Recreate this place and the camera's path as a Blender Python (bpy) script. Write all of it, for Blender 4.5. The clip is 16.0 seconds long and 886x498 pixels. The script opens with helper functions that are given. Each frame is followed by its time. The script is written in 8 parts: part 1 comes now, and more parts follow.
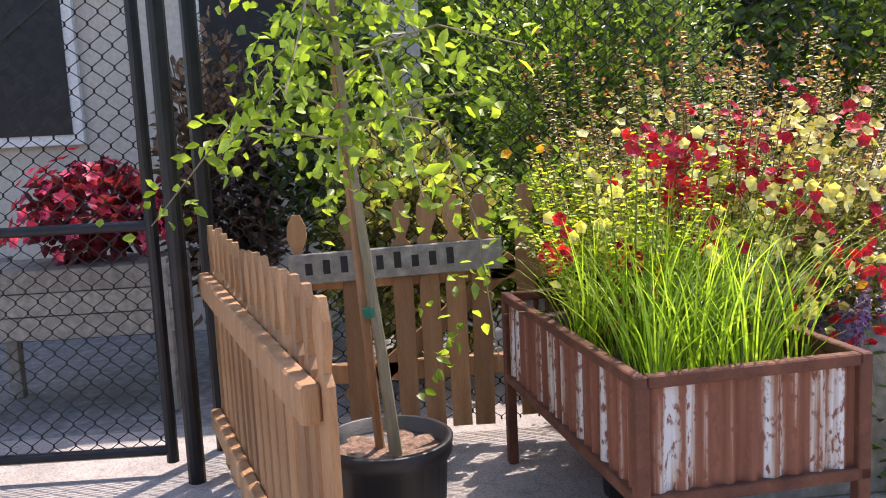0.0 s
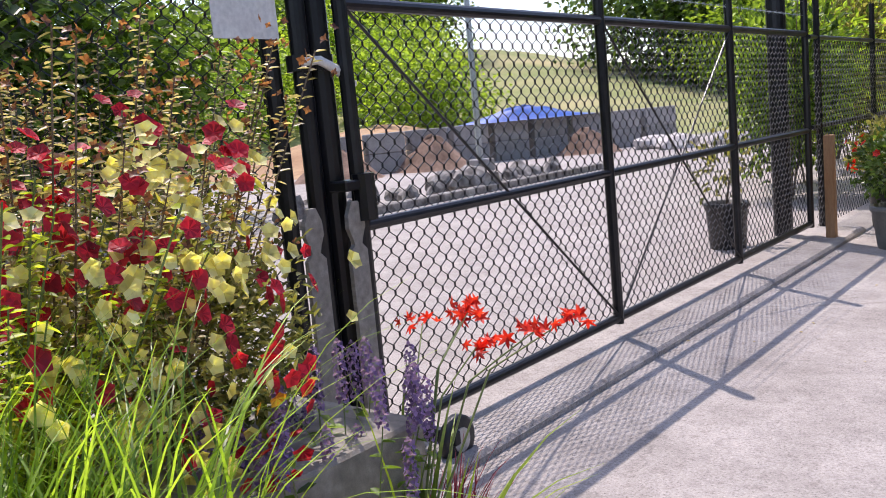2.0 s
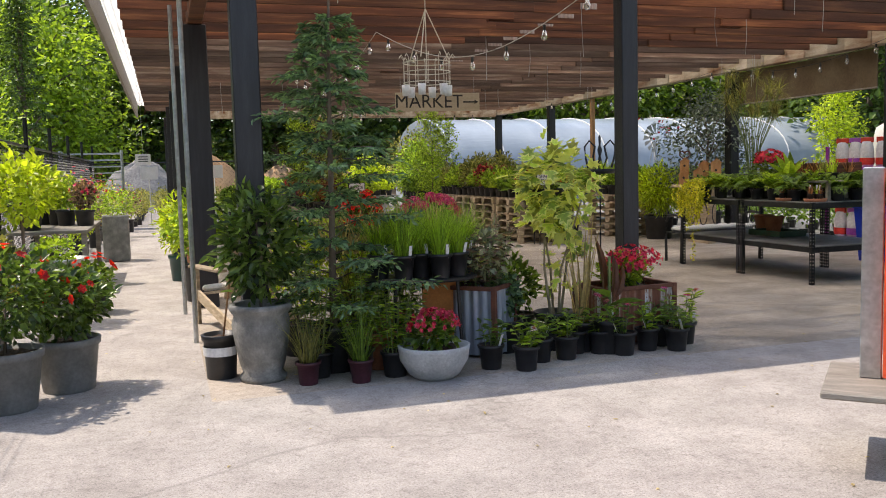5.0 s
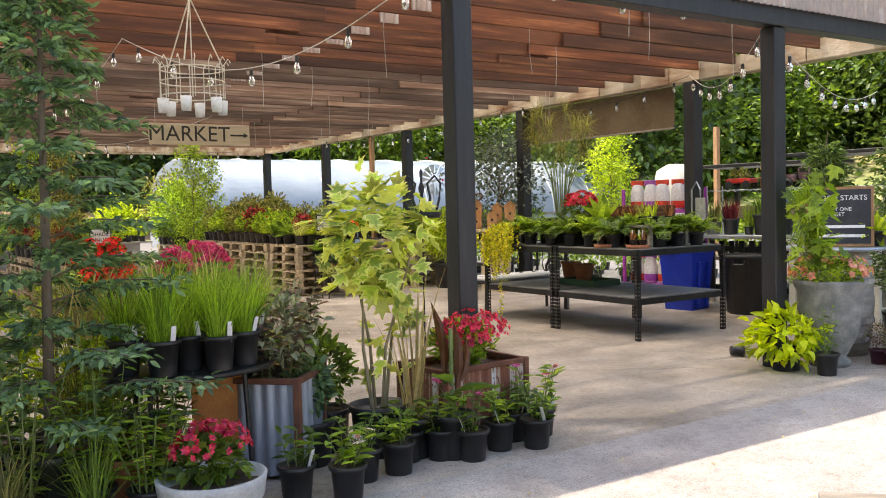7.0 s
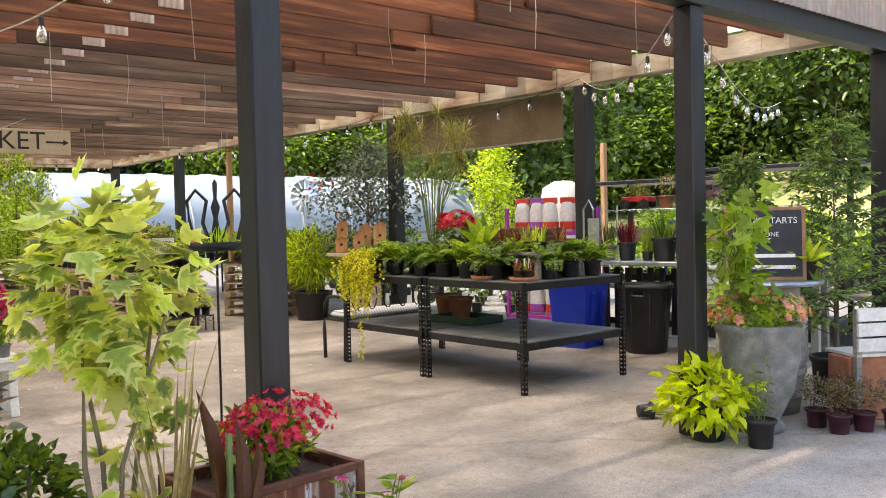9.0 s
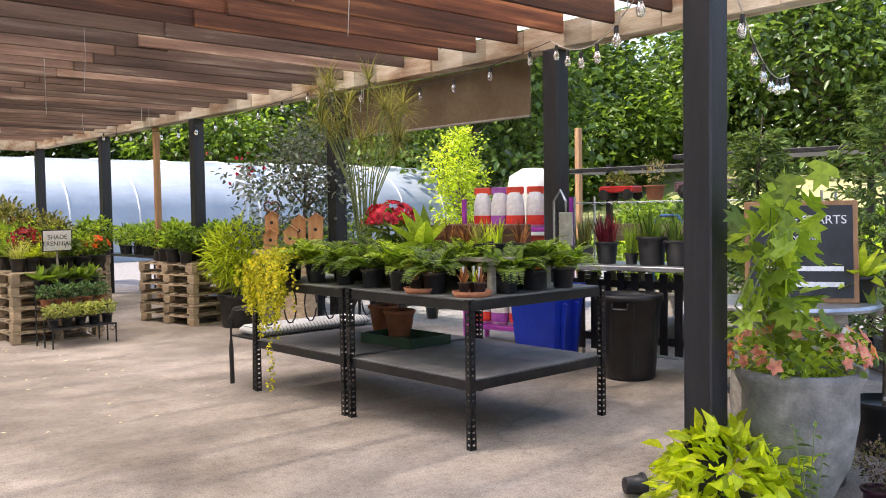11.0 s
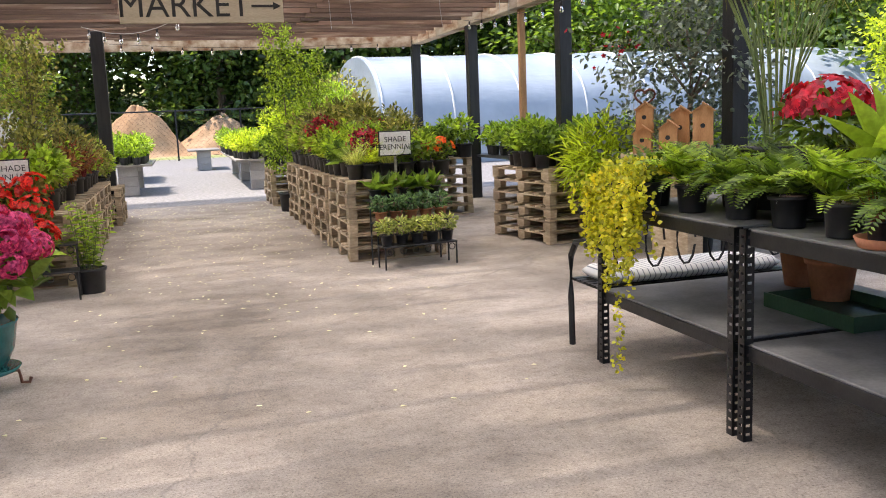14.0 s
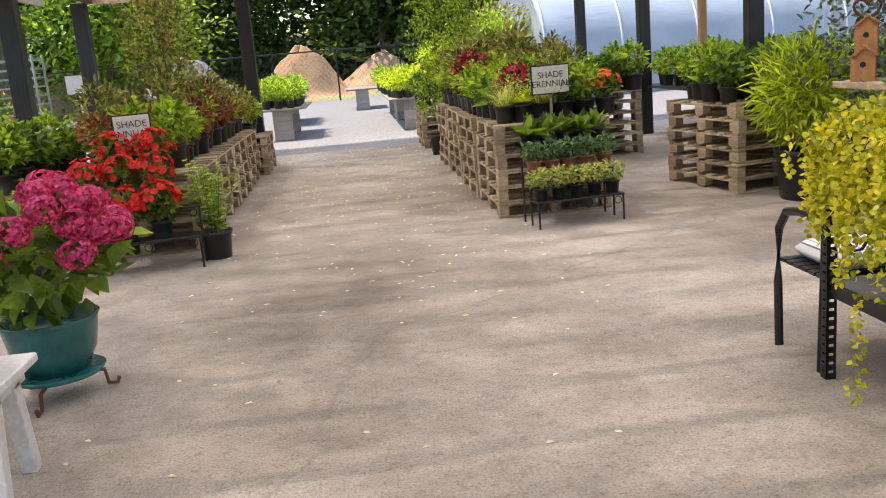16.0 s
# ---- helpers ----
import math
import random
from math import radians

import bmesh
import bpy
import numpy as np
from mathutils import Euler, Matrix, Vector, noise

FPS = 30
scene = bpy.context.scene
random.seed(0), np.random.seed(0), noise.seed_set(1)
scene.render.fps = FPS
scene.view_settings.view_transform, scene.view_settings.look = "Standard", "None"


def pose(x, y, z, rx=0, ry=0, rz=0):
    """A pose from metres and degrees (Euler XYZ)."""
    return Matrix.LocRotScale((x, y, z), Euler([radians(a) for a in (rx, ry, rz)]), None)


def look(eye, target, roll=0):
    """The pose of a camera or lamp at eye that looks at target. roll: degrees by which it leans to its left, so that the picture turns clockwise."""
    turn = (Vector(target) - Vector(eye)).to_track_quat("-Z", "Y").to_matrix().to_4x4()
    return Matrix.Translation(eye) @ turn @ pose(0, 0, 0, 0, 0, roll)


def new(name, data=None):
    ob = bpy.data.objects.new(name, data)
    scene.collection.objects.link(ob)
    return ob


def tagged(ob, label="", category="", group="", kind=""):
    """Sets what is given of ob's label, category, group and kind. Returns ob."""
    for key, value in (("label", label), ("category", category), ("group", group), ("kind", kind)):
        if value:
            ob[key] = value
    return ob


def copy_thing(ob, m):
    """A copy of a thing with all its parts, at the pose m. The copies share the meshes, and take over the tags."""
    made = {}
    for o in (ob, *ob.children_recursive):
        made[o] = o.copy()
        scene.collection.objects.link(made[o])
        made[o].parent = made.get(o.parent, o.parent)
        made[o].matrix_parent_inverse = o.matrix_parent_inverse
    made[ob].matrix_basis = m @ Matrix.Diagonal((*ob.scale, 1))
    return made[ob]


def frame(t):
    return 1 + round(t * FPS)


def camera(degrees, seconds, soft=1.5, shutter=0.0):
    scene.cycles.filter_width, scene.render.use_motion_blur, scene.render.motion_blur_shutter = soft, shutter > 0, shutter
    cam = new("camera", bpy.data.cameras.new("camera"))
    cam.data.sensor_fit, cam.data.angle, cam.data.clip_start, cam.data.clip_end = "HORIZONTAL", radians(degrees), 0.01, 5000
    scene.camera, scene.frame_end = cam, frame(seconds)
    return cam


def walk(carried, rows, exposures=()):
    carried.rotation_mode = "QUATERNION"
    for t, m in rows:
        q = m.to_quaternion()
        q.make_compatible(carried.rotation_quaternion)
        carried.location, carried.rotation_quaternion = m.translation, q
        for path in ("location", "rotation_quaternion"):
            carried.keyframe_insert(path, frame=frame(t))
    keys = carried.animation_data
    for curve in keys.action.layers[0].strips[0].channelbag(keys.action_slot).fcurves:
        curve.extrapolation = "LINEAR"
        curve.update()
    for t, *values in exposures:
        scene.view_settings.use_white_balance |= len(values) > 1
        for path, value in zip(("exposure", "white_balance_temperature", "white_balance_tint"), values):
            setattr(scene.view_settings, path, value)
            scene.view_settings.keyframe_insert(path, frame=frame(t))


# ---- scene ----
cam = camera(53.7, 16.0, 1.0)
PATH = [
    (0, (1.746, -8.592, 1.375), (-0.23, -8.443, 1.106), -2.8),
    (0.5, (1.43, -8.582, 1.349), (-0.472, -8.016, 1.096), -3.6),
    (1, (1.085, -8.508, 1.341), (-0.665, -7.572, 1.097), -4.8),
    (1.5, (0.706, -8.43, 1.375), (-0.818, -7.161, 1.115), -5.8),
    (2, (0.449, -8.171, 1.359), (-0.807, -6.641, 1.077), -5.4),
    (2.5, (0.294, -7.928, 1.37), (-0.656, -6.194, 1.066), -4.6),
    (3, (0.143, -7.6, 1.397), (-0.454, -5.716, 1.089), -3.6),
    (3.5, (0.073, -7.233, 1.382), (-0.169, -5.269, 1.092), -2.8),
    (4, (-0.047, -6.86, 1.38), (0.039, -4.878, 1.123), -2.1),
    (4.5, (-0.139, -6.432, 1.374), (0.228, -4.478, 1.158), -1.7),
    (5, (-0.205, -5.956, 1.357), (0.394, -4.057, 1.177), -1.5),
    (7.5, (0.51, -3.911, 1.361), (1.665, -2.28, 1.282), -1.4),
    (8, (0.839, -3.607, 1.364), (2.054, -2.02, 1.301), -1.4),
    (8.5, (1.175, -3.303, 1.379), (2.435, -1.751, 1.323), -1.4),
    (9, (1.501, -3.016, 1.399), (2.795, -1.493, 1.337), -1.3),
    (9.5, (1.862, -2.753, 1.398), (3.189, -1.259, 1.33), -1.2),
    (12, (3.498, -1.196, 1.445), (4.833, 0.291, 1.344), -0.7),
    (12.5, (3.763, -0.858, 1.424), (4.961, 0.736, 1.266), -1.0),
    (13, (3.989, -0.573, 1.423), (4.985, 1.146, 1.2), -1.5),
    (13.5, (4.125, -0.285, 1.43), (4.895, 1.54, 1.156), -2.1),
    (14, (4.29, 0.037, 1.402), (4.846, 1.935, 1.102), -2.3),
    (14.5, (4.42, 0.386, 1.4), (4.802, 2.324, 1.083), -2.4),
    (15, (4.503, 0.718, 1.404), (4.755, 2.673, 1.062), -2.8),
    (15.5, (4.613, 0.999, 1.423), (4.797, 2.954, 1.043), -3.6),
    (16, (4.64, 1.113, 1.424), (4.812, 3.059, 0.995), -4.9),
]
EXPOSURES = [(0, 1.35, 6850, 22), (1.5, 0.95, 6600, 22), (3, 0.6, 6550, 21), (5, 0.86, 7100, 14), (7.5, 1.66, 7600, 14), (9.5, 1.68, 7400, 15), (12, 1.7, 6750, 21), (14, 1.58, 6700, 17), (16, 1.48, 6800, 16)]
walk(cam, [(t, look(eye, target, roll)) for t, eye, target, roll in PATH], EXPOSURES)
# world and sun
SUN_WAY = Vector((-0.43, 0.29, 1.0)).normalized()
world = bpy.data.worlds.new("sky")
scene.world = world
world.use_nodes = True
wn = world.node_tree
sky = wn.nodes.new("ShaderNodeTexSky")
sky.sky_type = "NISHITA"
sky.sun_disc = False
sky.sun_elevation = radians(62.5)
sky.sun_rotation = radians(-56)
wn.links.new(sky.outputs[0], wn.nodes["Background"].inputs[0])
wn.nodes["Background"].inputs[1].default_value = 0.15
sun_data = bpy.data.lights.new("sun", "SUN")
sun_data.energy = 2.6
sun_data.angle = radians(0.53)
sun_data.color = (1.0, 0.95, 0.87)
sun = new("sun", sun_data)
sun.matrix_world = look(SUN_WAY * 60, (0, 0, 0))

# ---- mesh tools ----
rng = np.random.default_rng(7)


class Geo:
    """Gathers points and faces of one mesh."""

    def __init__(self):
        self.v, self.f = [], []

    def add(self, pts, faces):
        n = len(self.v)
        self.v.extend(tuple(p) for p in pts)
        self.f.extend(tuple(i + n for i in face) for face in faces)
        return self

    def box(self, x0, x1, y0, y1, z0, z1, m=None, c=0.0):
        """A box; c chamfers its upright and level edges."""
        if c <= 0:
            p = [Vector((x, y, z)) for z in (z0, z1) for x, y in ((x0, y0), (x1, y0), (x1, y1), (x0, y1))]
            f = [(3, 2, 1, 0), (4, 5, 6, 7), (0, 1, 5, 4), (1, 2, 6, 5), (2, 3, 7, 6), (3, 0, 4, 7)]
        else:
            p, f = [], []
            for z, k in ((z0, c), (z0 + c, 0), (z1 - c, 0), (z1, c)):
                for x, y in ((x0 + c + k, y0 + k), (x1 - c - k, y0 + k), (x1 - k, y0 + c + k), (x1 - k, y1 - c - k), (x1 - c - k, y1 - k), (x0 + c + k, y1 - k), (x0 + k, y1 - c - k), (x0 + k, y0 + c + k)):
                    p.append(Vector((x, y, z)))
            f = [tuple(range(7, -1, -1)), tuple(range(24, 32))]
            for r in range(3):
                f += [(r * 8 + i, r * 8 + (i + 1) % 8, r * 8 + 8 + (i + 1) % 8, r * 8 + 8 + i) for i in range(8)]
        return self.add([m @ q for q in p] if m else p, f)

    def rod(self, a, b, r0, r1=None, n=8, cap=True):
        a, b = Vector(a), Vector(b)
        r1 = r0 if r1 is None else r1
        q = (b - a).to_track_quat("Z", "Y")
        p = []
        for c, r in ((a, r0), (b, r1)):
            p += [c + q @ Vector((r * math.cos(2 * math.pi * i / n), r * math.sin(2 * math.pi * i / n), 0)) for i in range(n)]
        f = [(i, (i + 1) % n, n + (i + 1) % n, n + i) for i in range(n)]
        if cap:
            f += [tuple(range(n - 1, -1, -1)), tuple(range(n, 2 * n))]
        return self.add(p, f)

    def tube(self, pts, r, n=6, r1=None):
        pts = [Vector(p) for p in pts]
        r1 = r if r1 is None else r1
        p = []
        for k, c in enumerate(pts):
            d = pts[min(k + 1, len(pts) - 1)] - pts[max(k - 1, 0)]
            q = d.to_track_quat("Z", "Y")
            rr = r + (r1 - r) * k / max(1, len(pts) - 1)
            p += [c + q @ Vector((rr * math.cos(2 * math.pi * i / n), rr * math.sin(2 * math.pi * i / n), 0)) for i in range(n)]
        f = [(k * n + i, k * n + (i + 1) % n, (k + 1) * n + (i + 1) % n, (k + 1) * n + i) for k in range(len(pts) - 1) for i in range(n)]
        f += [tuple(range(n - 1, -1, -1)), tuple(range((len(pts) - 1) * n, len(pts) * n))]
        return self.add(p, f)

    def lathe(self, prof, n=24, m=None, wob=0.0):
        p = []
        for r, z in prof:
            for i in range(n):
                a = 2 * math.pi * i / n
                k = r * (1 + wob * noise.noise(Vector((math.cos(a) * 2, math.sin(a) * 2, z * 6))))
                p.append(Vector((k * math.cos(a), k * math.sin(a), z)))
        f = [(k * n + i, k * n + (i + 1) % n, (k + 1) * n + (i + 1) % n, (k + 1) * n + i) for k in range(len(prof) - 1) for i in range(n)]
        return self.add([m @ q for q in p] if m else p, f)

    def mesh(self, name, mat, smooth=False):
        me = bpy.data.meshes.new(name)
        me.from_pydata(self.v, [], self.f)
        me.materials.append(mat)
        if smooth:
            me.polygons.foreach_set("use_smooth", [True] * len(me.polygons))
        me.update()
        return me


def part(name, geo, mat, parent=None, label="", smooth=False):
    ob = new(name, geo.mesh(name, mat, smooth) if isinstance(geo, Geo) else geo)
    if parent:
        ob.parent = parent
    if label:
        ob["label"] = label
    return ob


def thing(name, label, category, m=None, group="", kind=""):
    ob = new(name)
    ob.empty_display_size = 0.1
    if m:
        ob.matrix_basis = m
    return tagged(ob, label, category, group, kind)


def structure(name, geo, mat, label, category="", smooth=False):
    return tagged(part(name, geo, mat, None, "", smooth), label, category or name.split("_")[0], kind="structure")


# ---- leaves, vectorised ----
def unit(a):
    return a / np.maximum(np.linalg.norm(a, axis=-1, keepdims=True), 1e-6)


def leaves(P, D, N, L, W, fold=0.25, droop=0.15):
    """Folded six-point leaves at P along D with normals N."""
    P, D = np.asarray(P, float), unit(np.asarray(D, float))
    n = len(P)
    L, W = np.broadcast_to(L, n)[:, None], np.broadcast_to(W, n)[:, None]
    S = unit(np.cross(D, N))
    U = np.cross(S, D)
    pts = [P, P + D * L * 0.35 + S * W * 0.5 + U * W * fold, P + D * L * 0.7 + S * W * 0.36 + U * (W * fold - L * droop * 0.5), P + D * L - U * L * droop,
           P + D * L * 0.7 - S * W * 0.36 + U * (W * fold - L * droop * 0.5), P + D * L * 0.35 - S * W * 0.5 + U * W * fold]
    V = np.stack(pts, 1).reshape(-1, 3)
    k = np.arange(n)[:, None] * 6
    F = np.concatenate([k + np.array([[0, 1, 2, 3]]), k + np.array([[0, 3, 4, 5]])])
    return V, F


def lobed(P, D, N, L, W, fold=0.12):
    """Five-lobed leaves, ten points round a centre."""
    P, D = np.asarray(P, float), unit(np.asarray(D, float))
    n = len(P)
    L, W = np.broadcast_to(L, n)[:, None], np.broadcast_to(W, n)[:, None]
    S = unit(np.cross(D, N))
    U = np.cross(S, D)
    ring = [(0, 0), (0.05, .38), (.3, .58), (.36, .24), (.72, .42), (.66, .14), (1, 0), (.66, -.14), (.72, -.42), (.36, -.24), (.3, -.58), (.05, -.38)]
    pts = [P + D * L * a + S * W * b + U * W * fold * (abs(b) - a * a) for a, b in ring]
    V = np.stack(pts, 1).reshape(-1, 3)
    k = np.arange(n)[:, None] * 12
    F = np.concatenate([k + np.array([q]) for q in ([0, 1, 2, 3], [0, 3, 4, 5], [0, 5, 6, 7], [0, 7, 8, 9], [0, 9, 10, 11])])
    return V, F


def blades(P, D, L, W, bend, seg=4):
    """Arching grass blades from P, leaning along D."""
    P, D = np.asarray(P, float), unit(np.asarray(D, float))
    n = len(P)
    L, W, bend = (np.broadcast_to(q, n)[:, None] for q in (L, W, bend))
    S = unit(np.cross(D, np.array([0.02, 0.03, 1.0])))
    out = unit(D * np.array([1, 1, 0]) + 1e-5)
    rows, pos, d = [], P.copy(), D.copy()
    for s in range(seg + 1):
        w = W * (1 - (s / seg) ** 1.6) * 0.5 + 0.0004
        rows += [pos - S * w, pos + S * w]
        pos = pos + d * L / seg
        d = unit(d + out * bend / seg - np.array([0, 0, 1.0]) * bend * (s + 1) / seg / seg * 1.2)
    V = np.stack(rows, 1).reshape(-1, 3)
    k = np.arange(n)[:, None] * (2 * seg + 2)
    F = np.concatenate([k + np.array([[2 * s, 2 * s + 1, 2 * s + 3, 2 * s + 2]]) for s in range(seg)])
    return V, F


def joined(*vf):
    V, F, n = [], [], 0
    for v, f in vf:
        V.append(v)
        F.append(f + n)
        n += len(v)
    return np.concatenate(V), np.concatenate(F)


def fast_mesh(name, vf, mat, smooth=False):
    V, F = vf
    me = bpy.data.meshes.new(name)
    me.vertices.add(len(V))
    me.vertices.foreach_set("co", np.ascontiguousarray(V, dtype=np.float32).ravel())
    k = F.shape[1]
    me.loops.add(F.size)
    me.loops.foreach_set("vertex_index", np.ascontiguousarray(F, dtype=np.int32).ravel())
    me.polygons.add(len(F))
    me.polygons.foreach_set("loop_start", np.arange(0, F.size, k, dtype=np.int32))
    me.materials.append(mat)
    me.update(calc_edges=True)
    if smooth:
        me.polygons.foreach_set("use_smooth", [True] * len(F))
    return me


def rand_dirs(n, up=0.0):
    d = rng.normal(size=(n, 3))
    d = unit(d)
    d[:, 2] += up
    return unit(d)


# ---- materials ----
def nodes_of(name):
    mat = bpy.data.materials.new(name)
    mat.use_nodes = True
    nt = mat.node_tree
    return mat, nt, nt.nodes["Principled BSDF"]


def link(nt, a, b):
    nt.links.new(a, b)


def noise_of(nt, scale, detail=4.0, stretch=None, space="Object", rough=0.55):
    tc = nt.nodes.new("ShaderNodeTexCoord")
    src = tc.outputs[space]
    if stretch:
        mp = nt.nodes.new("ShaderNodeMapping")
        mp.inputs["Scale"].default_value = stretch
        link(nt, src, mp.inputs[0])
        src = mp.outputs[0]
    n = nt.nodes.new("ShaderNodeTexNoise")
    n.inputs["Scale"].default_value = scale
    n.inputs["Detail"].default_value = detail
    n.inputs["Roughness"].default_value = rough
    link(nt, src, n.inputs["Vector"])
    return n.outputs[0]


def ramp_of(nt, fac, stops):
    r = nt.nodes.new("ShaderNodeValToRGB")
    while len(r.color_ramp.elements) < len(stops):
        r.color_ramp.elements.new(0.5)
    for e, (p, c) in zip(r.color_ramp.elements, stops):
        e.position, e.color = p, (*c, 1)
    link(nt, fac, r.inputs[0])
    return r.outputs[0]


def mixed(nt, fac, a, b, mode="MIX"):
    m = nt.nodes.new("ShaderNodeMix")
    m.data_type, m.blend_type = "RGBA", mode
    for sock, v in ((m.inputs[0], fac), (m.inputs[6], a), (m.inputs[7], b)):
        if hasattr(v, "is_output"):
            link(nt, v, sock)
        elif isinstance(v, tuple):
            sock.default_value = (*v, 1)
        else:
            sock.default_value = v
    return m.outputs[2]


def bumped(nt, bs, height, strength=0.3, dist=0.01):
    b = nt.nodes.new("ShaderNodeBump")
    b.inputs["Strength"].default_value = strength
    b.inputs["Distance"].default_value = dist
    link(nt, height, b.inputs["Height"])
    link(nt, b.outputs[0], bs.inputs["Normal"])


def surface(name, ca, cb, scale=6.0, rough=0.6, metal=0.0, fine=60.0, bump=0.25, stretch=None, cc=None, space="Object", spec=0.5, per=0.0, isl=0.0):
    """Two or three colours mixed at two scales, with fine relief. per: how much single objects differ."""
    mat, nt, bs = nodes_of(name)
    big = noise_of(nt, scale, 5, stretch, space)
    small = noise_of(nt, fine, 3, stretch, space)
    mid = tuple((p + q) / 2 for p, q in zip(ca, cb))
    col = ramp_of(nt, big, [(0.3, ca), (0.55, cc or mid), (0.72, cb)])
    col = mixed(nt, 0.35, col, ramp_of(nt, small, [(0.3, (0.55, 0.55, 0.55)), (0.7, (1.25, 1.25, 1.25))]), "MULTIPLY")
    if per:
        oi = nt.nodes.new("ShaderNodeObjectInfo")
        k = ramp_of(nt, oi.outputs["Random"], [(0, (1 - per,) * 3), (1, (1 + per * 0.6,) * 3)])
        col = mixed(nt, 1.0, col, k, "MULTIPLY")
    if isl:
        gi = nt.nodes.new("ShaderNodeNewGeometry")
        k = ramp_of(nt, gi.outputs["Random Per Island"], [(0, (1 - isl,) * 3), (0.7, (1,) * 3), (1, (1 + isl * 0.7, 1 + isl * 0.6, 1 + isl * 0.5))])
        col = mixed(nt, 1.0, col, k, "MULTIPLY")
    link(nt, col, bs.inputs["Base Color"])
    bs.inputs["Roughness"].default_value = rough
    bs.inputs["Metallic"].default_value = metal
    bs.inputs["Specular IOR Level"].default_value = spec
    if bump:
        bumped(nt, bs, small, bump, 0.006)
    return mat


def leafy(name, ca, cb, rough=0.45, through_light=0.45, cc=None):
    """Leaf: colour varied leaf by leaf, lets light through."""
    mat, nt, bs = nodes_of(name)
    g = nt.nodes.new("ShaderNodeNewGeometry")
    mid = tuple((p + q) / 2 for p, q in zip(ca, cb))
    low = tuple(q * 0.6 for q in ca)
    high = tuple(min(0.9, q * 1.3) for q in (cc or cb))
    col = ramp_of(nt, g.outputs["Random Per Island"], [(0.0, low), (0.5, mid), (0.82, cb), (1.0, high)])
    col = mixed(nt, 0.6, col, ramp_of(nt, noise_of(nt, 38, 4), [(0.3, (0.55, 0.55, 0.55)), (0.7, (1.3, 1.3, 1.2))]), "MULTIPLY")
    link(nt, col, bs.inputs["Base Color"])
    bs.inputs["Roughness"].default_value = rough
    tr = nt.nodes.new("ShaderNodeBsdfTranslucent")
    link(nt, mixed(nt, 1.0, col, (1.9, 1.9, 0.8), "MULTIPLY"), tr.inputs[0])
    mx = nt.nodes.new("ShaderNodeMixShader")
    mx.inputs[0].default_value = through_light
    link(nt, bs.outputs[0], mx.inputs[1])
    link(nt, tr.outputs[0], mx.inputs[2])
    link(nt, mx.outputs[0], nt.nodes["Material Output"].inputs[0])
    return mat


def concrete_ground(name, ca, cb, stain_and_shade):
    mat, nt, bs = nodes_of(name)
    a = noise_of(nt, 0.55, 6, None, "Object", 0.6)
    b = noise_of(nt, 3.0, 6)
    grit = noise_of(nt, 85, 5, None, "Object", 0.8)
    col = ramp_of(nt, a, [(0.32, stain_and_shade), (0.5, ca), (0.68, cb)])
    col = mixed(nt, 0.45, col, ramp_of(nt, b, [(0.35, (0.6, 0.58, 0.55)), (0.65, (1.15, 1.14, 1.12))]), "MULTIPLY")
    col = mixed(nt, 0.8, col, ramp_of(nt, grit, [(0.36, (0.30, 0.28, 0.26)), (0.46, (0.90, 0.90, 0.90)), (0.56, (1.05, 1.05, 1.05)), (0.64, (1.45, 1.45, 1.42))]), "MULTIPLY")
    spots = noise_of(nt, 19, 5, None, "Object", 0.7)
    col = mixed(nt, 0.55, col, ramp_of(nt, spots, [(0.3, (0.5, 0.47, 0.44)), (0.48, (1.0, 1.0, 1.0)), (0.7, (1.2, 1.2, 1.18))]), "MULTIPLY")
    vo = nt.nodes.new("ShaderNodeTexVoronoi")
    vo.feature = "DISTANCE_TO_EDGE"
    vo.inputs["Scale"].default_value = 0.22
    wob = noise_of(nt, 2.2, 5)
    tc = nt.nodes.new("ShaderNodeTexCoord")
    va = nt.nodes.new("ShaderNodeVectorMath")
    va.operation = "ADD"
    link(nt, tc.outputs["Object"], va.inputs[0])
    link(nt, wob, va.inputs[1])
    link(nt, va.outputs[0], vo.inputs["Vector"])
    col = mixed(nt, ramp_of(nt, vo.outputs["Distance"], [(0.0, (0.35, 0.35, 0.35)), (0.004, (0, 0, 0))]), col, (0.12, 0.11, 0.1))
    link(nt, col, bs.inputs["Base Color"])
    bs.inputs["Roughness"].default_value = 0.88
    bumped(nt, bs, grit, 0.35, 0.004)
    return mat


M_YARD = concrete_ground("yard_concrete", (0.41, 0.375, 0.35), (0.45, 0.42, 0.39), (0.365, 0.33, 0.305))
# dark brown blotches here paint the dimmer floor between patches of roof light
M_SLAB = concrete_ground("covered_concrete", (0.40, 0.34, 0.28), (0.52, 0.45, 0.38), (0.22, 0.18, 0.14))
M_GRAVEL = surface("gravel", (0.15, 0.145, 0.14), (0.36, 0.345, 0.325), 14, 0.95, fine=90, bump=0.9)
M_FIELD = surface("dry_field", (0.36, 0.33, 0.16), (0.50, 0.44, 0.25), 0.15, 0.95, fine=3, bump=0.5, cc=(0.25, 0.29, 0.10))
M_POST = surface("black_painted_wood", (0.010, 0.010, 0.014), (0.028, 0.027, 0.032), 4, 0.42, fine=40, bump=0.25, stretch=(6, 6, 0.6))
M_JOIST = surface("brown_joist_wood", (0.055, 0.016, 0.007), (0.36, 0.15, 0.06), 1.9, 0.75, fine=22, bump=0.5, stretch=(0.5, 3, 8), cc=(0.15, 0.05, 0.02), isl=0.7)
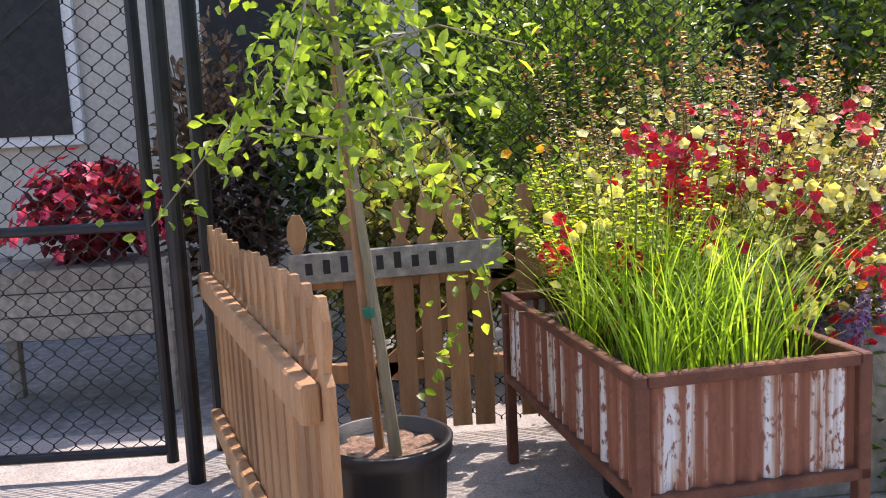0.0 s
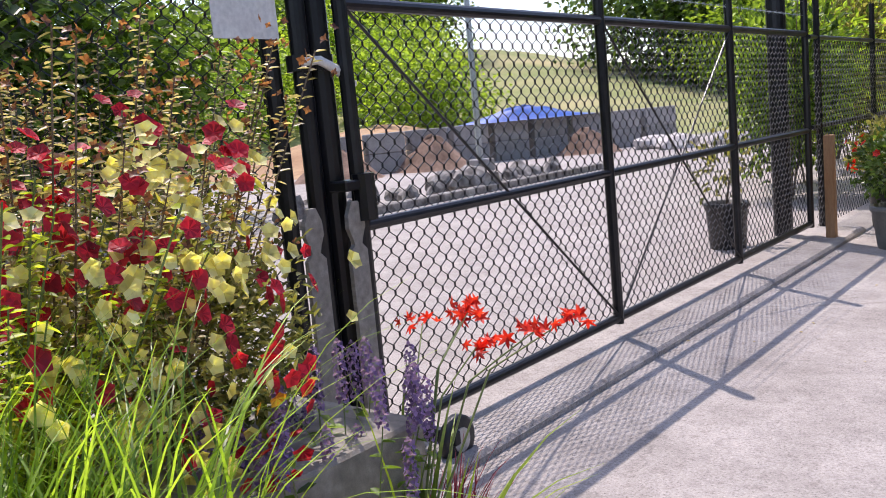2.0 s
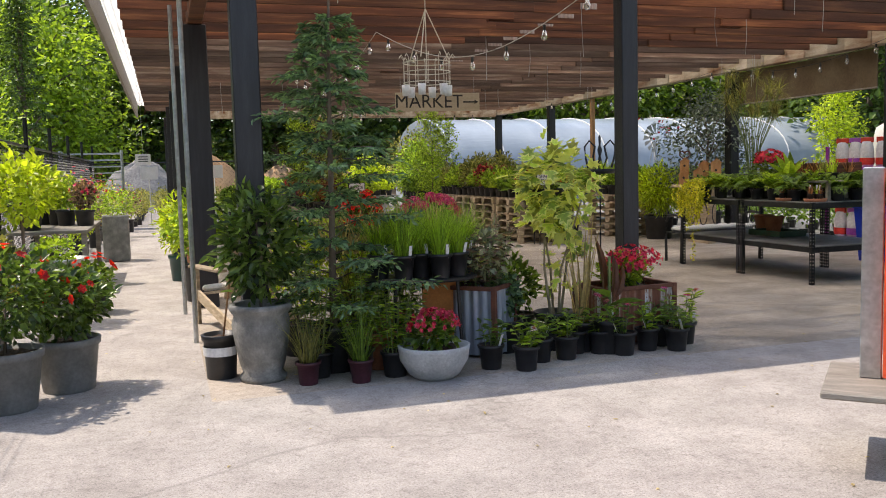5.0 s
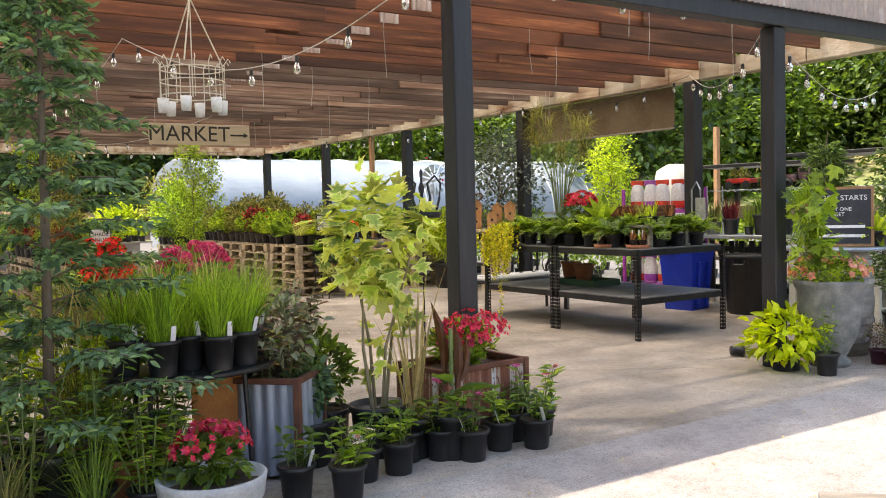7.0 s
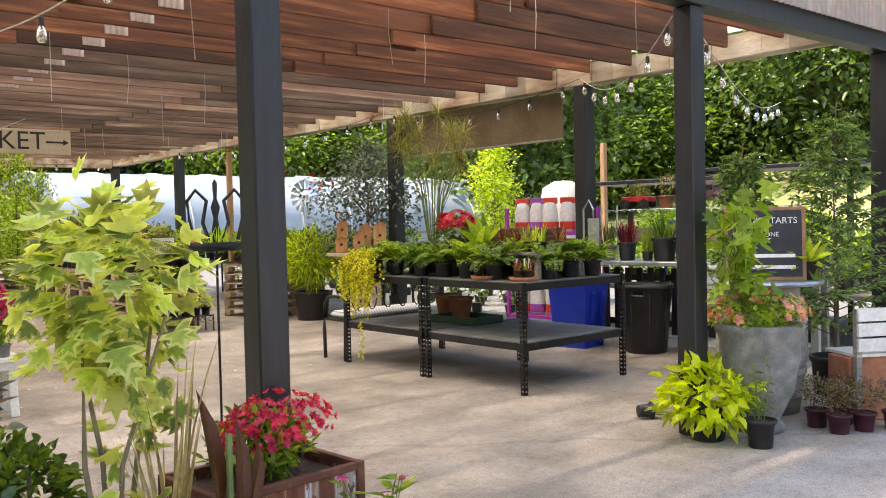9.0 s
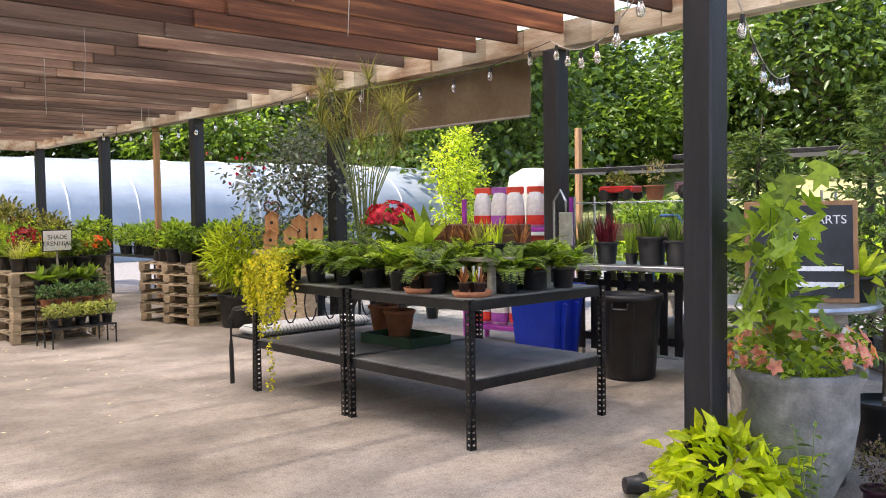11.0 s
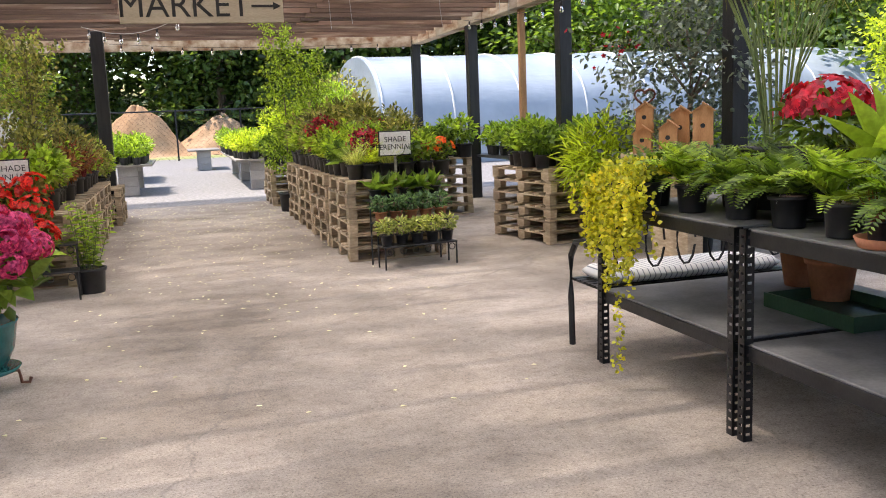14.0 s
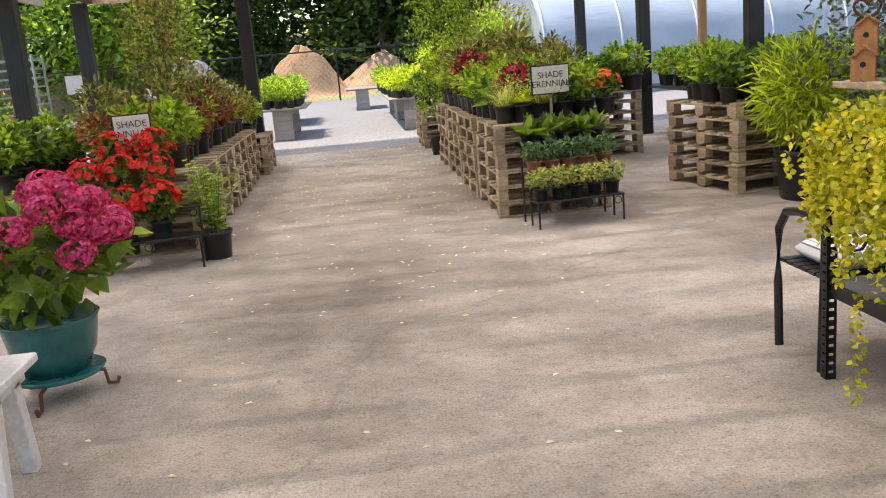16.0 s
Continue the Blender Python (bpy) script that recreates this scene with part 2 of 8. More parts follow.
M_OLDJOIST = surface("greyed_joist_wood", (0.09, 0.05, 0.034), (0.40, 0.31, 0.24), 1.9, 0.8, fine=22, bump=0.5, stretch=(0.5, 3, 8), cc=(0.20, 0.125, 0.09), isl=0.6)
M_GREYWOOD = surface("weathered_board", (0.24, 0.10, 0.04), (0.78, 0.71, 0.60), 1.3, 0.85, fine=26, bump=0.6, stretch=(4, 0.9, 5), cc=(0.60, 0.50, 0.37), isl=0.3, per=0.4)
M_CEDAR = surface("cedar_picket", (0.33, 0.16, 0.065), (0.52, 0.30, 0.15), 3, 0.75, fine=40, bump=0.35, stretch=(6, 6, 0.8), per=0.3)
M_OLDWOOD = surface("grey_wood", (0.22, 0.20, 0.17), (0.44, 0.40, 0.34), 4, 0.85, fine=50, bump=0.4, stretch=(1, 6, 6), per=0.2)
M_PALLET = surface("pallet_wood", (0.36, 0.26, 0.16), (0.66, 0.53, 0.37), 5, 0.85, fine=60, bump=0.4, stretch=(2, 2, 8), per=0.4, cc=(0.50, 0.39, 0.26))
M_RUST = surface("rusty_steel", (0.10, 0.035, 0.02), (0.24, 0.095, 0.05), 9, 0.8, fine=80, bump=0.35, cc=(0.16, 0.06, 0.033))
M_BLACKSTEEL = surface("black_steel", (0.012, 0.012, 0.014), (0.035, 0.034, 0.034), 12, 0.4, 0.3, fine=90, bump=0.15)
M_FENCE = surface("black_coated_steel", (0.008, 0.008, 0.010), (0.02, 0.02, 0.023), 12, 0.32, 0.2, fine=90, bump=0.05)
M_GALV = surface("galvanised_steel", (0.42, 0.44, 0.45), (0.62, 0.64, 0.65), 14, 0.38, 0.85, fine=40, bump=0.1)
M_POT = surface("black_plastic_pot", (0.012, 0.012, 0.013), (0.03, 0.03, 0.032), 10, 0.42, fine=70, bump=0.1)
M_STONEPOT = surface("grey_stone_pot", (0.15, 0.15, 0.14), (0.36, 0.35, 0.32), 9, 0.85, fine=70, bump=0.6, cc=(0.25, 0.245, 0.225))
M_BOWL = surface("pale_stone_bowl", (0.42, 0.43, 0.42), (0.58, 0.58, 0.56), 9, 0.8, fine=60, bump=0.5)
M_GREYPOT = surface("grey_planter_plastic", (0.17, 0.17, 0.16), (0.25, 0.25, 0.24), 8, 0.6, fine=50, bump=0.15)
M_TERRA = surface("terracotta", (0.36, 0.13, 0.065), (0.50, 0.22, 0.12), 8, 0.8, fine=60, bump=0.25)
M_TEAL = surface("teal_glaze", (0.012, 0.10, 0.10), (0.03, 0.19, 0.19), 6, 0.25, fine=50, bump=0.08)
M_DARKTEAL = surface("dark_green_glaze", (0.012, 0.05, 0.05), (0.03, 0.09, 0.085), 6, 0.3, fine=50, bump=0.08)
M_SOIL = surface("potting_soil", (0.035, 0.022, 0.016), (0.13, 0.075, 0.05), 40, 0.95, fine=120, bump=0.9)
M_BARK = surface("bark", (0.10, 0.075, 0.055), (0.27, 0.21, 0.15), 10, 0.9, fine=60, bump=0.6, stretch=(1, 1, 0.25))
M_PALEBARK = surface("pale_bark", (0.20, 0.17, 0.10), (0.38, 0.31, 0.20), 12, 0.85, fine=60, bump=0.4, stretch=(1, 1, 0.25))
M_STEM = surface("green_stem", (0.12, 0.17, 0.05), (0.24, 0.30, 0.10), 12, 0.6, fine=60, bump=0.1)
M_WHITE = surface("white_paint", (0.68, 0.67, 0.63), (0.80, 0.79, 0.75), 5, 0.5, fine=50, bump=0.1)
M_TAG = surface("white_plastic_tag", (0.72, 0.72, 0.72), (0.82, 0.82, 0.82), 5, 0.4, fine=50, bump=0.0)
M_BLACK = surface("black_lettering", (0.012, 0.012, 0.012), (0.03, 0.03, 0.03), 5, 0.6, fine=50, bump=0.0)

L_MID = leafy("leaf_green", (0.06, 0.12, 0.02), (0.20, 0.30, 0.055))
L_DARK = leafy("leaf_dark", (0.036, 0.075, 0.018), (0.14, 0.22, 0.055), 0.28, 0.35)
L_BLUE = leafy("leaf_bluegreen", (0.06, 0.13, 0.07), (0.22, 0.34, 0.19), 0.5, 0.4)
L_LIME = leafy("leaf_lime", (0.28, 0.38, 0.03), (0.52, 0.60, 0.06))
L_FRESH = leafy("leaf_fresh", (0.14, 0.24, 0.025), (0.36, 0.48, 0.07))
L_GRASS = leafy("grass_blade", (0.12, 0.24, 0.022), (0.34, 0.49, 0.06), 0.4, 0.45)
L_TAN = leafy("dry_grass", (0.34, 0.26, 0.15), (0.52, 0.42, 0.27), 0.7)
L_VARIEG = leafy("leaf_variegated", (0.26, 0.33, 0.10), (0.55, 0.55, 0.26))
L_SILVER = leafy("leaf_silver_green", (0.16, 0.19, 0.13), (0.42, 0.44, 0.33), 0.3, 0.3)
L_OLIVE = leafy("leaf_olive", (0.11, 0.13, 0.04), (0.30, 0.28, 0.11))
L_BRONZE = leafy("leaf_bronze", (0.13, 0.045, 0.03), (0.34, 0.15, 0.08))
L_PURPLE = leafy("leaf_purple", (0.07, 0.05, 0.052), (0.30, 0.20, 0.19))
L_MAROON = leafy("leaf_maroon", (0.11, 0.012, 0.025), (0.26, 0.03, 0.06))
F_RED = leafy("petal_red", (0.55, 0.012, 0.012), (0.75, 0.05, 0.025), 0.5)
F_CRIM = leafy("petal_crimson", (0.40, 0.008, 0.035), (0.62, 0.03, 0.07), 0.5)
F_PINK = leafy("petal_pink", (0.58, 0.02, 0.11), (0.80, 0.09, 0.20), 0.5)
F_MAG = leafy("petal_magenta", (0.50, 0.03, 0.22), (0.75, 0.14, 0.42), 0.5)
F_YEL = leafy("petal_pale_yellow", (0.72, 0.66, 0.22), (0.85, 0.82, 0.48), 0.5)
F_GOLD = leafy("petal_gold", (0.80, 0.34, 0.02), (0.85, 0.55, 0.05), 0.5)
F_ORANGE = leafy("petal_orange", (0.80, 0.10, 0.015), (0.88, 0.22, 0.03), 0.5)
F_PURP = leafy("petal_purple", (0.16, 0.10, 0.36), (0.30, 0.20, 0.55), 0.5)
F_LILAC = leafy("petal_lilac", (0.50, 0.40, 0.55), (0.70, 0.60, 0.70), 0.5)
F_SALMON = leafy("petal_salmon", (0.75, 0.25, 0.20), (0.85, 0.42, 0.35), 0.5)
F_WHITE = leafy("petal_white", (0.75, 0.72, 0.66), (0.85, 0.82, 0.78), 0.5)

# ---- ground ----
ground = structure("ground", Geo().add([(-400, -400, -0.02), (400, -400, -0.02), (400, 400, -0.02), (-400, 400, -0.02)], [(0, 1, 2, 3)]), M_FIELD, "dry grass and bare field reaching to the hills")
g = Geo().add([(-26, -30, -0.005), (34, -30, -0.005), (34, 40, -0.005), (-26, 40, -0.005)], [(0, 1, 2, 3)])
structure("pavement_gravel", g, M_GRAVEL, "pale crushed gravel around the paved yard", "gravel")
g = Geo().box(-2.45, 18, -26, -0.6, -0.15, 0.0).box(-2.45, 0.0, -0.6, 34, -0.15, 0.0)
structure("pavement_yard", g, M_YARD, "sunlit grey concrete yard with fine cracks", "pavement")
g = Geo().box(0.0, 10.2, -0.6, 16.3, -0.15, 0.0)
structure("floor_covered", g, M_SLAB, "worn tan concrete floor under the roof, dim blotches painted in", "floor")
g = Geo().box(-25, -2.45, -8.5, 24, -0.15, 0.0)
structure("pavement_lot", g, M_YARD, "pale concrete lot beyond the gate", "pavement")
# added strip: stands for sunlit ground between the gate's bottom rail and its shadow
structure("kerb", Geo().box(-2.28, -1.62, -6.0, 0.6, -0.1, 0.045, None, 0.02), M_YARD, "low concrete strip added for the unshadowed ground along the rolling gate", "kerb")

# ---- timber shelter ----
ROWS_Y = (3.44, 6.93, 10.6, 14.28, 17.9)


def post(name, x, y, h=2.88, s=0.095):
    g = Geo().box(x - s, x + s, y - s, y + s, 0, h, None, 0.008)
    return structure(name, g, M_POST, "black-painted square timber post holding the roof", "post")


for k, (x, y) in enumerate([(0.355, 0.185), (3.277, 0.215), (6.328, 0.215), (9.1, 0.2)]):
    post("post_front_%d" % (k + 1), x, y, 2.72, 0.09 if k == 0 else 0.07)
for k, y in enumerate(ROWS_Y):
    post("post_right_%d" % (k + 1), 9.1, y, 2.88, 0.085)
    post("post_left_%d" % (k + 1), 0.20 - 0.012 * y, y, 2.88, 0.12)
post("post_mid", 3.2, 14.6)
structure("beam_front", Geo().box(-0.6, 11.5, 0.12, 0.27, 2.723, 2.90, None, 0.006), M_POST, "black-painted front beam of the shelter", "beam")
g = Geo()
x = -0.6
pts = []
while x < 11.5:
    pts.append((x, 0.085 + 0.014 * math.sin(x * 2 * math.pi / 0.076)))
    x += 0.0127
g.add([(px, py, 2.86) for px, py in pts] + [(px, py, 3.29) for px, py in pts], [(i, i + 1, len(pts) + i + 1, len(pts) + i) for i in range(len(pts) - 1)])
M_CORR = surface("dull_corrugated_metal", (0.30, 0.27, 0.26), (0.48, 0.46, 0.45), 4, 0.5, 0.5, fine=30, bump=0.1, cc=(0.36, 0.28, 0.25), stretch=(2, 2, 0.6))
structure("fascia_front", g, M_CORR, "rust-streaked corrugated metal fascia above the front beam", "fascia", True)
yy = 0.28
r0 = random.Random(4)
edge_blocks = []
while yy < 18.2:
    L = r0.uniform(0.25, 0.55)
    d = r0.uniform(-0.01, 0.012)
    edge_blocks.append(Geo().box(9.02 + d, 9.18 + d, yy, min(yy + L - 0.004, 18.2), 2.885, 3.10 + d, None, 0.005))
    yy += L
beam_right = structure("beam_right", Geo().box(9.19, 9.23, 0.28, 18.2, 2.885, 3.12), M_GREYWOOD, "long weathered outer edge board of the shelter", "beam")
for g in edge_blocks:
    part("end_block", g, M_GREYWOOD, beam_right)
structure("beam_left", Geo().box(0.1, 0.24, 0.28, 18.2, 2.885, 3.08, None, 0.006), M_JOIST, "brown timber beam on the aisle side", "beam")
structure("beam_back", Geo().box(0.25, 9.0, 17.82, 17.98, 2.84, 3.10, None, 0.006), M_GREYWOOD, "grey weathered timber beam at the rear", "beam")
g, g_old = Geo(), Geo()
yy = 0.45
while yy < 17.8:
    j = r0.uniform(-0.012, 0.012)
    row = g if yy < 5.2 else g_old
    row.box(-0.55, 3.6, yy, yy + 0.04, 2.99 + j, 3.2, None, 0.004)
    row.box(3.3, 6.6, yy + 0.045, yy + 0.085, 2.99 - j, 3.2, None, 0.004)
    row.box(6.3, 9.0, yy, yy + 0.04, 2.99 + j * 0.5, 3.2, None, 0.004)
    yy += 0.56
structure("ceiling_joists", g, M_JOIST, "rows of rough brown timber joists under the roof", "ceiling")
structure("ceiling_joists_rear", g_old, M_OLDJOIST, "rows of greyed weathered joists under the rear roof", "ceiling")
g = Geo()
for a, b, mm in ((-0.75, 1.55, 0), (2.05, 9.45, 0)):
    n = int((b - a) / 0.0127)
    px = [a + (b - a) * i / n for i in range(n + 1)]
    pz = [3.23 + 0.012 * math.sin(q * 2 * math.pi / 0.076) for q in px]
    g.add([(q, -0.22, z) for q, z in zip(px, pz)] + [(q, 18.4, z) for q, z in zip(px, pz)], [(i, i + 1, n + 2 + i, n + 1 + i) for i in range(n)])
M_ROOF, nt, bs = nodes_of("dirty_fibreglass_sheet")
dirt = ramp_of(nt, noise_of(nt, 1.1, 5, (1.0, 0.35, 1)), [(0.3, (0.74, 0.68, 0.58)), (0.7, (0.93, 0.90, 0.84))])
link(nt, dirt, bs.inputs["Base Color"])
bs.inputs["Roughness"].default_value = 0.6
tr = nt.nodes.new("ShaderNodeBsdfTranslucent")
link(nt, dirt, tr.inputs[0])
mx = nt.nodes.new("ShaderNodeMixShader")
mx.inputs[0].default_value = 0.95
link(nt, bs.outputs[0], mx.inputs[1]); link(nt, tr.outputs[0], mx.inputs[2])
clear = nt.nodes.new("ShaderNodeBsdfTransparent")
mx2 = nt.nodes.new("ShaderNodeMixShader")
link(nt, ramp_of(nt, noise_of(nt, 1.3, 2, (1, 1.6, 1)), [(0.40, (0.02, 0.02, 0.02)), (0.64, (0.2, 0.2, 0.2))]), mx2.inputs[0])
link(nt, mx.outputs[0], mx2.inputs[1]); link(nt, clear.outputs[0], mx2.inputs[2]); link(nt, mx2.outputs[0], nt.nodes["Material Output"].inputs[0])
structure("ceiling_roof", g, M_ROOF, "dirty translucent corrugated roof sheets over the joists", "ceiling")
M_FROST, nt, bs = nodes_of("frosted_sheet")
bs.inputs["Base Color"].default_value = (0.8, 0.8, 0.78, 1)
tr = nt.nodes.new("ShaderNodeBsdfTranslucent")
tr.inputs[0].default_value = (0.8, 0.8, 0.78, 1)
mx = nt.nodes.new("ShaderNodeMixShader")
mx.inputs[0].default_value = 0.6
link(nt, bs.outputs[0], mx.inputs[1]); link(nt, tr.outputs[0], mx.inputs[2]); link(nt, mx.outputs[0], nt.nodes["Material Output"].inputs[0])
g = Geo()
n = 40
px = [1.55 + 0.5 * i / n for i in range(n + 1)]
pz = [3.235 + 0.012 * math.sin(q * 2 * math.pi / 0.076) for q in px]
g.add([(q, -0.22, z) for q, z in zip(px, pz)] + [(q, 18.4, z) for q, z in zip(px, pz)], [(i, i + 1, n + 2 + i, n + 1 + i) for i in range(n)])
structure("ceiling_skylight", g, M_FROST, "translucent corrugated skylight strip in the roof", "skylight", True)
structure("fascia_left", Geo().box(-0.80, -0.76, 0.0, 18.4, 2.92, 3.26), M_OLDWOOD, "grey weathered fascia board along the aisle-side eave", "fascia")

# ---- plant tools (origin at the soil) ----
def bush(r, h, n, l, w, up=0.4, z0=0.0, shell=0.5, fold=0.25, shape=leaves, squash=1.0):
    d = rand_dirs(n)
    rad = rng.uniform(shell, 1.0, (n, 1)) * (0.82 + 0.3 * np.array([[noise.noise(Vector(q) * 2.3)] for q in d]))
    P = d * rad * np.array([r, r * squash, h / 2]) + np.array([0, 0, z0 + h / 2])
    D = unit(d + rng.normal(size=(n, 3)) * 0.55 + np.array([0, 0, up]))
    N = unit(rng.normal(size=(n, 3)) * 0.5 + np.array([0, 0, 1.0]))
    return shape(P, D, N, l * rng.uniform(0.6, 1.25, n), w * rng.uniform(0.7, 1.2, n), fold)


def clump(n, h, w, spread=0.08, lean=0.35, bend=0.8, seg=4):
    a = rng.uniform(0, 2 * math.pi, n)
    rr = spread * np.sqrt(rng.uniform(0, 1, n))
    P = np.stack([rr * np.cos(a), rr * np.sin(a), np.zeros(n)], 1)
    b = a + rng.normal(size=n) * 0.6
    t = np.abs(rng.normal(size=n)) * lean
    D = np.stack([np.cos(b) * t, np.sin(b) * t, np.ones(n)], 1)
    return blades(P, D, h * rng.uniform(0.55, 1.1, n), w, bend * rng.uniform(0.3, 1.5, n), seg)


def fern(nf, l, leaflet, droop=1.0, pairs=16, wide=0.28):
    P, D, N, S = [], [], [], []
    for k in range(nf):
        a = k * 2.4 + rng.uniform(-0.3, 0.3)
        el = rng.uniform(0.5, 1.25)
        d = np.array([math.cos(a) * math.cos(el), math.sin(a) * math.cos(el), math.sin(el)])
        side = np.array([-math.sin(a), math.cos(a), 0])
        p = np.array([0.02 * math.cos(a), 0.02 * math.sin(a), 0.0])
        L = l * rng.uniform(0.65, 1.1)
        for i in range(pairs):
            u = i / pairs
            p = p + d * L / pairs
            d = unit(d - np.array([0, 0, 1]) * droop * 1.6 / pairs * (0.3 + u))
            if i > 1:
                for sg in (-1, 1):
                    P.append(p.copy())
                    D.append(side * sg + d * 0.55)
                    N.append(np.cross(d, side) * -1 + rng.normal(size=3) * 0.15)
                    S.append(leaflet * L / l * (1.0 - 0.85 * u) * (0.6 + min(1, u * 5) * 0.5))
    S = np.array(S)
    return leaves(np.array(P), np.array(D), np.array(N), S, S * wide, 0.1, 0.12)


def leafy_stems(ns, h, per, l, w, lean=0.25, spread=0.05, shape=leaves, up=0.15, start=0.1):
    """Upright stems with leaves all the way up: the leaves, the stems and their tips."""
    P, D, tips, sg = [], [], [], Geo()
    for k in range(ns):
        a = rng.uniform(0, 6.28)
        b = np.array([math.cos(a), math.sin(a), 0]) * spread * math.sqrt(rng.uniform())
        d = unit(np.array([math.cos(a) * lean * rng.uniform(0.2, 1.4), math.sin(a) * lean * rng.uniform(0.2, 1.4), 1.0]))
        H = h * rng.uniform(0.65, 1.05)
        sg.rod(b, b + d * H, 0.0035, 0.002, 4, False)
        tips.append(b + d * H)
        for i in range(per):
            u = start + (1 - start) * (i + rng.uniform(0, 0.6)) / per
            t = i * 2.4 + rng.uniform(-0.4, 0.4)
            P.append(b + d * H * min(u, 1))
            D.append([math.cos(t), math.sin(t), up + rng.normal() * 0.2])
    n = len(P)
    N = unit(rng.normal(size=(n, 3)) * 0.25 + np.array([0, 0, 1.0]))
    vf = shape(np.array(P), np.array(D), N, l * rng.uniform(0.6, 1.15, n), w * rng.uniform(0.7, 1.15, n), 0.18)
    return vf, sg, np.array(tips)


def blossoms(P, N, size, k=5, cup=0.4, wide=0.75):
    P, N = np.asarray(P, float), unit(np.asarray(N, float))
    S = unit(np.cross(N, np.array([0.31, 0.22, 0.9])))
    T = np.cross(N, S)
    out = []
    sz = size * rng.uniform(0.75, 1.15, len(P))
    for j in range(k):
        a = 2 * math.pi * j / k
        D = S * math.cos(a) + T * math.sin(a) + N * cup
        out.append(leaves(P, D, N, sz, sz * wide, 0.08, 0.15))
    return joined(*out)


def dome_points(n, r, h, z0, low=0.0):
    d = rand_dirs(n)
    d[:, 2] = np.abs(d[:, 2]) * (1 - low) + low
    d = unit(d)
    return d * np.array([r, r, h]) * rng.uniform(0.85, 1.05, (n, 1)) + np.array([0, 0, z0]), d


def pot_geo(r, h, taper=0.8, rim=0.012, n=24):
    g = Geo()
    rb = r * taper
    t = max(0.004, r * 0.04)
    g.lathe([(0.001, 0.002), (rb * 0.97, 0.0), (rb, 0.008), (r * 0.97, h * 0.86), (r + rim * 0.6, h * 0.87), (r + rim, h * 0.99), (r + rim * 0.7, h), (r - t, h), (r - t * 1.5, h * 0.88), (0.001, h * 0.87)], n)
    return g


SOILS = {}


def soil_geo(r):
    g = Geo()
    n = 20
    pts = [(0, 0, 0.012)] + [(r * q * math.cos(6.2832 * i / n), r * q * math.sin(6.2832 * i / n), 0.01 * rng.uniform(-0.6, 1)) for q in (0.5, 1.0) for i in range(n)]
    f = [(0, 1 + i, 1 + (i + 1) % n) for i in range(n)] + [(1 + i, 1 + n + i, 1 + n + (i + 1) % n, 1 + (i + 1) % n) for i in range(n)]
    return g.add(pts, f)


def potted(name, label, cat, m, pot, plants, group="", pot_label=""):
    """A plant in its pot. pot: (radius, height, material, taper) or None; plants: (part name, mesh data, material, label)."""
    root = thing(name, label, cat, m, group)
    h = 0.0
    if pot:
        r, h, mat, taper = pot
        p = part("pot", pot_geo(r, h, taper), mat, root, pot_label, True)
        s = part("soil", soil_geo(r * 0.92), M_SOIL, root)
        h *= 0.9
        s.location = (0, 0, h)
    for pn, vf, mat, *lab in plants:
        me = vf.mesh(pn, mat, True) if isinstance(vf, Geo) else fast_mesh(pn, vf, mat)
        o = part(pn, me, mat, root, lab[0] if lab else "")
        o.location = (0, 0, h)
    return root


def tag_part(root, x, y, z, tilt=20):
    t = part("plant_tag", Geo().box(-0.011, 0.011, -0.001, 0.001, -0.03, 0.075), M_TAG, root, "white plastic plant tag")
    t.matrix_local = pose(x, y, z, tilt, 0, rng.uniform(-40, 40))
    return t


def shift(vf, x, y, z):
    return vf[0] + np.array([x, y, z]), vf[1]


# ---- trees and the far landscape ----
def tree(name, label, h, r, leaf, n, size, m, trunk_h=0.35, bark=None, conifer=False, clumps=46, group=""):
    root = thing(name, label, "tree", m, group)
    g = Geo()
    top = h * (0.95 if conifer else 0.75)
    g.tube([(0, 0, 0), (0.05 * r, 0.02 * r, h * 0.25), (0.02 * r, 0.06 * r, h * 0.5), (0.04 * r, 0, top)], h * 0.022, 8, h * 0.005)
    C = []
    for k in range(clumps):
        a = k * 2.4 + rng.uniform(-0.3, 0.3)
        if conifer:
            u = k / clumps
            z = h * (trunk_h * 0.5 + (1 - trunk_h * 0.5) * u)
            rr = r * (1 - u) ** 0.8 * rng.uniform(0.55, 1.05)
        else:
            u = rng.uniform(-1, 1)
            z = h * trunk_h + (h * (1 - trunk_h)) * (0.5 + 0.46 * u)
            rr = r * math.sqrt(max(0.05, 1 - u * u * 0.9)) * rng.uniform(0.35, 1.0)
        c = np.array([math.cos(a) * rr, math.sin(a) * rr, z])
        C.append(c)
        if k % 3 == 0:
            g.tube([(0, 0, z * 0.8), (c[0] * 0.5, c[1] * 0.5, z * 0.9), tuple(c)], h * 0.007, 5, h * 0.002)
    C = np.array(C)
    idx = rng.integers(0, clumps, n)
    sp = r * (0.24 if not conifer else 0.2)
    off = rng.normal(size=(n, 3)) * sp * np.array([1, 1, 0.7 if not conifer else 0.35])
    P = C[idx] + off
    D = unit(off + rng.normal(size=(n, 3)) * sp * 0.6 + np.array([0, 0, -0.1 * sp]))
    N = unit(rng.normal(size=(n, 3)) * 0.6 + np.array([0, 0, 1.0]))
    part("trunk", g, bark or M_BARK, root)
    part("crown", fast_mesh("crown", leaves(P, D, N, size * rng.uniform(0.6, 1.3, n), size * 0.6, 0.2), leaf), leaf, root)
    return root


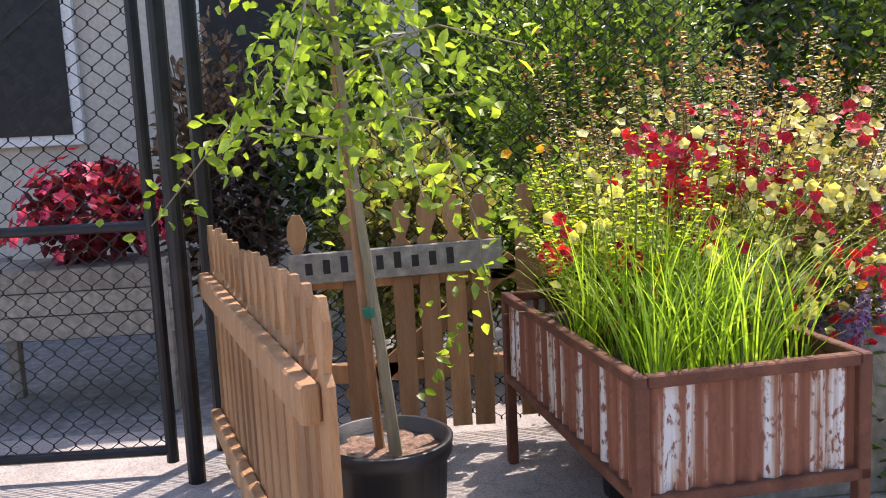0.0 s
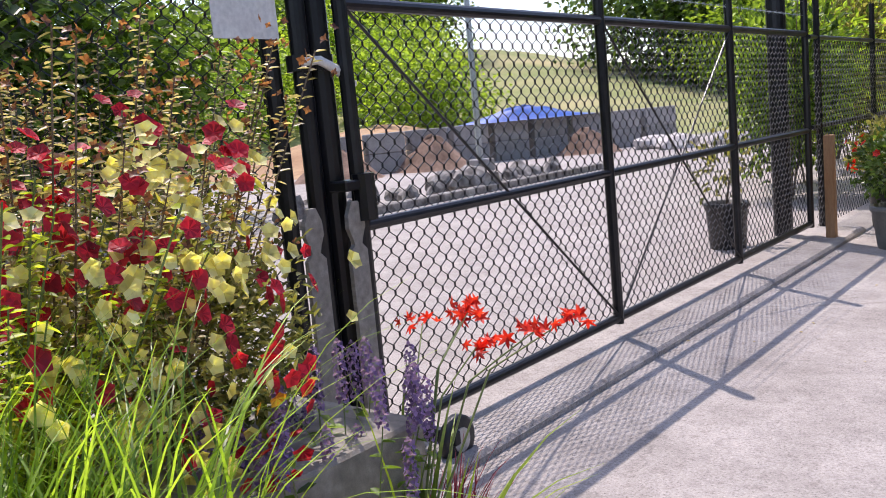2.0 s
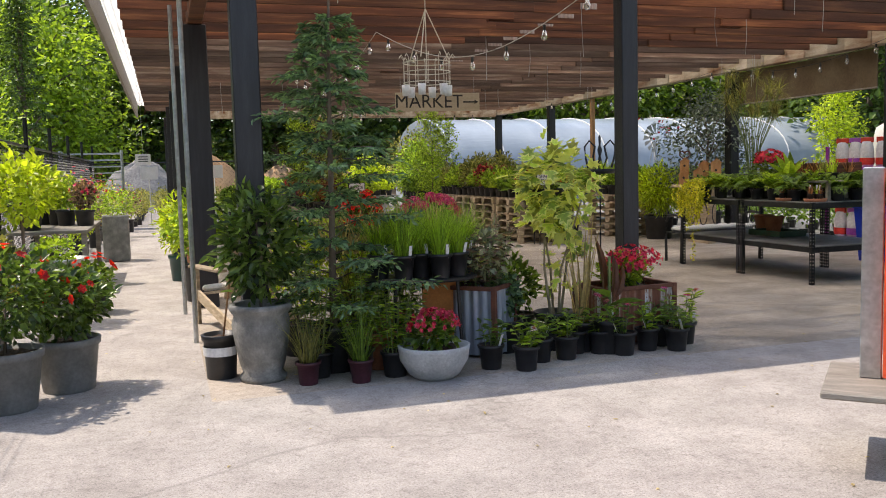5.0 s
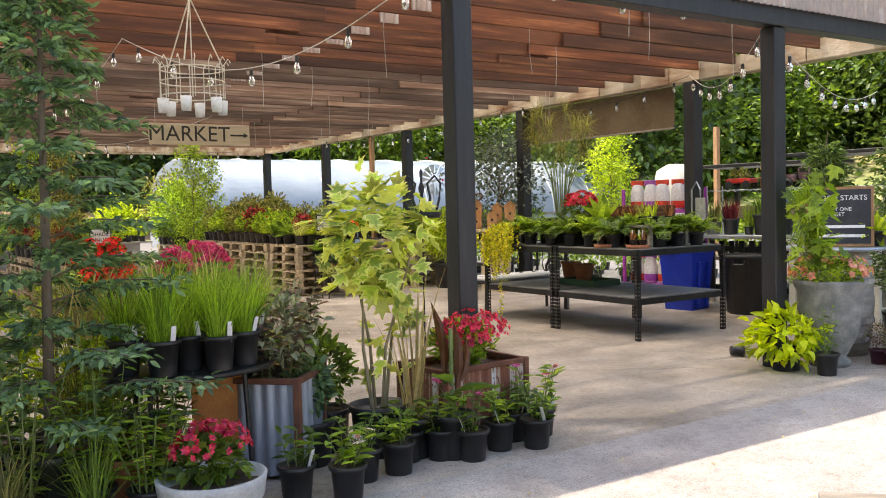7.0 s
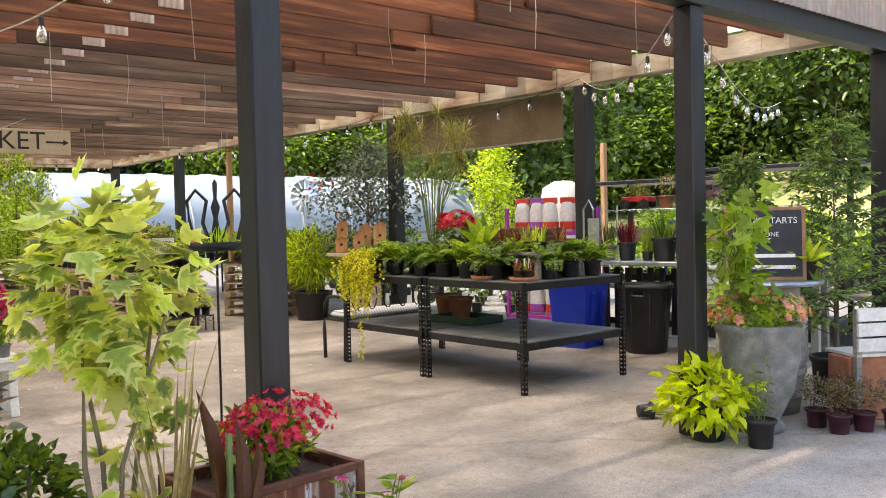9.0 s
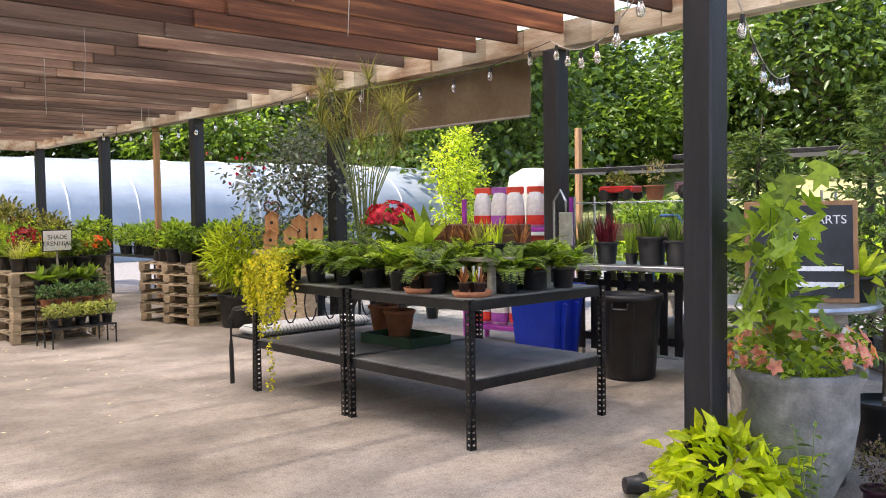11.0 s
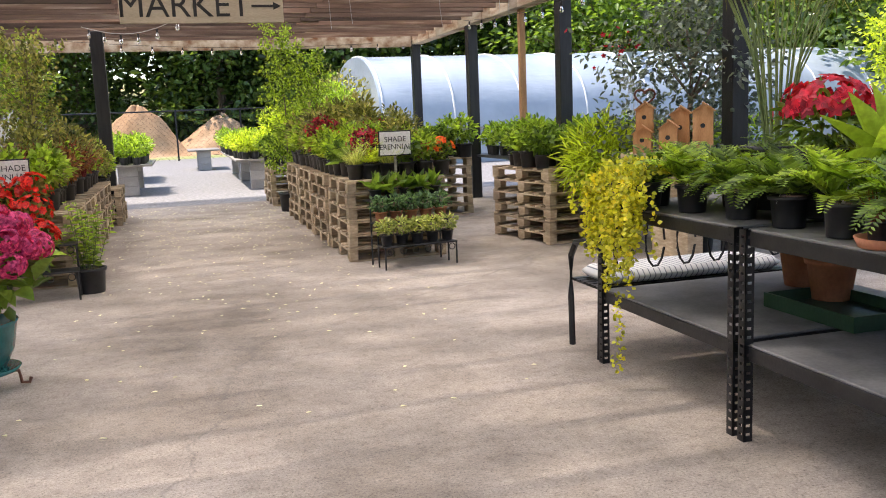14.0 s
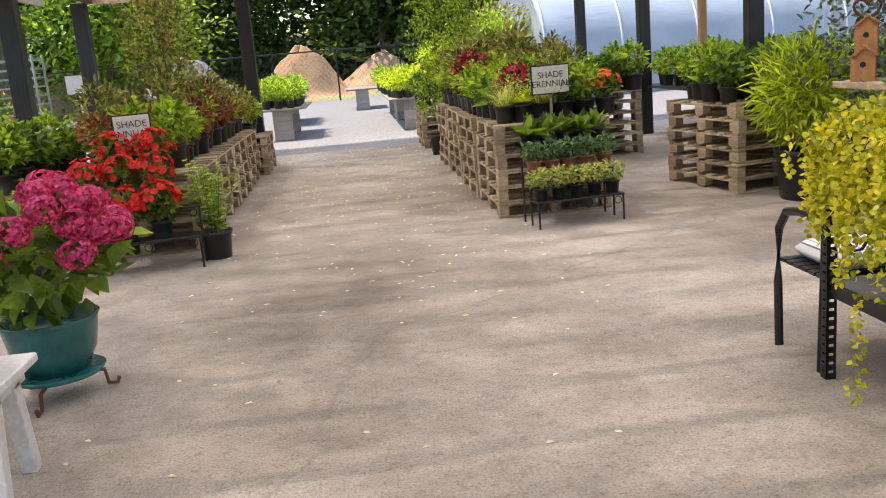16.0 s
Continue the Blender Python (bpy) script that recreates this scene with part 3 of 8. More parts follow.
t1 = tree("tree", "tall broadleaf tree with a dense dark green crown", 13, 5.0, L_DARK, 9000, 0.42, pose(30, 26, -0.02), 0.15, clumps=80, group="trees on the slope")
t2 = tree("tree", "broad green tree with a loose sunlit crown", 11, 4.6, L_MID, 8000, 0.40, pose(-9, 47, -0.02), 0.12, clumps=70, group="trees on the slope")
t3 = tree("conifer_tree", "tall dark conifer with drooping boughs", 15, 3.6, L_DARK, 8000, 0.45, pose(8, 56, -0.02), 0.1, conifer=True, clumps=90, group="trees on the slope")
t4 = tree("tree", "rounded orchard tree in light green leaf", 4.6, 3.0, L_FRESH, 4500, 0.26, pose(-26, 24, -0.02), 0.22, clumps=45, group="orchard trees")
tree("tree", "spreading tree in bright sunlit leaf beyond the yard", 9.0, 3.8, L_FRESH, 9000, 0.30, pose(-6.0, 42, -0.02), 0.1, clumps=70, group="trees on the slope")
rt = random.Random(11)


def field_height(x, y):
    """Height of the rising field west of the lot."""
    u = min(1.0, math.hypot(x + 48, y - 52) / 46)
    return 7.0 * (math.cos(u * math.pi) * 0.5 + 0.5)


for k in range(58):
    a = -32 + 175 * k / 57.0 + rt.uniform(-2, 2)
    d = rt.uniform(46, 66)
    s = rt.uniform(0.85, 1.35)
    src = (t1, t2, t1, t3)[rt.randrange(4)] if a > -8 else (t2, t1)[rt.randrange(2)]
    copy_thing(src, pose(4 + d * math.sin(radians(a)), 4 + d * math.cos(radians(a)), -0.1, 0, 0, rt.uniform(0, 360)) @ Matrix.Scale(s, 4))
for x, y, s in ((-34, 20, 1.1), (-33, 31, 1.0), (-38, 30, 1.2), (-44, 12, 1.3), (-17, 42, 1.2), (-52, 24, 1.4), (-31, 26, 0.9)):
    copy_thing(t4, pose(x, y, field_height(x, y) - 0.15, 0, 0, rt.uniform(0, 360)) @ Matrix.Scale(s, 4))
for x, y, s in ((-14, -3, 0.6), (-12.5, -7, 0.55), (-17, -10, 0.7), (-14.5, 0.5, 0.5), (-19, -5, 0.7), (-22, -13, 0.8), (-70, 40, 1.0), (-78, 26, 1.1), (-66, 10, 1.0), (-72, -4, 1.2), (-58, 52, 0.9), (-60, -18, 1.1), (-40, -30, 1.0), (-50, 34, 0.8), (-42, 42, 0.85), (-48, 46, 0.95), (-56, 40, 0.9)):
    copy_thing((t1, t2)[rt.randrange(2)], pose(x, y, field_height(x, y) - 0.3, 0, 0, rt.uniform(0, 360)) @ Matrix.Scale(s, 4))


def mound(name, label, x, y, rx, ry, h, mat, cat, seed):
    g, nu, nv = Geo(), 34, 12
    for j in range(nv + 1):
        u = j / nv
        for i in range(nu):
            a = 6.2832 * i / nu
            k = 1 + 0.25 * noise.noise(Vector((math.cos(a) * 1.5 + seed, math.sin(a) * 1.5, u * 2)))
            g.v.append((x + rx * u * k * math.cos(a), y + ry * u * k * math.sin(a), -0.02 + h * (math.cos(u * math.pi) * 0.5 + 0.5) * (1 + 0.2 * noise.noise(Vector((a * 2, u * 4, seed))))))
    for j in range(nv):
        g.f += [(j * nu + i, (j + 1) * nu + i, (j + 1) * nu + (i + 1) % nu, j * nu + (i + 1) % nu) for i in range(nu)]
    return tagged(part(name, g, mat, None, "", True), label, cat, kind="structure")


M_HEAP = surface("brown_soil", (0.13, 0.075, 0.05), (0.38, 0.25, 0.18), 1.5, 0.95, fine=12, bump=0.8)
M_DIRT = surface("orange_soil", (0.36, 0.20, 0.10), (0.56, 0.38, 0.23), 0.7, 0.95, fine=6, bump=0.6, cc=(0.46, 0.29, 0.16))
M_SLOPE = surface("grassy_slope", (0.17, 0.24, 0.06), (0.50, 0.42, 0.22), 0.16, 0.95, fine=3, bump=0.5)
mound("ground_slope_west", "green and tan field rising behind the lot", -48, 52, 46, 46, 7.0, M_SLOPE, "slope", 12)
mound("ground_slope_east", "dry grassy slope below the trees", 62, 18, 34, 60, 5.5, M_SLOPE, "slope", 3)
mound("ground_slope_north", "green and tan slope below the trees", 0, 78, 70, 30, 5.0, M_SLOPE, "slope", 5)
for k, (x, y, rx, h) in enumerate(((-8.1, 46.5, 5.0, 3.2), (2.4, 46, 3.2, 2.4), (6.4, 46.6, 3.2, 1.8), (10.4, 46, 3.4, 1.5))):
    tagged(mound("soil_mound", "bare orange-brown soil mound behind the far fence", x, y, rx, rx * 0.8, h, M_DIRT, "soil mound", 7 + k), kind="thing", group="soil mounds")


def shrub(name, label, x, y, r, h, leaf, n, size, shape=leaves, z=0.0, group="", flowers=None):
    root = thing(name, label, "shrub", pose(x, y, z, 0, 0, rt.uniform(0, 360)), group)
    g = Geo()
    for k in range(7):
        a = k * 2.4
        g.tube([(0.03 * math.cos(a), 0.03 * math.sin(a), 0), (r * 0.3 * math.cos(a), r * 0.3 * math.sin(a), h * 0.45), (r * 0.6 * math.cos(a), r * 0.6 * math.sin(a), h * 0.85)], 0.012 * max(r, 0.4), 5, 0.004)
    part("branchwork", g, M_BARK, root)
    part("foliage", fast_mesh("foliage", bush(r, h, n, size, size * 0.55, 0.3, 0, 0.35, shape=shape), leaf), leaf, root)
    if flowers:
        cnt, fsize, fmat = flowers
        P, N = dome_points(cnt, r, h * 0.55, h * 0.45)
        part("blossom", fast_mesh("blossom", blossoms(P, N, fsize), fmat), fmat, root)
    return root


# dark shrubs behind the corner fence
for x, y, r, h, leaf in ((-3.7, -8.75, 0.6, 2.7, L_DARK), (-4.8, -7.2, 1.0, 3.0, L_MID), (-5.2, -6.5, 0.95, 3.3, L_DARK), (-6.6, -6.5, 1.5, 4.6, L_DARK), (-3.7, -9.5, 0.45, 2.2, L_PURPLE), (-3.0, -8.4, 0.6, 1.5, L_OLIVE), (-7.0, -6.0, 1.3, 4.2, L_MID), (-3.2, -7.5, 0.6, 1.3, L_MID)):
    shrub("shrub", "tall shady shrub behind the wire fence", x, y, r, h, leaf, 3200, 0.085, group="shrubs behind the fence")
for x, y, r, h, leaf in ((-3.15, 3.3, 0.95, 2.9, L_MID), (-3.5, 5.2, 1.2, 3.3, L_FRESH), (-3.4, 7.2, 1.1, 3.6, L_OLIVE), (-4.2, 9.5, 1.5, 4.2, L_LIME), (-3.8, 12.5, 1.4, 4.0, L_FRESH)):
    shrub("shrub", "leafy green shrub growing against the wire fence", x, y, r, h, leaf, 3000, 0.12, group="shrubs along the fence")
s = tree("cypress_tree", "narrow dark upright cypress", 7.5, 0.9, L_DARK, 4200, 0.14, pose(-4.5, 26, 0), 0.05, conifer=True)

# ---- lot beyond the gate ----
M_BLOCKWALL = surface("concrete_block", (0.34, 0.32, 0.30), (0.50, 0.47, 0.44), 3, 0.9, fine=40, bump=0.4, per=0.2)
M_ROCK = surface("grey_rock", (0.10, 0.085, 0.075), (0.50, 0.47, 0.43), 5, 0.9, fine=30, bump=0.6)


def rock(x, y, r, h, label="grey broken rock lying on the lot", mat=None, cat="rock", group="rocks on the lot"):
    me = bpy.data.meshes.new("rock")
    bm = bmesh.new()
    bmesh.ops.create_icosphere(bm, subdivisions=2, radius=1.0)
    off = Vector((x * 3.1, y * 1.7, r))
    for v in bm.verts:
        v.co *= 1 + 0.45 * noise.noise(v.co * 1.3 + off)
        v.co.x *= r
        v.co.y *= r * 0.8
        v.co.z = max(-0.35, v.co.z) * h * 0.75 + h * 0.26
    bm.to_mesh(me)
    bm.free()
    me.materials.append(mat or M_ROCK)
    ob = new("rock", me)
    ob.matrix_basis = pose(x, y, 0, 0, 0, (x * 57) % 360)
    return tagged(ob, label, cat, group)


for k in range(26):
    rock(-9.6 - rt.uniform(0.3, 1.6), 1.2 + k * 0.32 + rt.uniform(-0.1, 0.1), rt.uniform(0.14, 0.34), rt.uniform(0.18, 0.42))
rock(-9.9, 5.6, 0.62, 0.55)
tagged(structure("kerb_lot", Geo().box(-9.5, -9.3, 0.5, 10.2, -0.05, 0.14, None, 0.02), M_ROCK, "low dark stone kerb across the lot", "kerb"))
w = thing("block_wall", "low wall of large concrete blocks holding soil", "wall")
for k in range(9):
    a = Vector((-19.0, 11.0, 0)).lerp(Vector((-13.0, 20.5, 0)), k / 8.0)
    for lv in range(2):
        b = part("block", Geo().box(-0.6, 0.6, -0.35, 0.35, 0.0, 0.62, None, 0.02), M_BLOCKWALL, w)
        b.matrix_local = pose(a.x, a.y, lv * 0.63, 0, 0, 57.7)
M_TARP = surface("blue_tarpaulin", (0.015, 0.07, 0.36), (0.04, 0.16, 0.55), 3, 0.45, fine=12, bump=0.5)
tarp = mound("tarpaulin", "crumpled blue tarpaulin over the block wall", 0, 0, 2.6, 0.8, 0.45, M_TARP, "tarpaulin", 2)
tarp.matrix_basis = pose(-15.6, 16.2, 1.26, 0, 0, 57.7)
tagged(tarp, kind="thing")
M_RUBBLE = surface("pale_rubble", (0.5, 0.45, 0.42), (0.68, 0.64, 0.6), 3, 0.9, fine=20, bump=0.6)
for x, y, r in ((-10.5, 16.5, 0.8), (-9.3, 17.4, 0.6), (-11.6, 17.2, 0.7), (-8.6, 16.9, 0.5)):
    rock(x, y, r, 0.42, "pale heap of rubble on the lot", M_RUBBLE, "rubble", "rubble heaps")
for k, (x, y, rx, h) in enumerate(((-16.6, 12.6, 1.7, 1.0), (-13.6, 16.6, 1.3, 0.8), (-18.4, 10.2, 1.8, 0.9))):
    tagged(mound("dirt_mound", "brown soil heap slumped against the block wall", x, y, rx, rx * 0.7, h, M_HEAP, "soil heap", 20 + k), kind="thing", group="soil heaps by the wall")
pp = potted("potted_shrub", "sparse shrub in a dark tub behind the gate", "potted plant", pose(-2.55, -0.42, 0), (0.19, 0.42, M_POT, 0.85), [("foliage", bush(0.4, 0.75, 150, 0.09, 0.04, 0.3, 0.0, 0.3), L_OLIVE), ("stem", Geo().tube([(0, 0, 0), (0.05, 0.02, 0.35), (0.02, 0.05, 0.6)], 0.012, 6, 0.004), M_BARK)])
mound("ground_bank", "bare brown soil bank behind the block wall", -25, 19, 8, 9, 1.4, M_DIRT, "bank", 9)
pole = thing("steel_pole", "plain grey steel pole standing on the lot", "pole", pose(-13.4, 10.6, 0))
part("shaft", Geo().rod((0, 0, 0), (0, 0, 6.5), 0.09, 0.07, 12), M_GALV, pole)
part("base", Geo().box(-0.28, 0.28, -0.28, 0.28, 0, 0.35, None, 0.03), M_BLOCKWALL, pole)


# ---- wire fences ----
def wire_net(y0, y1, z0, z1, x=0.0, pitch=0.088, r=0.0038):
    """Diamond mesh in the plane x, as woven zigzag wires."""
    g = Geo()
    hp = pitch / 2
    n = int((y1 - y0) / pitch)
    m = int((z1 - z0) / hp)
    for i in range(2 * n):
        base = y0 + i * hp
        k0 = len(g.v)
        for k in range(m + 1):
            odd = (k + i) % 2
            px, py, pz = x + (0.002 if odd else -0.002), base + (hp if odd else 0), z0 + k * hp
            for dz in (-0.16, 0.16):
                g.v += [(px - r, py, pz + dz * hp), (px + r * 0.5, py - r, pz + dz * hp), (px + r * 0.5, py + r, pz + dz * hp)]
        for k in range(2 * m + 1):
            for q in range(3):
                g.f.append((k0 + k * 3 + q, k0 + k * 3 + (q + 1) % 3, k0 + k * 3 + 3 + (q + 1) % 3, k0 + k * 3 + 3 + q))
    return g


gate = thing("rolling_gate", "long black chain-link rolling gate with tubular frame", "gate", pose(-1.945, 0, 0))
GY = (-5.735, -3.71, -1.78)
part("bottom_rail", Geo().rod((0, -5.735, 0.154), (0, 0.02, 0.154), 0.026, None, 12), M_FENCE, gate)
part("middle_rail", Geo().rod((0, -5.735, 0.994), (0, 0.02, 0.994), 0.024, None, 12), M_FENCE, gate)
part("top_rail", Geo().rod((0, -5.735, 1.843), (0, 0.02, 1.843), 0.026, None, 12), M_FENCE, gate)
for y in (*GY, 0.02):
    part("stile", Geo().rod((0, y, 0.12), (0, y, 2.3 if y > -5 else 1.9), 0.03, None, 12), M_FENCE, gate)
for a, b in (((-5.735, 1.84), (-3.71, 0.16)), ((-3.71, 1.84), (-1.78, 0.16)), ((-3.71, 0.16), (-1.78, 1.84))):
    part("brace", Geo().rod((0.01, a[0], a[1]), (0.01, b[0], b[1]), 0.007, None, 6), M_FENCE, gate)
part("netting", wire_net(-5.73, 0.02, 0.16, 1.84, -0.03), M_FENCE, gate, "black coated chain-link netting")
for z in (2.0, 2.12, 2.24):
    g = Geo().rod((0, -3.71, z), (0, 0.02, z), 0.002, None, 4)
    for k in range(30):
        yy = -3.68 + k * 0.122
        g.rod((-0.012, yy, z - 0.012), (0.012, yy + 0.008, z + 0.012), 0.0015, None, 3).rod((0.012, yy, z - 0.012), (-0.012, yy + 0.01, z + 0.012), 0.0015, None, 3)
    part("barbed_wire", g, M_GALV, gate)
part("latch", Geo().box(-0.05, 0.05, -5.85, -5.71, 1.14, 1.18, None, 0.006).rod((0.03, -5.735, 1.02), (0.03, -5.735, 1.2), 0.045, None, 10), M_FENCE, gate)
wh = part("wheel", Geo().lathe([(0.02, -0.025), (0.085, -0.025), (0.1, -0.015), (0.1, 0.015), (0.085, 0.025), (0.02, 0.025)], 24, pose(0.23, -5.56, 0.1, 0, 90, 0)), M_POT, gate, "", True)
part("hub", Geo().lathe([(0.001, -0.03), (0.05, -0.03), (0.055, 0), (0.05, 0.03), (0.001, 0.03)], 16, pose(0.23, -5.56, 0.1, 0, 90, 0)), M_GALV, wh)
part("fork", Geo().box(0.0, 0.27, -5.62, -5.58, 0.09, 0.15, None, 0.005), M_FENCE, gate)
for y in (-5.79, -5.88):
    gp = thing("gate_post", "thick black steel gate post with a pale strap", "post", pose(-2.03, y, 0))
    part("shaft", Geo().rod((0, 0, 0), (0, 0, 2.9), 0.05 if y > -5.8 else 0.036, None, 14), M_FENCE, gp)
    part("collar", Geo().rod((0, 0, 1.6), (0, 0, 1.66), 0.056, None, 14), M_FENCE, gp)
    part("base", Geo().rod((0, 0, 0), (0, 0, 0.03), 0.08, None, 14), M_FENCE, gp)
strap = Geo().tube([(-1.98, -5.92, 1.63), (-1.965, -5.85, 1.635), (-1.96, -5.77, 1.60), (-1.965, -5.68, 1.54)], 0.018, 6)
tagged(part("strap", strap, M_WHITE, None, "", True), "pale plastic strap tied round the gate post", "strap")

fence = thing("wire_fence", "black chain-link fence along the aisle", "fence", pose(-2.05, 0, 0))
for y in (0.75, 2.9, 5.2, 7.8, 10.6, 13.6, 16.8, 20.0):
    part("post", Geo().rod((0, y, 0), (0, y, 2.25), 0.03, None, 10), M_FENCE, fence)
for z in (1.0, 1.84):
    part("rail", Geo().rod((0, 0.5, z), (0, 20, z), 0.021, None, 8), M_FENCE, fence)
part("netting", wire_net(0.5, 20, 0.05, 1.84, 0.03, 0.1, 0.0036), M_FENCE, fence, "black coated chain-link netting")
bp = thing("steel_column", "thick black steel column by the fence", "post", pose(-2.2, 0.05, 0))
part("shaft", Geo().rod((0, 0, 0), (0, 0, 3.1), 0.085, None, 16), M_FENCE, bp)
part("cap", Geo().lathe([(0.095, 0), (0.095, 0.03), (0.05, 0.06), (0.001, 0.065)], 16, pose(0, 0, 3.1)), M_FENCE, bp)

corner = thing("wire_fence", "black chain-link fence behind the picket fence", "fence", pose(-2.12, 0, 0))
for y in (-5.95, -9.33):
    part("post", Geo().rod((0, y, 0), (0, y, 2.6), 0.036, None, 12), M_FENCE, corner)
part("rail", Geo().rod((0, -9.3, 2.4), (0, -5.9, 2.4), 0.02, None, 8), M_FENCE, corner)
part("netting", wire_net(-9.3, -5.9, 0.05, 2.4, 0.0), M_FENCE, corner, "black coated chain-link netting")
ws = thing("fence_sign", "blank white sign wired to the chain-link fence", "sign", pose(-2.05, -6.12, 1.72))
part("panel", Geo().box(0, 0.004, -0.13, 0.16, 0, 0.4), M_WHITE, ws)

side = thing("wire_gate", "black chain-link walk gate with tubular frame", "gate", pose(-1.87, -9.5, 0))
part("post", Geo().rod((0.12, 0.12, 0), (0.12, 0.12, 2.6), 0.036, None, 12), M_FENCE, side)
for z in (0.1, 1.05, 2.2):
    part("rail", Geo().rod((0, 0, z), (-0.05, -1.5, z), 0.022, None, 10), M_FENCE, side)
for y in (0, -1.5):
    part("stile", Geo().rod((0, y, 0.05), (0, y, 2.25), 0.026, None, 12), M_FENCE, side)
part("brace", Geo().rod((0, -0.05, 2.15), (-0.03, -1.45, 1.1), 0.007, None, 6), M_FENCE, side)
part("netting", wire_net(-1.5, 0, 0.1, 2.2, -0.03), M_FENCE, side, "black coated chain-link netting")

# ---- picket corner ----
def picket(z1, w=0.085):
    g = Geo()
    pr = [(-w / 2, 0.05), (w / 2, 0.05), (w / 2, z1 - 0.19), (w * 0.22, z1 - 0.165), (w * 0.3, z1 - 0.14), (w / 2, z1 - 0.10), (w * 0.46, z1 - 0.05), (w * 0.2, z1), (-w * 0.2, z1), (-w * 0.46, z1 - 0.05), (-w / 2, z1 - 0.10), (-w * 0.3, z1 - 0.14), (-w * 0.22, z1 - 0.165), (-w / 2, z1 - 0.19)]
    n = len(pr)
    g.add([(0, y, z) for y, z in pr] + [(0.02, y, z) for y, z in pr], [tuple(range(n - 1, -1, -1)), tuple(range(n, 2 * n))] + [(i, (i + 1) % n, n + (i + 1) % n, n + i) for i in range(n)])
    return g


pf = thing("picket_fence", "orange-brown cedar picket fence with pointed tops", "fence", pose(-1.98, 0, 0))
me = picket(1.07).mesh("picket", M_CEDAR)
for y, dz in ((-8.93, -0.02), (-8.71, 0.0), (-8.49, 0.02), (-8.375, 0.04), (-8.26, 0.03), (-8.16, 0.03), (-7.95, 0.06), (-7.72, 0.02), (-7.5, 0.03), (-7.28, 0.0), (-7.06, 0.03), (-6.84, 0.01), (-6.62, 0.03)):
    o = part("picket", me, M_CEDAR, pf)
    o.matrix_local = pose(rt.uniform(-0.004, 0.004), y, dz, rt.uniform(-1, 1))
for z in (0.3, 0.72):
    part("rail", Geo().box(-0.045, -0.004, -9.0, -6.5, z, z + 0.085, None, 0.004), M_CEDAR, pf)
part("brace", Geo().box(-0.03, -0.004, -0.04, 0.04, 0, 0.95, pose(0, -8.75, 0.22, -52)), M_CEDAR, pf)
plank = thing("sign_board", "grey weathered plank with faded painted letters", "sign", pose(-1.955, -8.52, 0.83, 1.5))
part("board", Geo().box(0, 0.022, -0.45, 0.46, -0.065, 0.065, None, 0.004), M_OLDWOOD, plank)
for k in range(9):
    part("letter_bar", Geo().box(0.0225, 0.0245, -0.38 + k * 0.075, -0.35 + k * 0.075, -0.025, 0.025 + 0.01 * (k % 3)), M_BLACK, plank)
for y in (-6.02, -5.80):
    o = thing("picket", "weathered grey picket leaning at the gate post", "picket", pose(-1.93, y, 0))
    part("board", picket(1.1, 0.09), M_OLDWOOD, o)
a, b = Vector((-0.06, -8.72, 0)), Vector((-1.85, -9.28, 0))
an = math.degrees(math.atan2((b - a).y, (b - a).x))
ps = thing("picket_fence", "short cedar picket panel with a thick top rail", "fence", pose(a.x, a.y, 0, 0, 0, an))
me2 = picket(1.06, 0.075).mesh("picket", M_CEDAR)
for k in range(15):
    o = part("picket", me2, M_CEDAR, ps)
    o.matrix_local = pose(0.03 + k * 0.128, 0.0, -0.02 + rt.uniform(-0.015, 0.015), 0, 0, -90 + rt.uniform(-4, 4))
part("rail", Geo().box(0.03, 1.86, 0.002, 0.05, 0.76, 0.85, None, 0.006), M_CEDAR, ps)
part("rail", Geo().box(0.05, 1.86, 0.002, 0.045, 0.2, 0.28, None, 0.006), M_CEDAR, ps)

# young tree in the black tub
young = thing("young_tree", "slim staked tree in a black nursery tub", "tree", pose(-1.0, -8.6, 0))
part("pot", pot_geo(0.205, 0.40, 0.86, 0.014, 32), M_POT, young, "large black plastic nursery tub", True)
part("soil", soil_geo(0.19), surface("bark_mulch", (0.10, 0.05, 0.035), (0.42, 0.28, 0.20), 60, 0.95, fine=150, bump=1.0), young).location = (0, 0, 0.35)
part("trunk", Geo().tube([(0.04, 0.03, 0.34), (0.02, 0.0, 0.7), (-0.01, -0.04, 1.1), (-0.02, -0.08, 1.6), (-0.02, -0.1, 2.3)], 0.022, 8, 0.008), M_PALEBARK, young)
part("stake", Geo().tube([(-0.01, -0.02, 0.34), (-0.02, -0.05, 0.9), (-0.03, -0.09, 1.6)], 0.016, 6), M_CEDAR, young, "split wooden stake")
part("tie", Geo().rod((0, -0.02, 0.80), (0.0, -0.025, 0.83), 0.03, None, 10), surface("green_tape", (0.0, 0.16, 0.1), (0.01, 0.26, 0.17), 9, 0.4), young, "green plastic tie")
br, P, D = Geo(), [], []
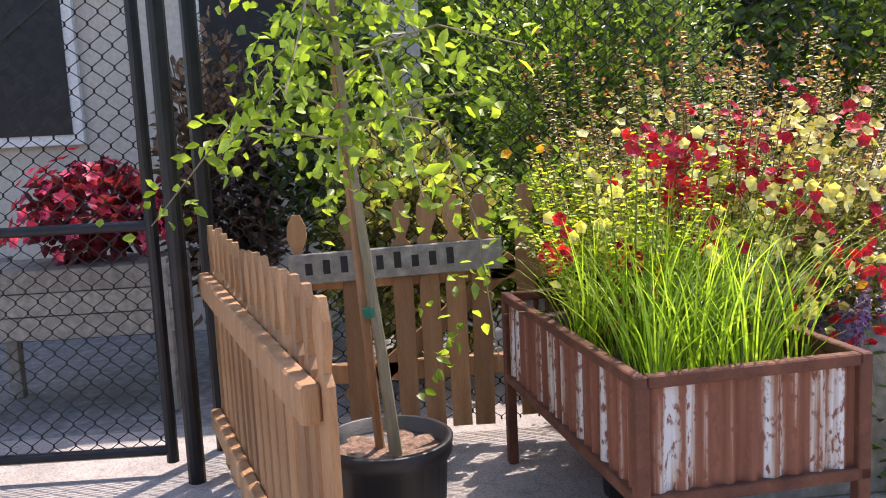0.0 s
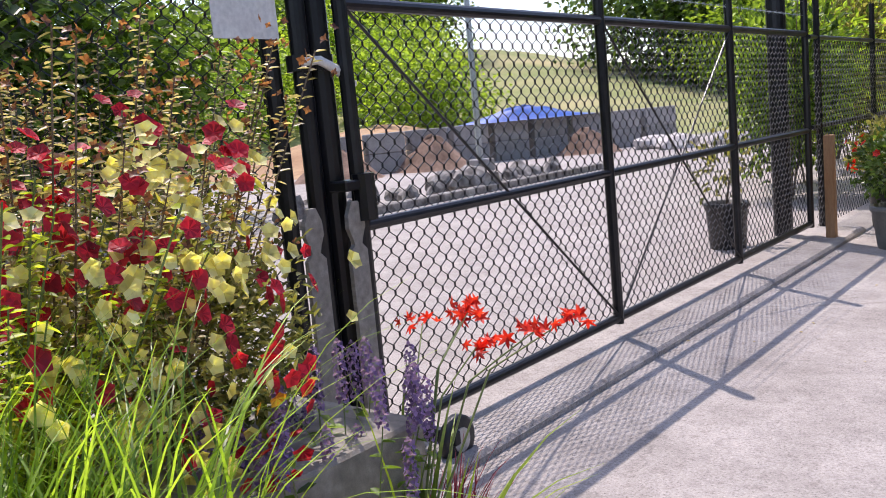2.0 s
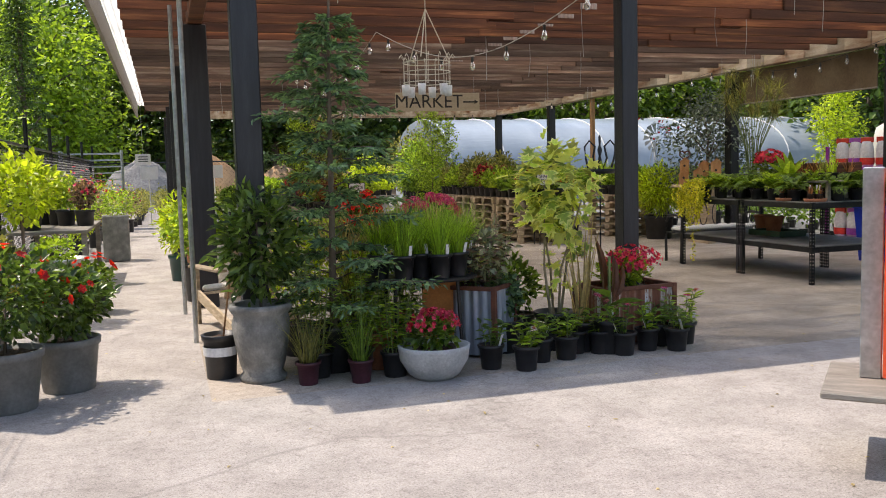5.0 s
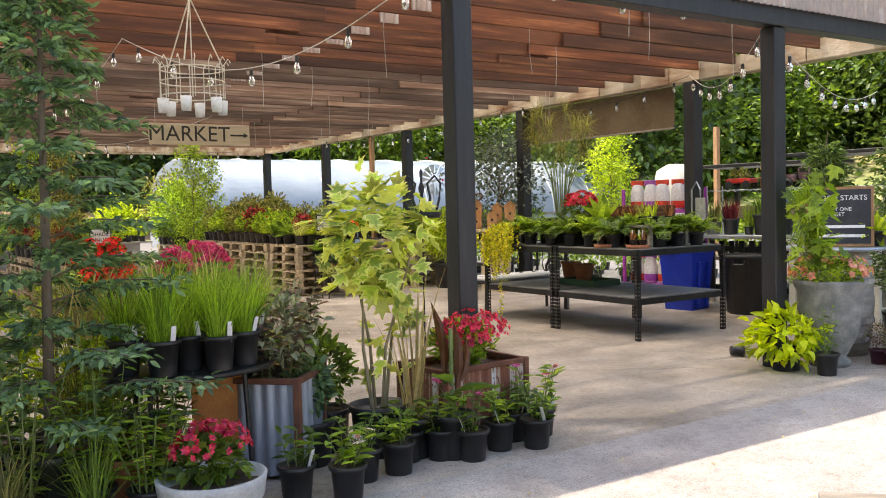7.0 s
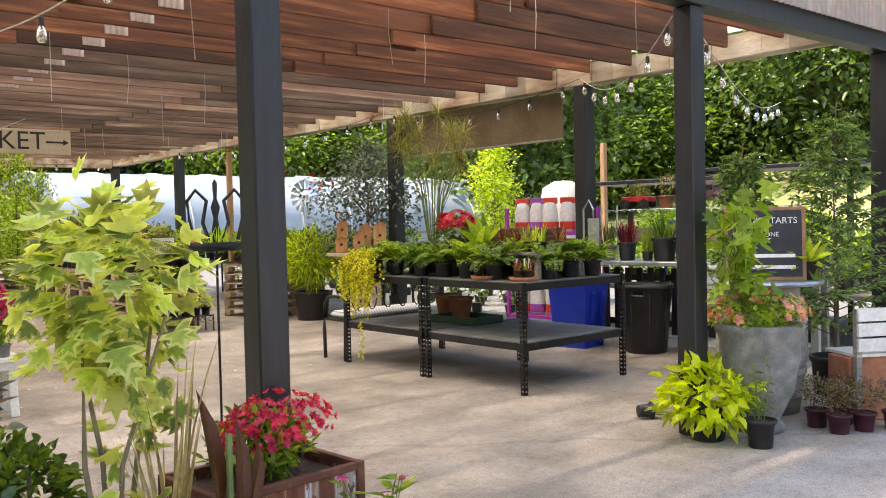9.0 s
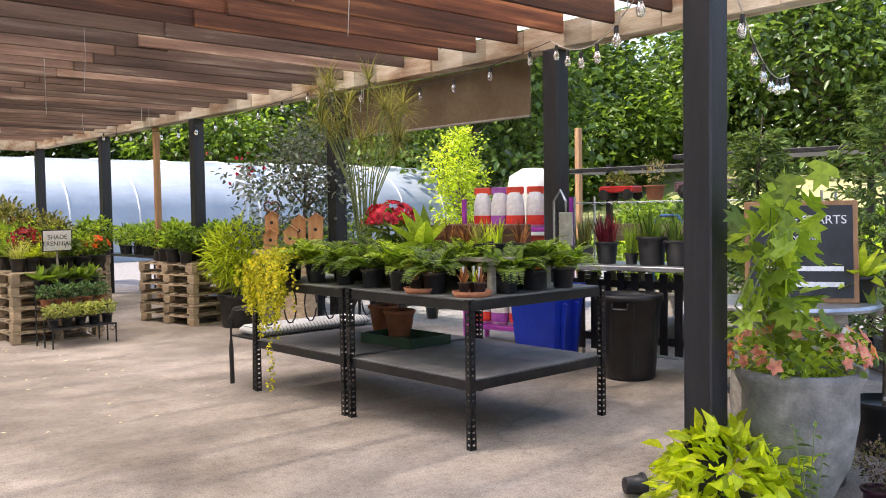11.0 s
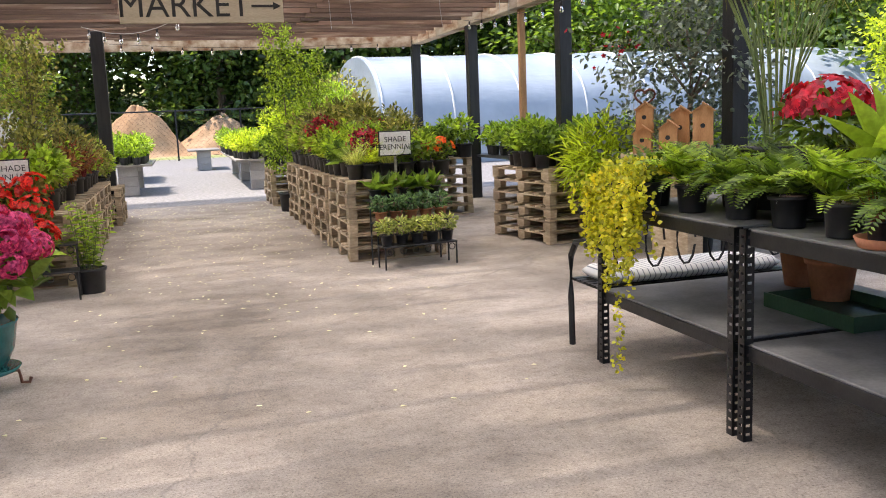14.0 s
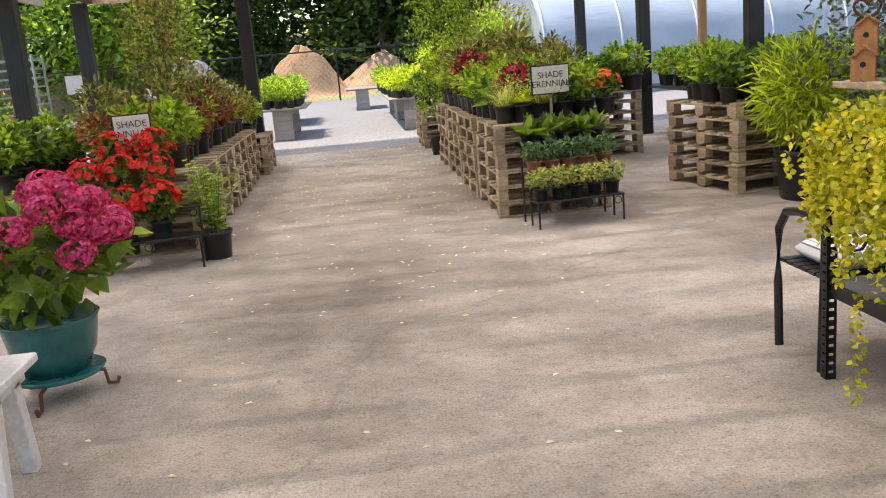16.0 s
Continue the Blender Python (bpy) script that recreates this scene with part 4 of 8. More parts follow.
for k in range(34):
    a = k * 2.4
    z = 1.3 + 0.95 * k / 34
    e = np.array([math.cos(a), math.sin(a), 0]) * rng.uniform(0.25, 0.62)
    sag = rng.uniform(-0.42, 0.15) if k < 15 else rng.uniform(-0.1, 0.3)
    tip = np.array([-0.02 + e[0], -0.08 + e[1], z + sag])
    br.tube([(-0.02, -0.08, z), (-0.02 + e[0] * 0.55, -0.08 + e[1] * 0.55, z + 0.08), tuple(tip)], 0.005, 4, 0.002)
    for i in range(58):
        u = rng.uniform(0.15, 1.05)
        P.append(np.array([-0.02, -0.08, z]) * (1 - u) + tip * u + np.array([0, 0, 0.12 * math.sin(u * 3.14)]) + rng.normal(size=3) * 0.05)
        D.append(rng.normal(size=3) + np.array([0, 0, -0.2]))
for k in range(70):
    u = k / 70
    P.append(np.array([0.02, 0.30 + 0.1 * math.sin(u * 5), 1.35 - 0.75 * u]) + rng.normal(size=3) * 0.05)
    D.append(rng.normal(size=3))
br.tube([(-0.02, 0.0, 1.45), (0.0, 0.22, 1.4), (0.02, 0.32, 1.1), (0.02, 0.38, 0.62)], 0.004, 4, 0.002)
n = len(P)
part("branchwork", br, M_PALEBARK, young)
part("foliage", fast_mesh("foliage", leaves(np.array(P), np.array(D), rand_dirs(n, 0.8), 0.05 * rng.uniform(0.5, 1.3, n), 0.03, 0.15), L_FRESH), L_FRESH, young)

# rusty planter with tall grass
RP = pose(-0.43, -7.93, 0, 0, 0, 7) @ Matrix.Identity(4)
planter = thing("raised_planter", "rusty corrugated steel planter on legs with tall grass", "planter", RP)
M_STREAK, nt, bs = nodes_of("streaked_rusty_sheet")
streak = noise_of(nt, 7, 4, (3.2, 3.2, 0.12))
fleck = noise_of(nt, 60, 4, (1, 1, 0.5))
col = ramp_of(nt, streak, [(0.36, (0.19, 0.065, 0.036)), (0.52, (0.30, 0.12, 0.07)), (0.57, (0.48, 0.38, 0.30)), (0.64, (0.66, 0.66, 0.65))])
col = mixed(nt, ramp_of(nt, fleck, [(0.52, (0, 0, 0)), (0.62, (1, 1, 1))]), col, (0.22, 0.085, 0.05))
link(nt, col, bs.inputs["Base Color"])
bs.inputs["Roughness"].default_value = 0.75
bumped(nt, bs, fleck, 0.3, 0.004)


def corr_panel(L, z0, z1, mat, pitch=0.068, amp=0.008):
    n = int(L / 0.0085)
    xs = [L * i / n for i in range(n + 1)]
    ys = [amp * math.sin(x * 6.2832 / pitch) for x in xs]
    g = Geo().add([(x, y, z0) for x, y in zip(xs, ys)] + [(x, y, z1) for x, y in zip(xs, ys)] + [(x, y + 0.003, z0) for x, y in zip(xs, ys)] + [(x, y + 0.003, z1) for x, y in zip(xs, ys)], [])
    k = n + 1
    for i in range(n):
        g.f += [(i, i + 1, k + i + 1, k + i), (2 * k + i + 1, 2 * k + i, 3 * k + i, 3 * k + i + 1)]
    return g


W, Ln, zb, zt = 0.66, 1.27, 0.37, 0.69
for (x0, y0, rot, L) in ((0.0, 0.0, 90, W), (-Ln, 0.0, 0, Ln), (-Ln, W, 0, Ln), (-Ln, 0.0, 90, W)):
    o = part("panel", corr_panel(L, zb, zt, M_STREAK), M_STREAK, planter, "rust-streaked corrugated panel", True)
    o.matrix_local = pose(x0, y0, 0, 0, 0, rot)
for z in (zb - 0.02, zt - 0.01):
    g = Geo().box(-Ln - 0.02, 0.02, -0.02, 0.015, z, z + 0.035, None, 0.004).box(-Ln - 0.02, 0.02, W - 0.015, W + 0.02, z, z + 0.035, None, 0.004)
    g.box(-0.015, 0.02, 0.016, W - 0.016, z, z + 0.035, None, 0.004).box(-Ln - 0.02, -Ln + 0.015, 0.016, W - 0.016, z, z + 0.035, None, 0.004)
    part("frame", g, M_RUST, planter)
for x in (0, -Ln):
    for y in (0, W):
        part("leg", Geo().box(x - 0.02, x + 0.02, y - 0.02, y + 0.02, 0, zt, None, 0.004), M_RUST, planter)
part("soil", Geo().box(-Ln + 0.02, -0.02, 0.02, W - 0.02, zt - 0.12, zt - 0.06), M_SOIL, planter)
gr = []
for k in range(26):
    gr.append(shift(clump(28, 0.58, 0.0062, 0.08, 0.3, 1.1, 6), -rng.uniform(0.1, 0.85), rng.uniform(0.1, 0.6), zt - 0.06))
part("grass", fast_mesh("grass", joined(*gr), L_GRASS), L_GRASS, planter, "tall arching bright green grass")
o = part("inner_pot", pot_geo(0.15, 0.22, 0.85), M_POT, planter, "black pot of trailing variegated leaves", True)
o.location = (-0.98, 0.3, zt - 0.06)
vf, sg, tips = leafy_stems(16, 0.30, 12, 0.045, 0.025, 1.4, 0.1)
part("trailing_plant", fast_mesh("trailing_plant", vf, L_VARIEG), L_VARIEG, planter).location = (-0.98, 0.3, zt + 0.12)

# petunias and abelia behind the planter
fl = thing("flower_bush", "overflowing bush of red and pale yellow petunias", "flower bush", pose(-1.55, -7.25, 0))
P0 = []
for x, y, r, h, z in ((0.07, 0.25, 0.46, 0.85, 0.5), (0.05, -0.25, 0.46, 0.85, 0.5), (0.0, 0.5, 0.3, 0.7, 0.45)):
    P0.append(shift(bush(r, h, 2600, 0.03, 0.017, 0.3, 0), x, y, z))
part("foliage", fast_mesh("foliage", joined(*P0), L_OLIVE), L_OLIVE, fl)
part("planting_box", Geo().box(-0.25, 0.42, -0.5, 0.85, 0.0, 0.55, None, 0.01), M_OLDWOOD, fl)
for mat, n, groups, sz, cup, nm in ((F_CRIM, 360, 30, 0.026, 0.35, "red_blossom"), (F_YEL, 280, 46, 0.024, 0.55, "yellow_blossom"), (F_GOLD, 8, 3, 0.022, 0.4, "orange_blossom")):
    d = rand_dirs(groups, 0.25)
    d[:, 0] = np.abs(d[:, 0])
    c = np.stack([np.full(groups, 0.15), rng.uniform(-0.65, 0.36, groups), np.full(groups, 0.95)], 1) + d * np.array([0.38, 0.18, 0.44])
    idx = rng.integers(0, groups, n)
    off = rng.normal(size=(n, 3)) * np.array([0.05, 0.06, 0.06])
    P = c[idx] + off
    part(nm, fast_mesh(nm, blossoms(P, d[idx] + rng.normal(size=(n, 3)) * 0.45 + np.array([0.6, -0.1, 0.1]), sz, 5, cup, 1.15), mat), mat, fl)
vf, sg, tips = leafy_stems(80, 0.78, 60, 0.03, 0.018, 0.5, 0.25)
ye = thing("yellow_shrub", "upright shrub with tiny yellow-green leaves", "shrub", pose(-1.32, -7.62, 0.55))
part("foliage", fast_mesh("foliage", vf, L_LIME), L_LIME, ye)
part("stem_growth", sg, M_STEM, ye)
part("tub", Geo().lathe([(0.18, -0.55), (0.22, 0.0), (0.2, 0.0), (0.001, -0.02)], 20), M_POT, ye)
L_ABEL = leafy("leaf_abelia", (0.18, 0.17, 0.09), (0.50, 0.42, 0.28), 0.35)
ab = thing("flowering_shrub", "tall twiggy shrub with bronze tips and small leaves", "shrub", pose(-1.86, -7.2, 0))
vf, sg, tips = leafy_stems(150, 1.66, 80, 0.03, 0.014, 0.36, 0.3, start=0.6)
part("foliage", fast_mesh("foliage", vf, L_ABEL), L_ABEL, ab)
part("stem_growth", sg, M_BARK, ab)
part("tip_foliage", fast_mesh("tip_foliage", blossoms(np.concatenate([tips + rng.normal(size=tips.shape) * 0.04 for _ in range(8)]), rand_dirs(1200, 0.5), 0.013, 4), L_BRONZE), L_BRONZE, ab, "bronze flowering tips")

# salvia, strappy leaves and red crocosmia at the gate
sv = thing("salvia_plant", "clump of purple salvia spikes beside the planter", "flower", pose(-1.22, -6.72, 0))
vf, sg, tips = leafy_stems(30, 0.62, 14, 0.06, 0.026, 0.28, 0.15)
part("foliage", fast_mesh("foliage", vf, L_MID), L_MID, sv)
part("stem_growth", sg, M_STEM, sv)
P, N = [], []
for tp in tips[:24]:
    for k in range(36):
        u = k / 36
        a = k * 2.4
        P.append(tp + np.array([math.cos(a) * 0.012, math.sin(a) * 0.012, 0.17 * u]))
        N.append([math.cos(a), math.sin(a), 0.5])
part("flower_spike_clump", fast_mesh("flower_spike_clump", blossoms(np.array(P), np.array(N), 0.014, 3), F_PURP), F_PURP, sv, "purple flower spikes")
cr = thing("crocosmia", "arching crocosmia with scarlet flowers and strap leaves", "flower", pose(-1.05, -6.57, 0))
part("leaves", fast_mesh("leaves", clump(46, 0.72, 0.022, 0.12, 0.4, 0.8, 5), L_FRESH), L_FRESH, cr)
P = []
for tip in ((-0.01, 0.33, 0.83), (-0.05, 0.36, 0.81), (-0.27, 0.42, 0.75), (0.12, 0.18, 0.77), (0.36, 0.30, 0.85), (0.31, 0.18, 0.83)):
    part("flower_stem", Geo().tube([(0, 0, 0.2), (tip[0] * 0.5, tip[1] * 0.5, tip[2] * 0.85), tip], 0.004, 5, 0.002), M_STEM, cr)
    P += [np.array(tip) + rng.normal(size=3) * np.array([0.026, 0.026, 0.012]) for _ in range(9)]
part("blossom", fast_mesh("blossom", blossoms(np.array(P), rand_dirs(len(P), 0.4), 0.03, 6, 0.7, 0.34), F_RED), F_RED, cr, "scarlet blossom")
rg = thing("red_grass", "low clump of dark red grass by the gate wheel", "grass", pose(-1.28, -6.2, 0))
part("grass_tuft", fast_mesh("grass_tuft", clump(150, 0.34, 0.006, 0.14, 0.5, 0.8), L_MAROON), L_MAROON, rg)

# box with coleus behind the walk gate, and the pale house
cb = thing("wooden_planter", "grey wooden planter box on legs full of pink flowers", "planter", pose(-3.0, -10.1, 0))
for k in range(3):
    part("board", Geo().box(-0.25, 0.25, -0.62, 0.45, 0.42 + k * 0.12, 0.535 + k * 0.12, None, 0.004), M_OLDWOOD, cb)
for x in (-0.22, 0.22):
    for y in (-0.55, 0.4):
        part("leg", Geo().box(x - 0.035, x + 0.035, y - 0.035, y + 0.035, 0, 0.80, None, 0.004), M_OLDWOOD, cb)
part("foliage", fast_mesh("foliage", shift(bush(0.42, 0.55, 800, 0.08, 0.055, 0.3), 0, 0.05, 0.75), L_MAROON), L_MAROON, cb)
P, N = dome_points(110, 0.42, 0.5, 0.85)
part("blossom", fast_mesh("blossom", blossoms(P, N, 0.045), F_PINK), F_PINK, cb)
hs = thing("house", "pale beige house wall beyond the shrubs", "house", pose(-4.7, -12.2, 0))
M_STUCCO = surface("beige_wall", (0.50, 0.45, 0.38), (0.60, 0.55, 0.47), 2, 0.85, fine=30, bump=0.2)
part("wall", Geo().box(-4, 0, -5, 4, 0, 4.2), M_STUCCO, hs)
part("roof", Geo().box(-4.4, 0.5, -5.4, 4.4, 4.2, 4.4), M_BLOCKWALL, hs)
for y in (-2.0, 0.6, 2.4):
    wv = part("window", Geo().box(0.0, 0.06, y, y + 1.0, 1.4, 2.7), M_WHITE, hs)
    part("pane", Geo().box(0.061, 0.07, y + 0.07, y + 0.93, 1.47, 2.63), M_BLACKSTEEL, wv)

# ---- front display ----
def simple(name, label, cat, geo, mat, m=None, group="", smooth=False, partname="body"):
    root = thing(name, label, cat, m, group)
    part(partname, geo, mat, root, "", smooth)
    return root


def lettering(text, size, mat, parent, m, name="lettering"):
    """Raised letters as a mesh, centred, lying in the local xz plane."""
    cu = bpy.data.curves.new(name, "FONT")
    cu.body, cu.size, cu.extrude, cu.align_x, cu.align_y = text, size, 0.0012, "CENTER", "CENTER"
    tmp = bpy.data.objects.new(name, cu)
    me = bpy.data.meshes.new_from_object(tmp)
    bpy.data.objects.remove(tmp)
    me.materials.clear()
    me.materials.append(mat)
    o = part(name, me, mat, parent)
    o.matrix_local = m @ pose(0, 0, 0, 90)
    return o


URN = [(0.001, 0.0), (0.15, 0.0), (0.155, 0.03), (0.13, 0.06), (0.15, 0.12), (0.185, 0.3), (0.19, 0.38), (0.175, 0.44), (0.2, 0.47), (0.21, 0.5), (0.2, 0.515), (0.17, 0.51), (0.16, 0.46), (0.001, 0.45)]
u = thing("stone_urn", "rough grey stone urn with a dark glossy camellia", "urn", pose(0.36, -0.12, 0))
part("urn", Geo().lathe(URN, 32, None, 0.05), M_STONEPOT, u, "", True)
part("foliage", fast_mesh("foliage", shift(bush(0.33, 0.85, 900, 0.085, 0.042, 0.2), 0, 0, 0.48), L_DARK), L_DARK, u)
part("stem", Geo().tube([(0, 0, 0.45), (0.02, 0, 0.8), (-0.02, 0.02, 1.2)], 0.012, 6, 0.005), M_BARK, u)

bpot = potted("nursery_pot", "black nursery pot with a bamboo cane and paper label", "pot", pose(0.1, 0.05, 0), (0.115, 0.30, M_POT, 0.85), [("cane", Geo().rod((0.02, 0, 0), (0.14, 0.05, 0.75), 0.007), M_CEDAR)])
part("label_band", Geo().lathe([(0.114, 0.16), (0.1165, 0.22)], 20).rod((0, 0, 0.16), (0, 0, 0.161), 0.05), M_TAG, bpot)

# hinoki: tall feathery conifer
hk = thing("conifer", "tall feathery blue-green conifer in a nursery pot", "conifer", pose(0.86, -0.02, 0))
part("pot", pot_geo(0.18, 0.32, 0.85), M_POT, hk, "", True)
tg, P, D = Geo(), [], []
tg.tube([(0, 0, 0.28), (0.02, 0.01, 1.2), (0.03, 0, 2.1), (0.06, -0.02, 2.9)], 0.028, 8, 0.005)
for k in range(58):
    u0 = k / 58
    z = 0.34 + 2.05 * u0
    a = k * 2.4 + rng.uniform(-0.3, 0.3)
    L = (0.66 * (1 - u0) ** 0.6 + 0.06) * rng.uniform(0.4, 1.12)
    d = np.array([math.cos(a), math.sin(a), 0.22])
    tip = np.array([0.02, 0, z]) + d * L
    tg.tube([(0.02, 0, z), tuple(np.array([0.02, 0, z]) + d * L * 0.55 + np.array([0, 0, 0.03])), tuple(tip - np.array([0, 0, 0.06 * L]))], 0.006, 4, 0.002)
    side = np.array([-math.sin(a), math.cos(a), 0])
    for i in range(15):
        v = 0.22 + 0.8 * i / 15
        c = np.array([0.02, 0, z]) + d * L * v + np.array([0, 0, 0.03 - 0.08 * v * v])
        for s in (-1, 1):
            b = c + side * s * 0.01
            dd = unit(side * s * 0.9 + d * 0.9 + np.array([0, 0, rng.uniform(-0.45, 0.1)]))
            for q in range(4):
                P.append(b + dd * 0.035 * q + rng.normal(size=3) * 0.006)
                D.append(dd + rng.normal(size=3) * 0.35)
n = len(P)
part("trunk", tg, M_BARK, hk)
part("foliage", fast_mesh("foliage", leaves(np.array(P), np.array(D), rand_dirs(n, 1.2), 0.055, 0.022, 0.1, 0.25), L_BLUE), L_BLUE, hk)
for k, (x, y) in enumerate(((0.62, -0.38), (0.95, -0.46))):
    vf = clump(90, 0.42, 0.006, 0.05, 0.45, 0.6)
    potted("potted_lavender", "thin grey-green herb in a maroon plastic pot", "potted plant", pose(x, y, 0), (0.075, 0.15, surface("maroon_pot", (0.05, 0.012, 0.02), (0.09, 0.02, 0.035), 8, 0.5), 0.8), [("foliage", vf, L_OLIVE if k == 0 else L_MID)], "herbs in maroon pots")
for x, y, h, lf in ((0.72, -0.2, 0.7, L_MID), (1.0, -0.22, 0.55, L_FRESH), (1.2, -0.38, 0.45, L_FRESH), (1.3, -0.1, 0.5, L_MID), (1.12, -0.02, 0.55, L_FRESH)):
    vf, sg, tp = leafy_stems(16, h, 14, 0.07, 0.022, 0.3, 0.07)
    potted("potted_perennial", "leafy green perennial in a black nursery pot", "potted plant", pose(x, y, 0), (0.09, 0.17, M_POT, 0.82), [("foliage", vf, lf), ("stem_growth", sg, M_STEM)], "perennials at the display")

bw = thing("stone_bowl", "pale stone bowl planted with pink mandevilla", "bowl", pose(1.43, -0.52, 0))
part("bowl", Geo().lathe([(0.001, 0), (0.13, 0), (0.17, 0.03), (0.225, 0.12), (0.235, 0.19), (0.24, 0.215), (0.225, 0.22), (0.205, 0.19), (0.001, 0.17)], 36, None, 0.015), M_BOWL, bw, "", True)
part("soil", soil_geo(0.2), M_SOIL, bw).location = (0, 0, 0.185)
part("foliage", fast_mesh("foliage", shift(bush(0.17, 0.2, 240, 0.07, 0.035, 0.3), 0, 0, 0.18), L_MID), L_MID, bw)
P, N = dome_points(90, 0.17, 0.12, 0.33)
part("blossom", fast_mesh("blossom", blossoms(P, N + rng.normal(size=N.shape) * 0.4, 0.027, 6, 0.8, 0.6), F_PINK), F_PINK, bw)

# oval table with pots of grass
gt = thing("metal_table", "dark oval metal table holding pots of grass", "table", pose(1.5, -0.02, 0))
top = Geo().lathe([(0.001, 0.585), (0.36, 0.585), (0.37, 0.595), (0.37, 0.605), (0.36, 0.61), (0.001, 0.61)], 40)
top.v = [(x * 1.12, y * 0.72, z) for x, y, z in top.v]
part("tabletop", top, M_BLACKSTEEL, gt)
for x, y in ((-0.25, -0.15), (0.25, -0.15), (-0.25, 0.15), (0.25, 0.15)):
    part("leg", Geo().rod((x, y, 0), (x * 0.9, y * 0.9, 0.585), 0.013), M_BLACKSTEEL, gt)
part("panel", Geo().box(0.02, 0.3, 0.05, 0.065, 0.15, 0.55, None, 0.003), surface("orange_rust_sheet", (0.35, 0.12, 0.02), (0.52, 0.2, 0.04), 6, 0.7), gt, "orange rusted metal panel")
for k, (x, y) in enumerate(((-0.3, 0.0), (-0.17, -0.16), (-0.02, -0.06), (0.09, -0.18), (0.24, -0.1), (0.33, 0.04), (-0.1, 0.12), (0.12, 0.1))):
    o = potted("potted_grass", "fine bright green grass in a black pot", "potted grass", pose(1.5 + x, -0.02 + y, 0.61), (0.075, 0.17, M_POT, 0.8), [("grass_tuft", clump(240, 0.38, 0.004, 0.055, 0.36, 0.7), L_GRASS)] + ([("seed_heads", shift(clump(26, 0.2, 0.005, 0.12, 0.4, 0.6), 0, 0, 0.25), L_TAN)] if k > 5 else []), "pots of grass on the table")
    tag_part(o, 0.03, -0.068, 0.17)

M_ZINC = surface("blue_grey_zinc", (0.26, 0.30, 0.36), (0.46, 0.50, 0.56), 4, 0.5, 0.4, fine=30, bump=0.2, stretch=(4, 4, 0.4))


def metal_box(name, label, m, w, d, z1, panelmat, plants):
    root = thing(name, label, "planter", m)
    for (x0, y0, rot, L) in ((0, 0, 0, w), (0, d, 0, w), (0, 0, 90, d), (w, 0, 90, d)):
        o = part("panel", corr_panel(L, 0.02, z1 - 0.01, panelmat, 0.07, 0.007), panelmat, root, "", True)
        o.matrix_local = pose(x0, y0, 0, 0, 0, rot)
    for x in (0, w):
        for y in (0, d):
            part("corner_post", Geo().box(x - 0.018, x + 0.018, y - 0.018, y + 0.018, 0, z1 + 0.002, None, 0.003), M_RUST, root)
    g = Geo().box(0.019, w - 0.019, -0.016, 0.014, z1 - 0.03, z1, None, 0.003).box(0.019, w - 0.019, d - 0.014, d + 0.016, z1 - 0.03, z1, None, 0.003).box(-0.016, 0.014, 0.019, d - 0.019, z1 - 0.03, z1, None, 0.003).box(w - 0.014, w + 0.016, 0.019, d - 0.019, z1 - 0.03, z1, None, 0.003)
    part("rim", g, M_RUST, root)
    part("soil", Geo().box(0.015, w - 0.015, 0.015, d - 0.015, z1 - 0.1, z1 - 0.05), M_SOIL, root)
    for pn, vf, mat in plants:
        me = vf.mesh(pn, mat) if isinstance(vf, Geo) else fast_mesh(pn, vf, mat)
        part(pn, me, mat, root).location = (w / 2, d / 2, z1 - 0.05)
    return root


vf, sg, tp = leafy_stems(22, 0.55, 22, 0.075, 0.034, 0.3, 0.12)
metal_box("metal_planter", "square zinc planter with rusty corners and dark shrub", pose(1.98, -0.2, 0, 0, 0, 45), 0.36, 0.36, 0.52, M_ZINC, [("foliage", vf, L_PURPLE), ("stem_growth", sg, M_STEM), ("light_foliage", bush(0.30, 0.5, 330, 0.065, 0.034, 0.3, 0.02), L_SILVER)])
P, N = dome_points(120, 0.2, 0.14, 0.16)
metal_box("metal_planter", "rusty corrugated planter with pink-red alstroemeria", pose(2.86, -0.18, 0, 0, 0, 4), 0.62, 0.42, 0.45, M_STREAK, [("foliage", bush(0.24, 0.3, 700, 0.06, 0.022, 0.6, 0.0, squash=0.8), L_FRESH), ("blossom", blossoms(np.concatenate([P * np.array([0.9, 0.8, 1]), P + np.array([0.1, 0, 0.03])]), np.concatenate([N, N]) + rng.normal(size=(240, 3)) * 0.4, 0.025, 6, 0.8, 0.55), F_PINK)])

# tall variegated shrub, canna, topiary and company
L_FAT = leafy("leaf_cream_edge", (0.56, 0.58, 0.18), (0.80, 0.78, 0.38), 0.4, 0.5)
L_FATMID = leafy("leaf_centre_green", (0.20, 0.30, 0.07), (0.46, 0.54, 0.14), 0.35, 0.5)


def edged_leaves(P, D, N, L, W):
    """Lobed leaves in two layers: the pale margin and the green centre on it."""
    edge = lobed(P, D, N, L, W)
    mid = lobed(P + unit(D) * (L * 0.06)[:, None] + N * 0.003, D, N, L * 0.74, W * 0.68)
    return edge, mid


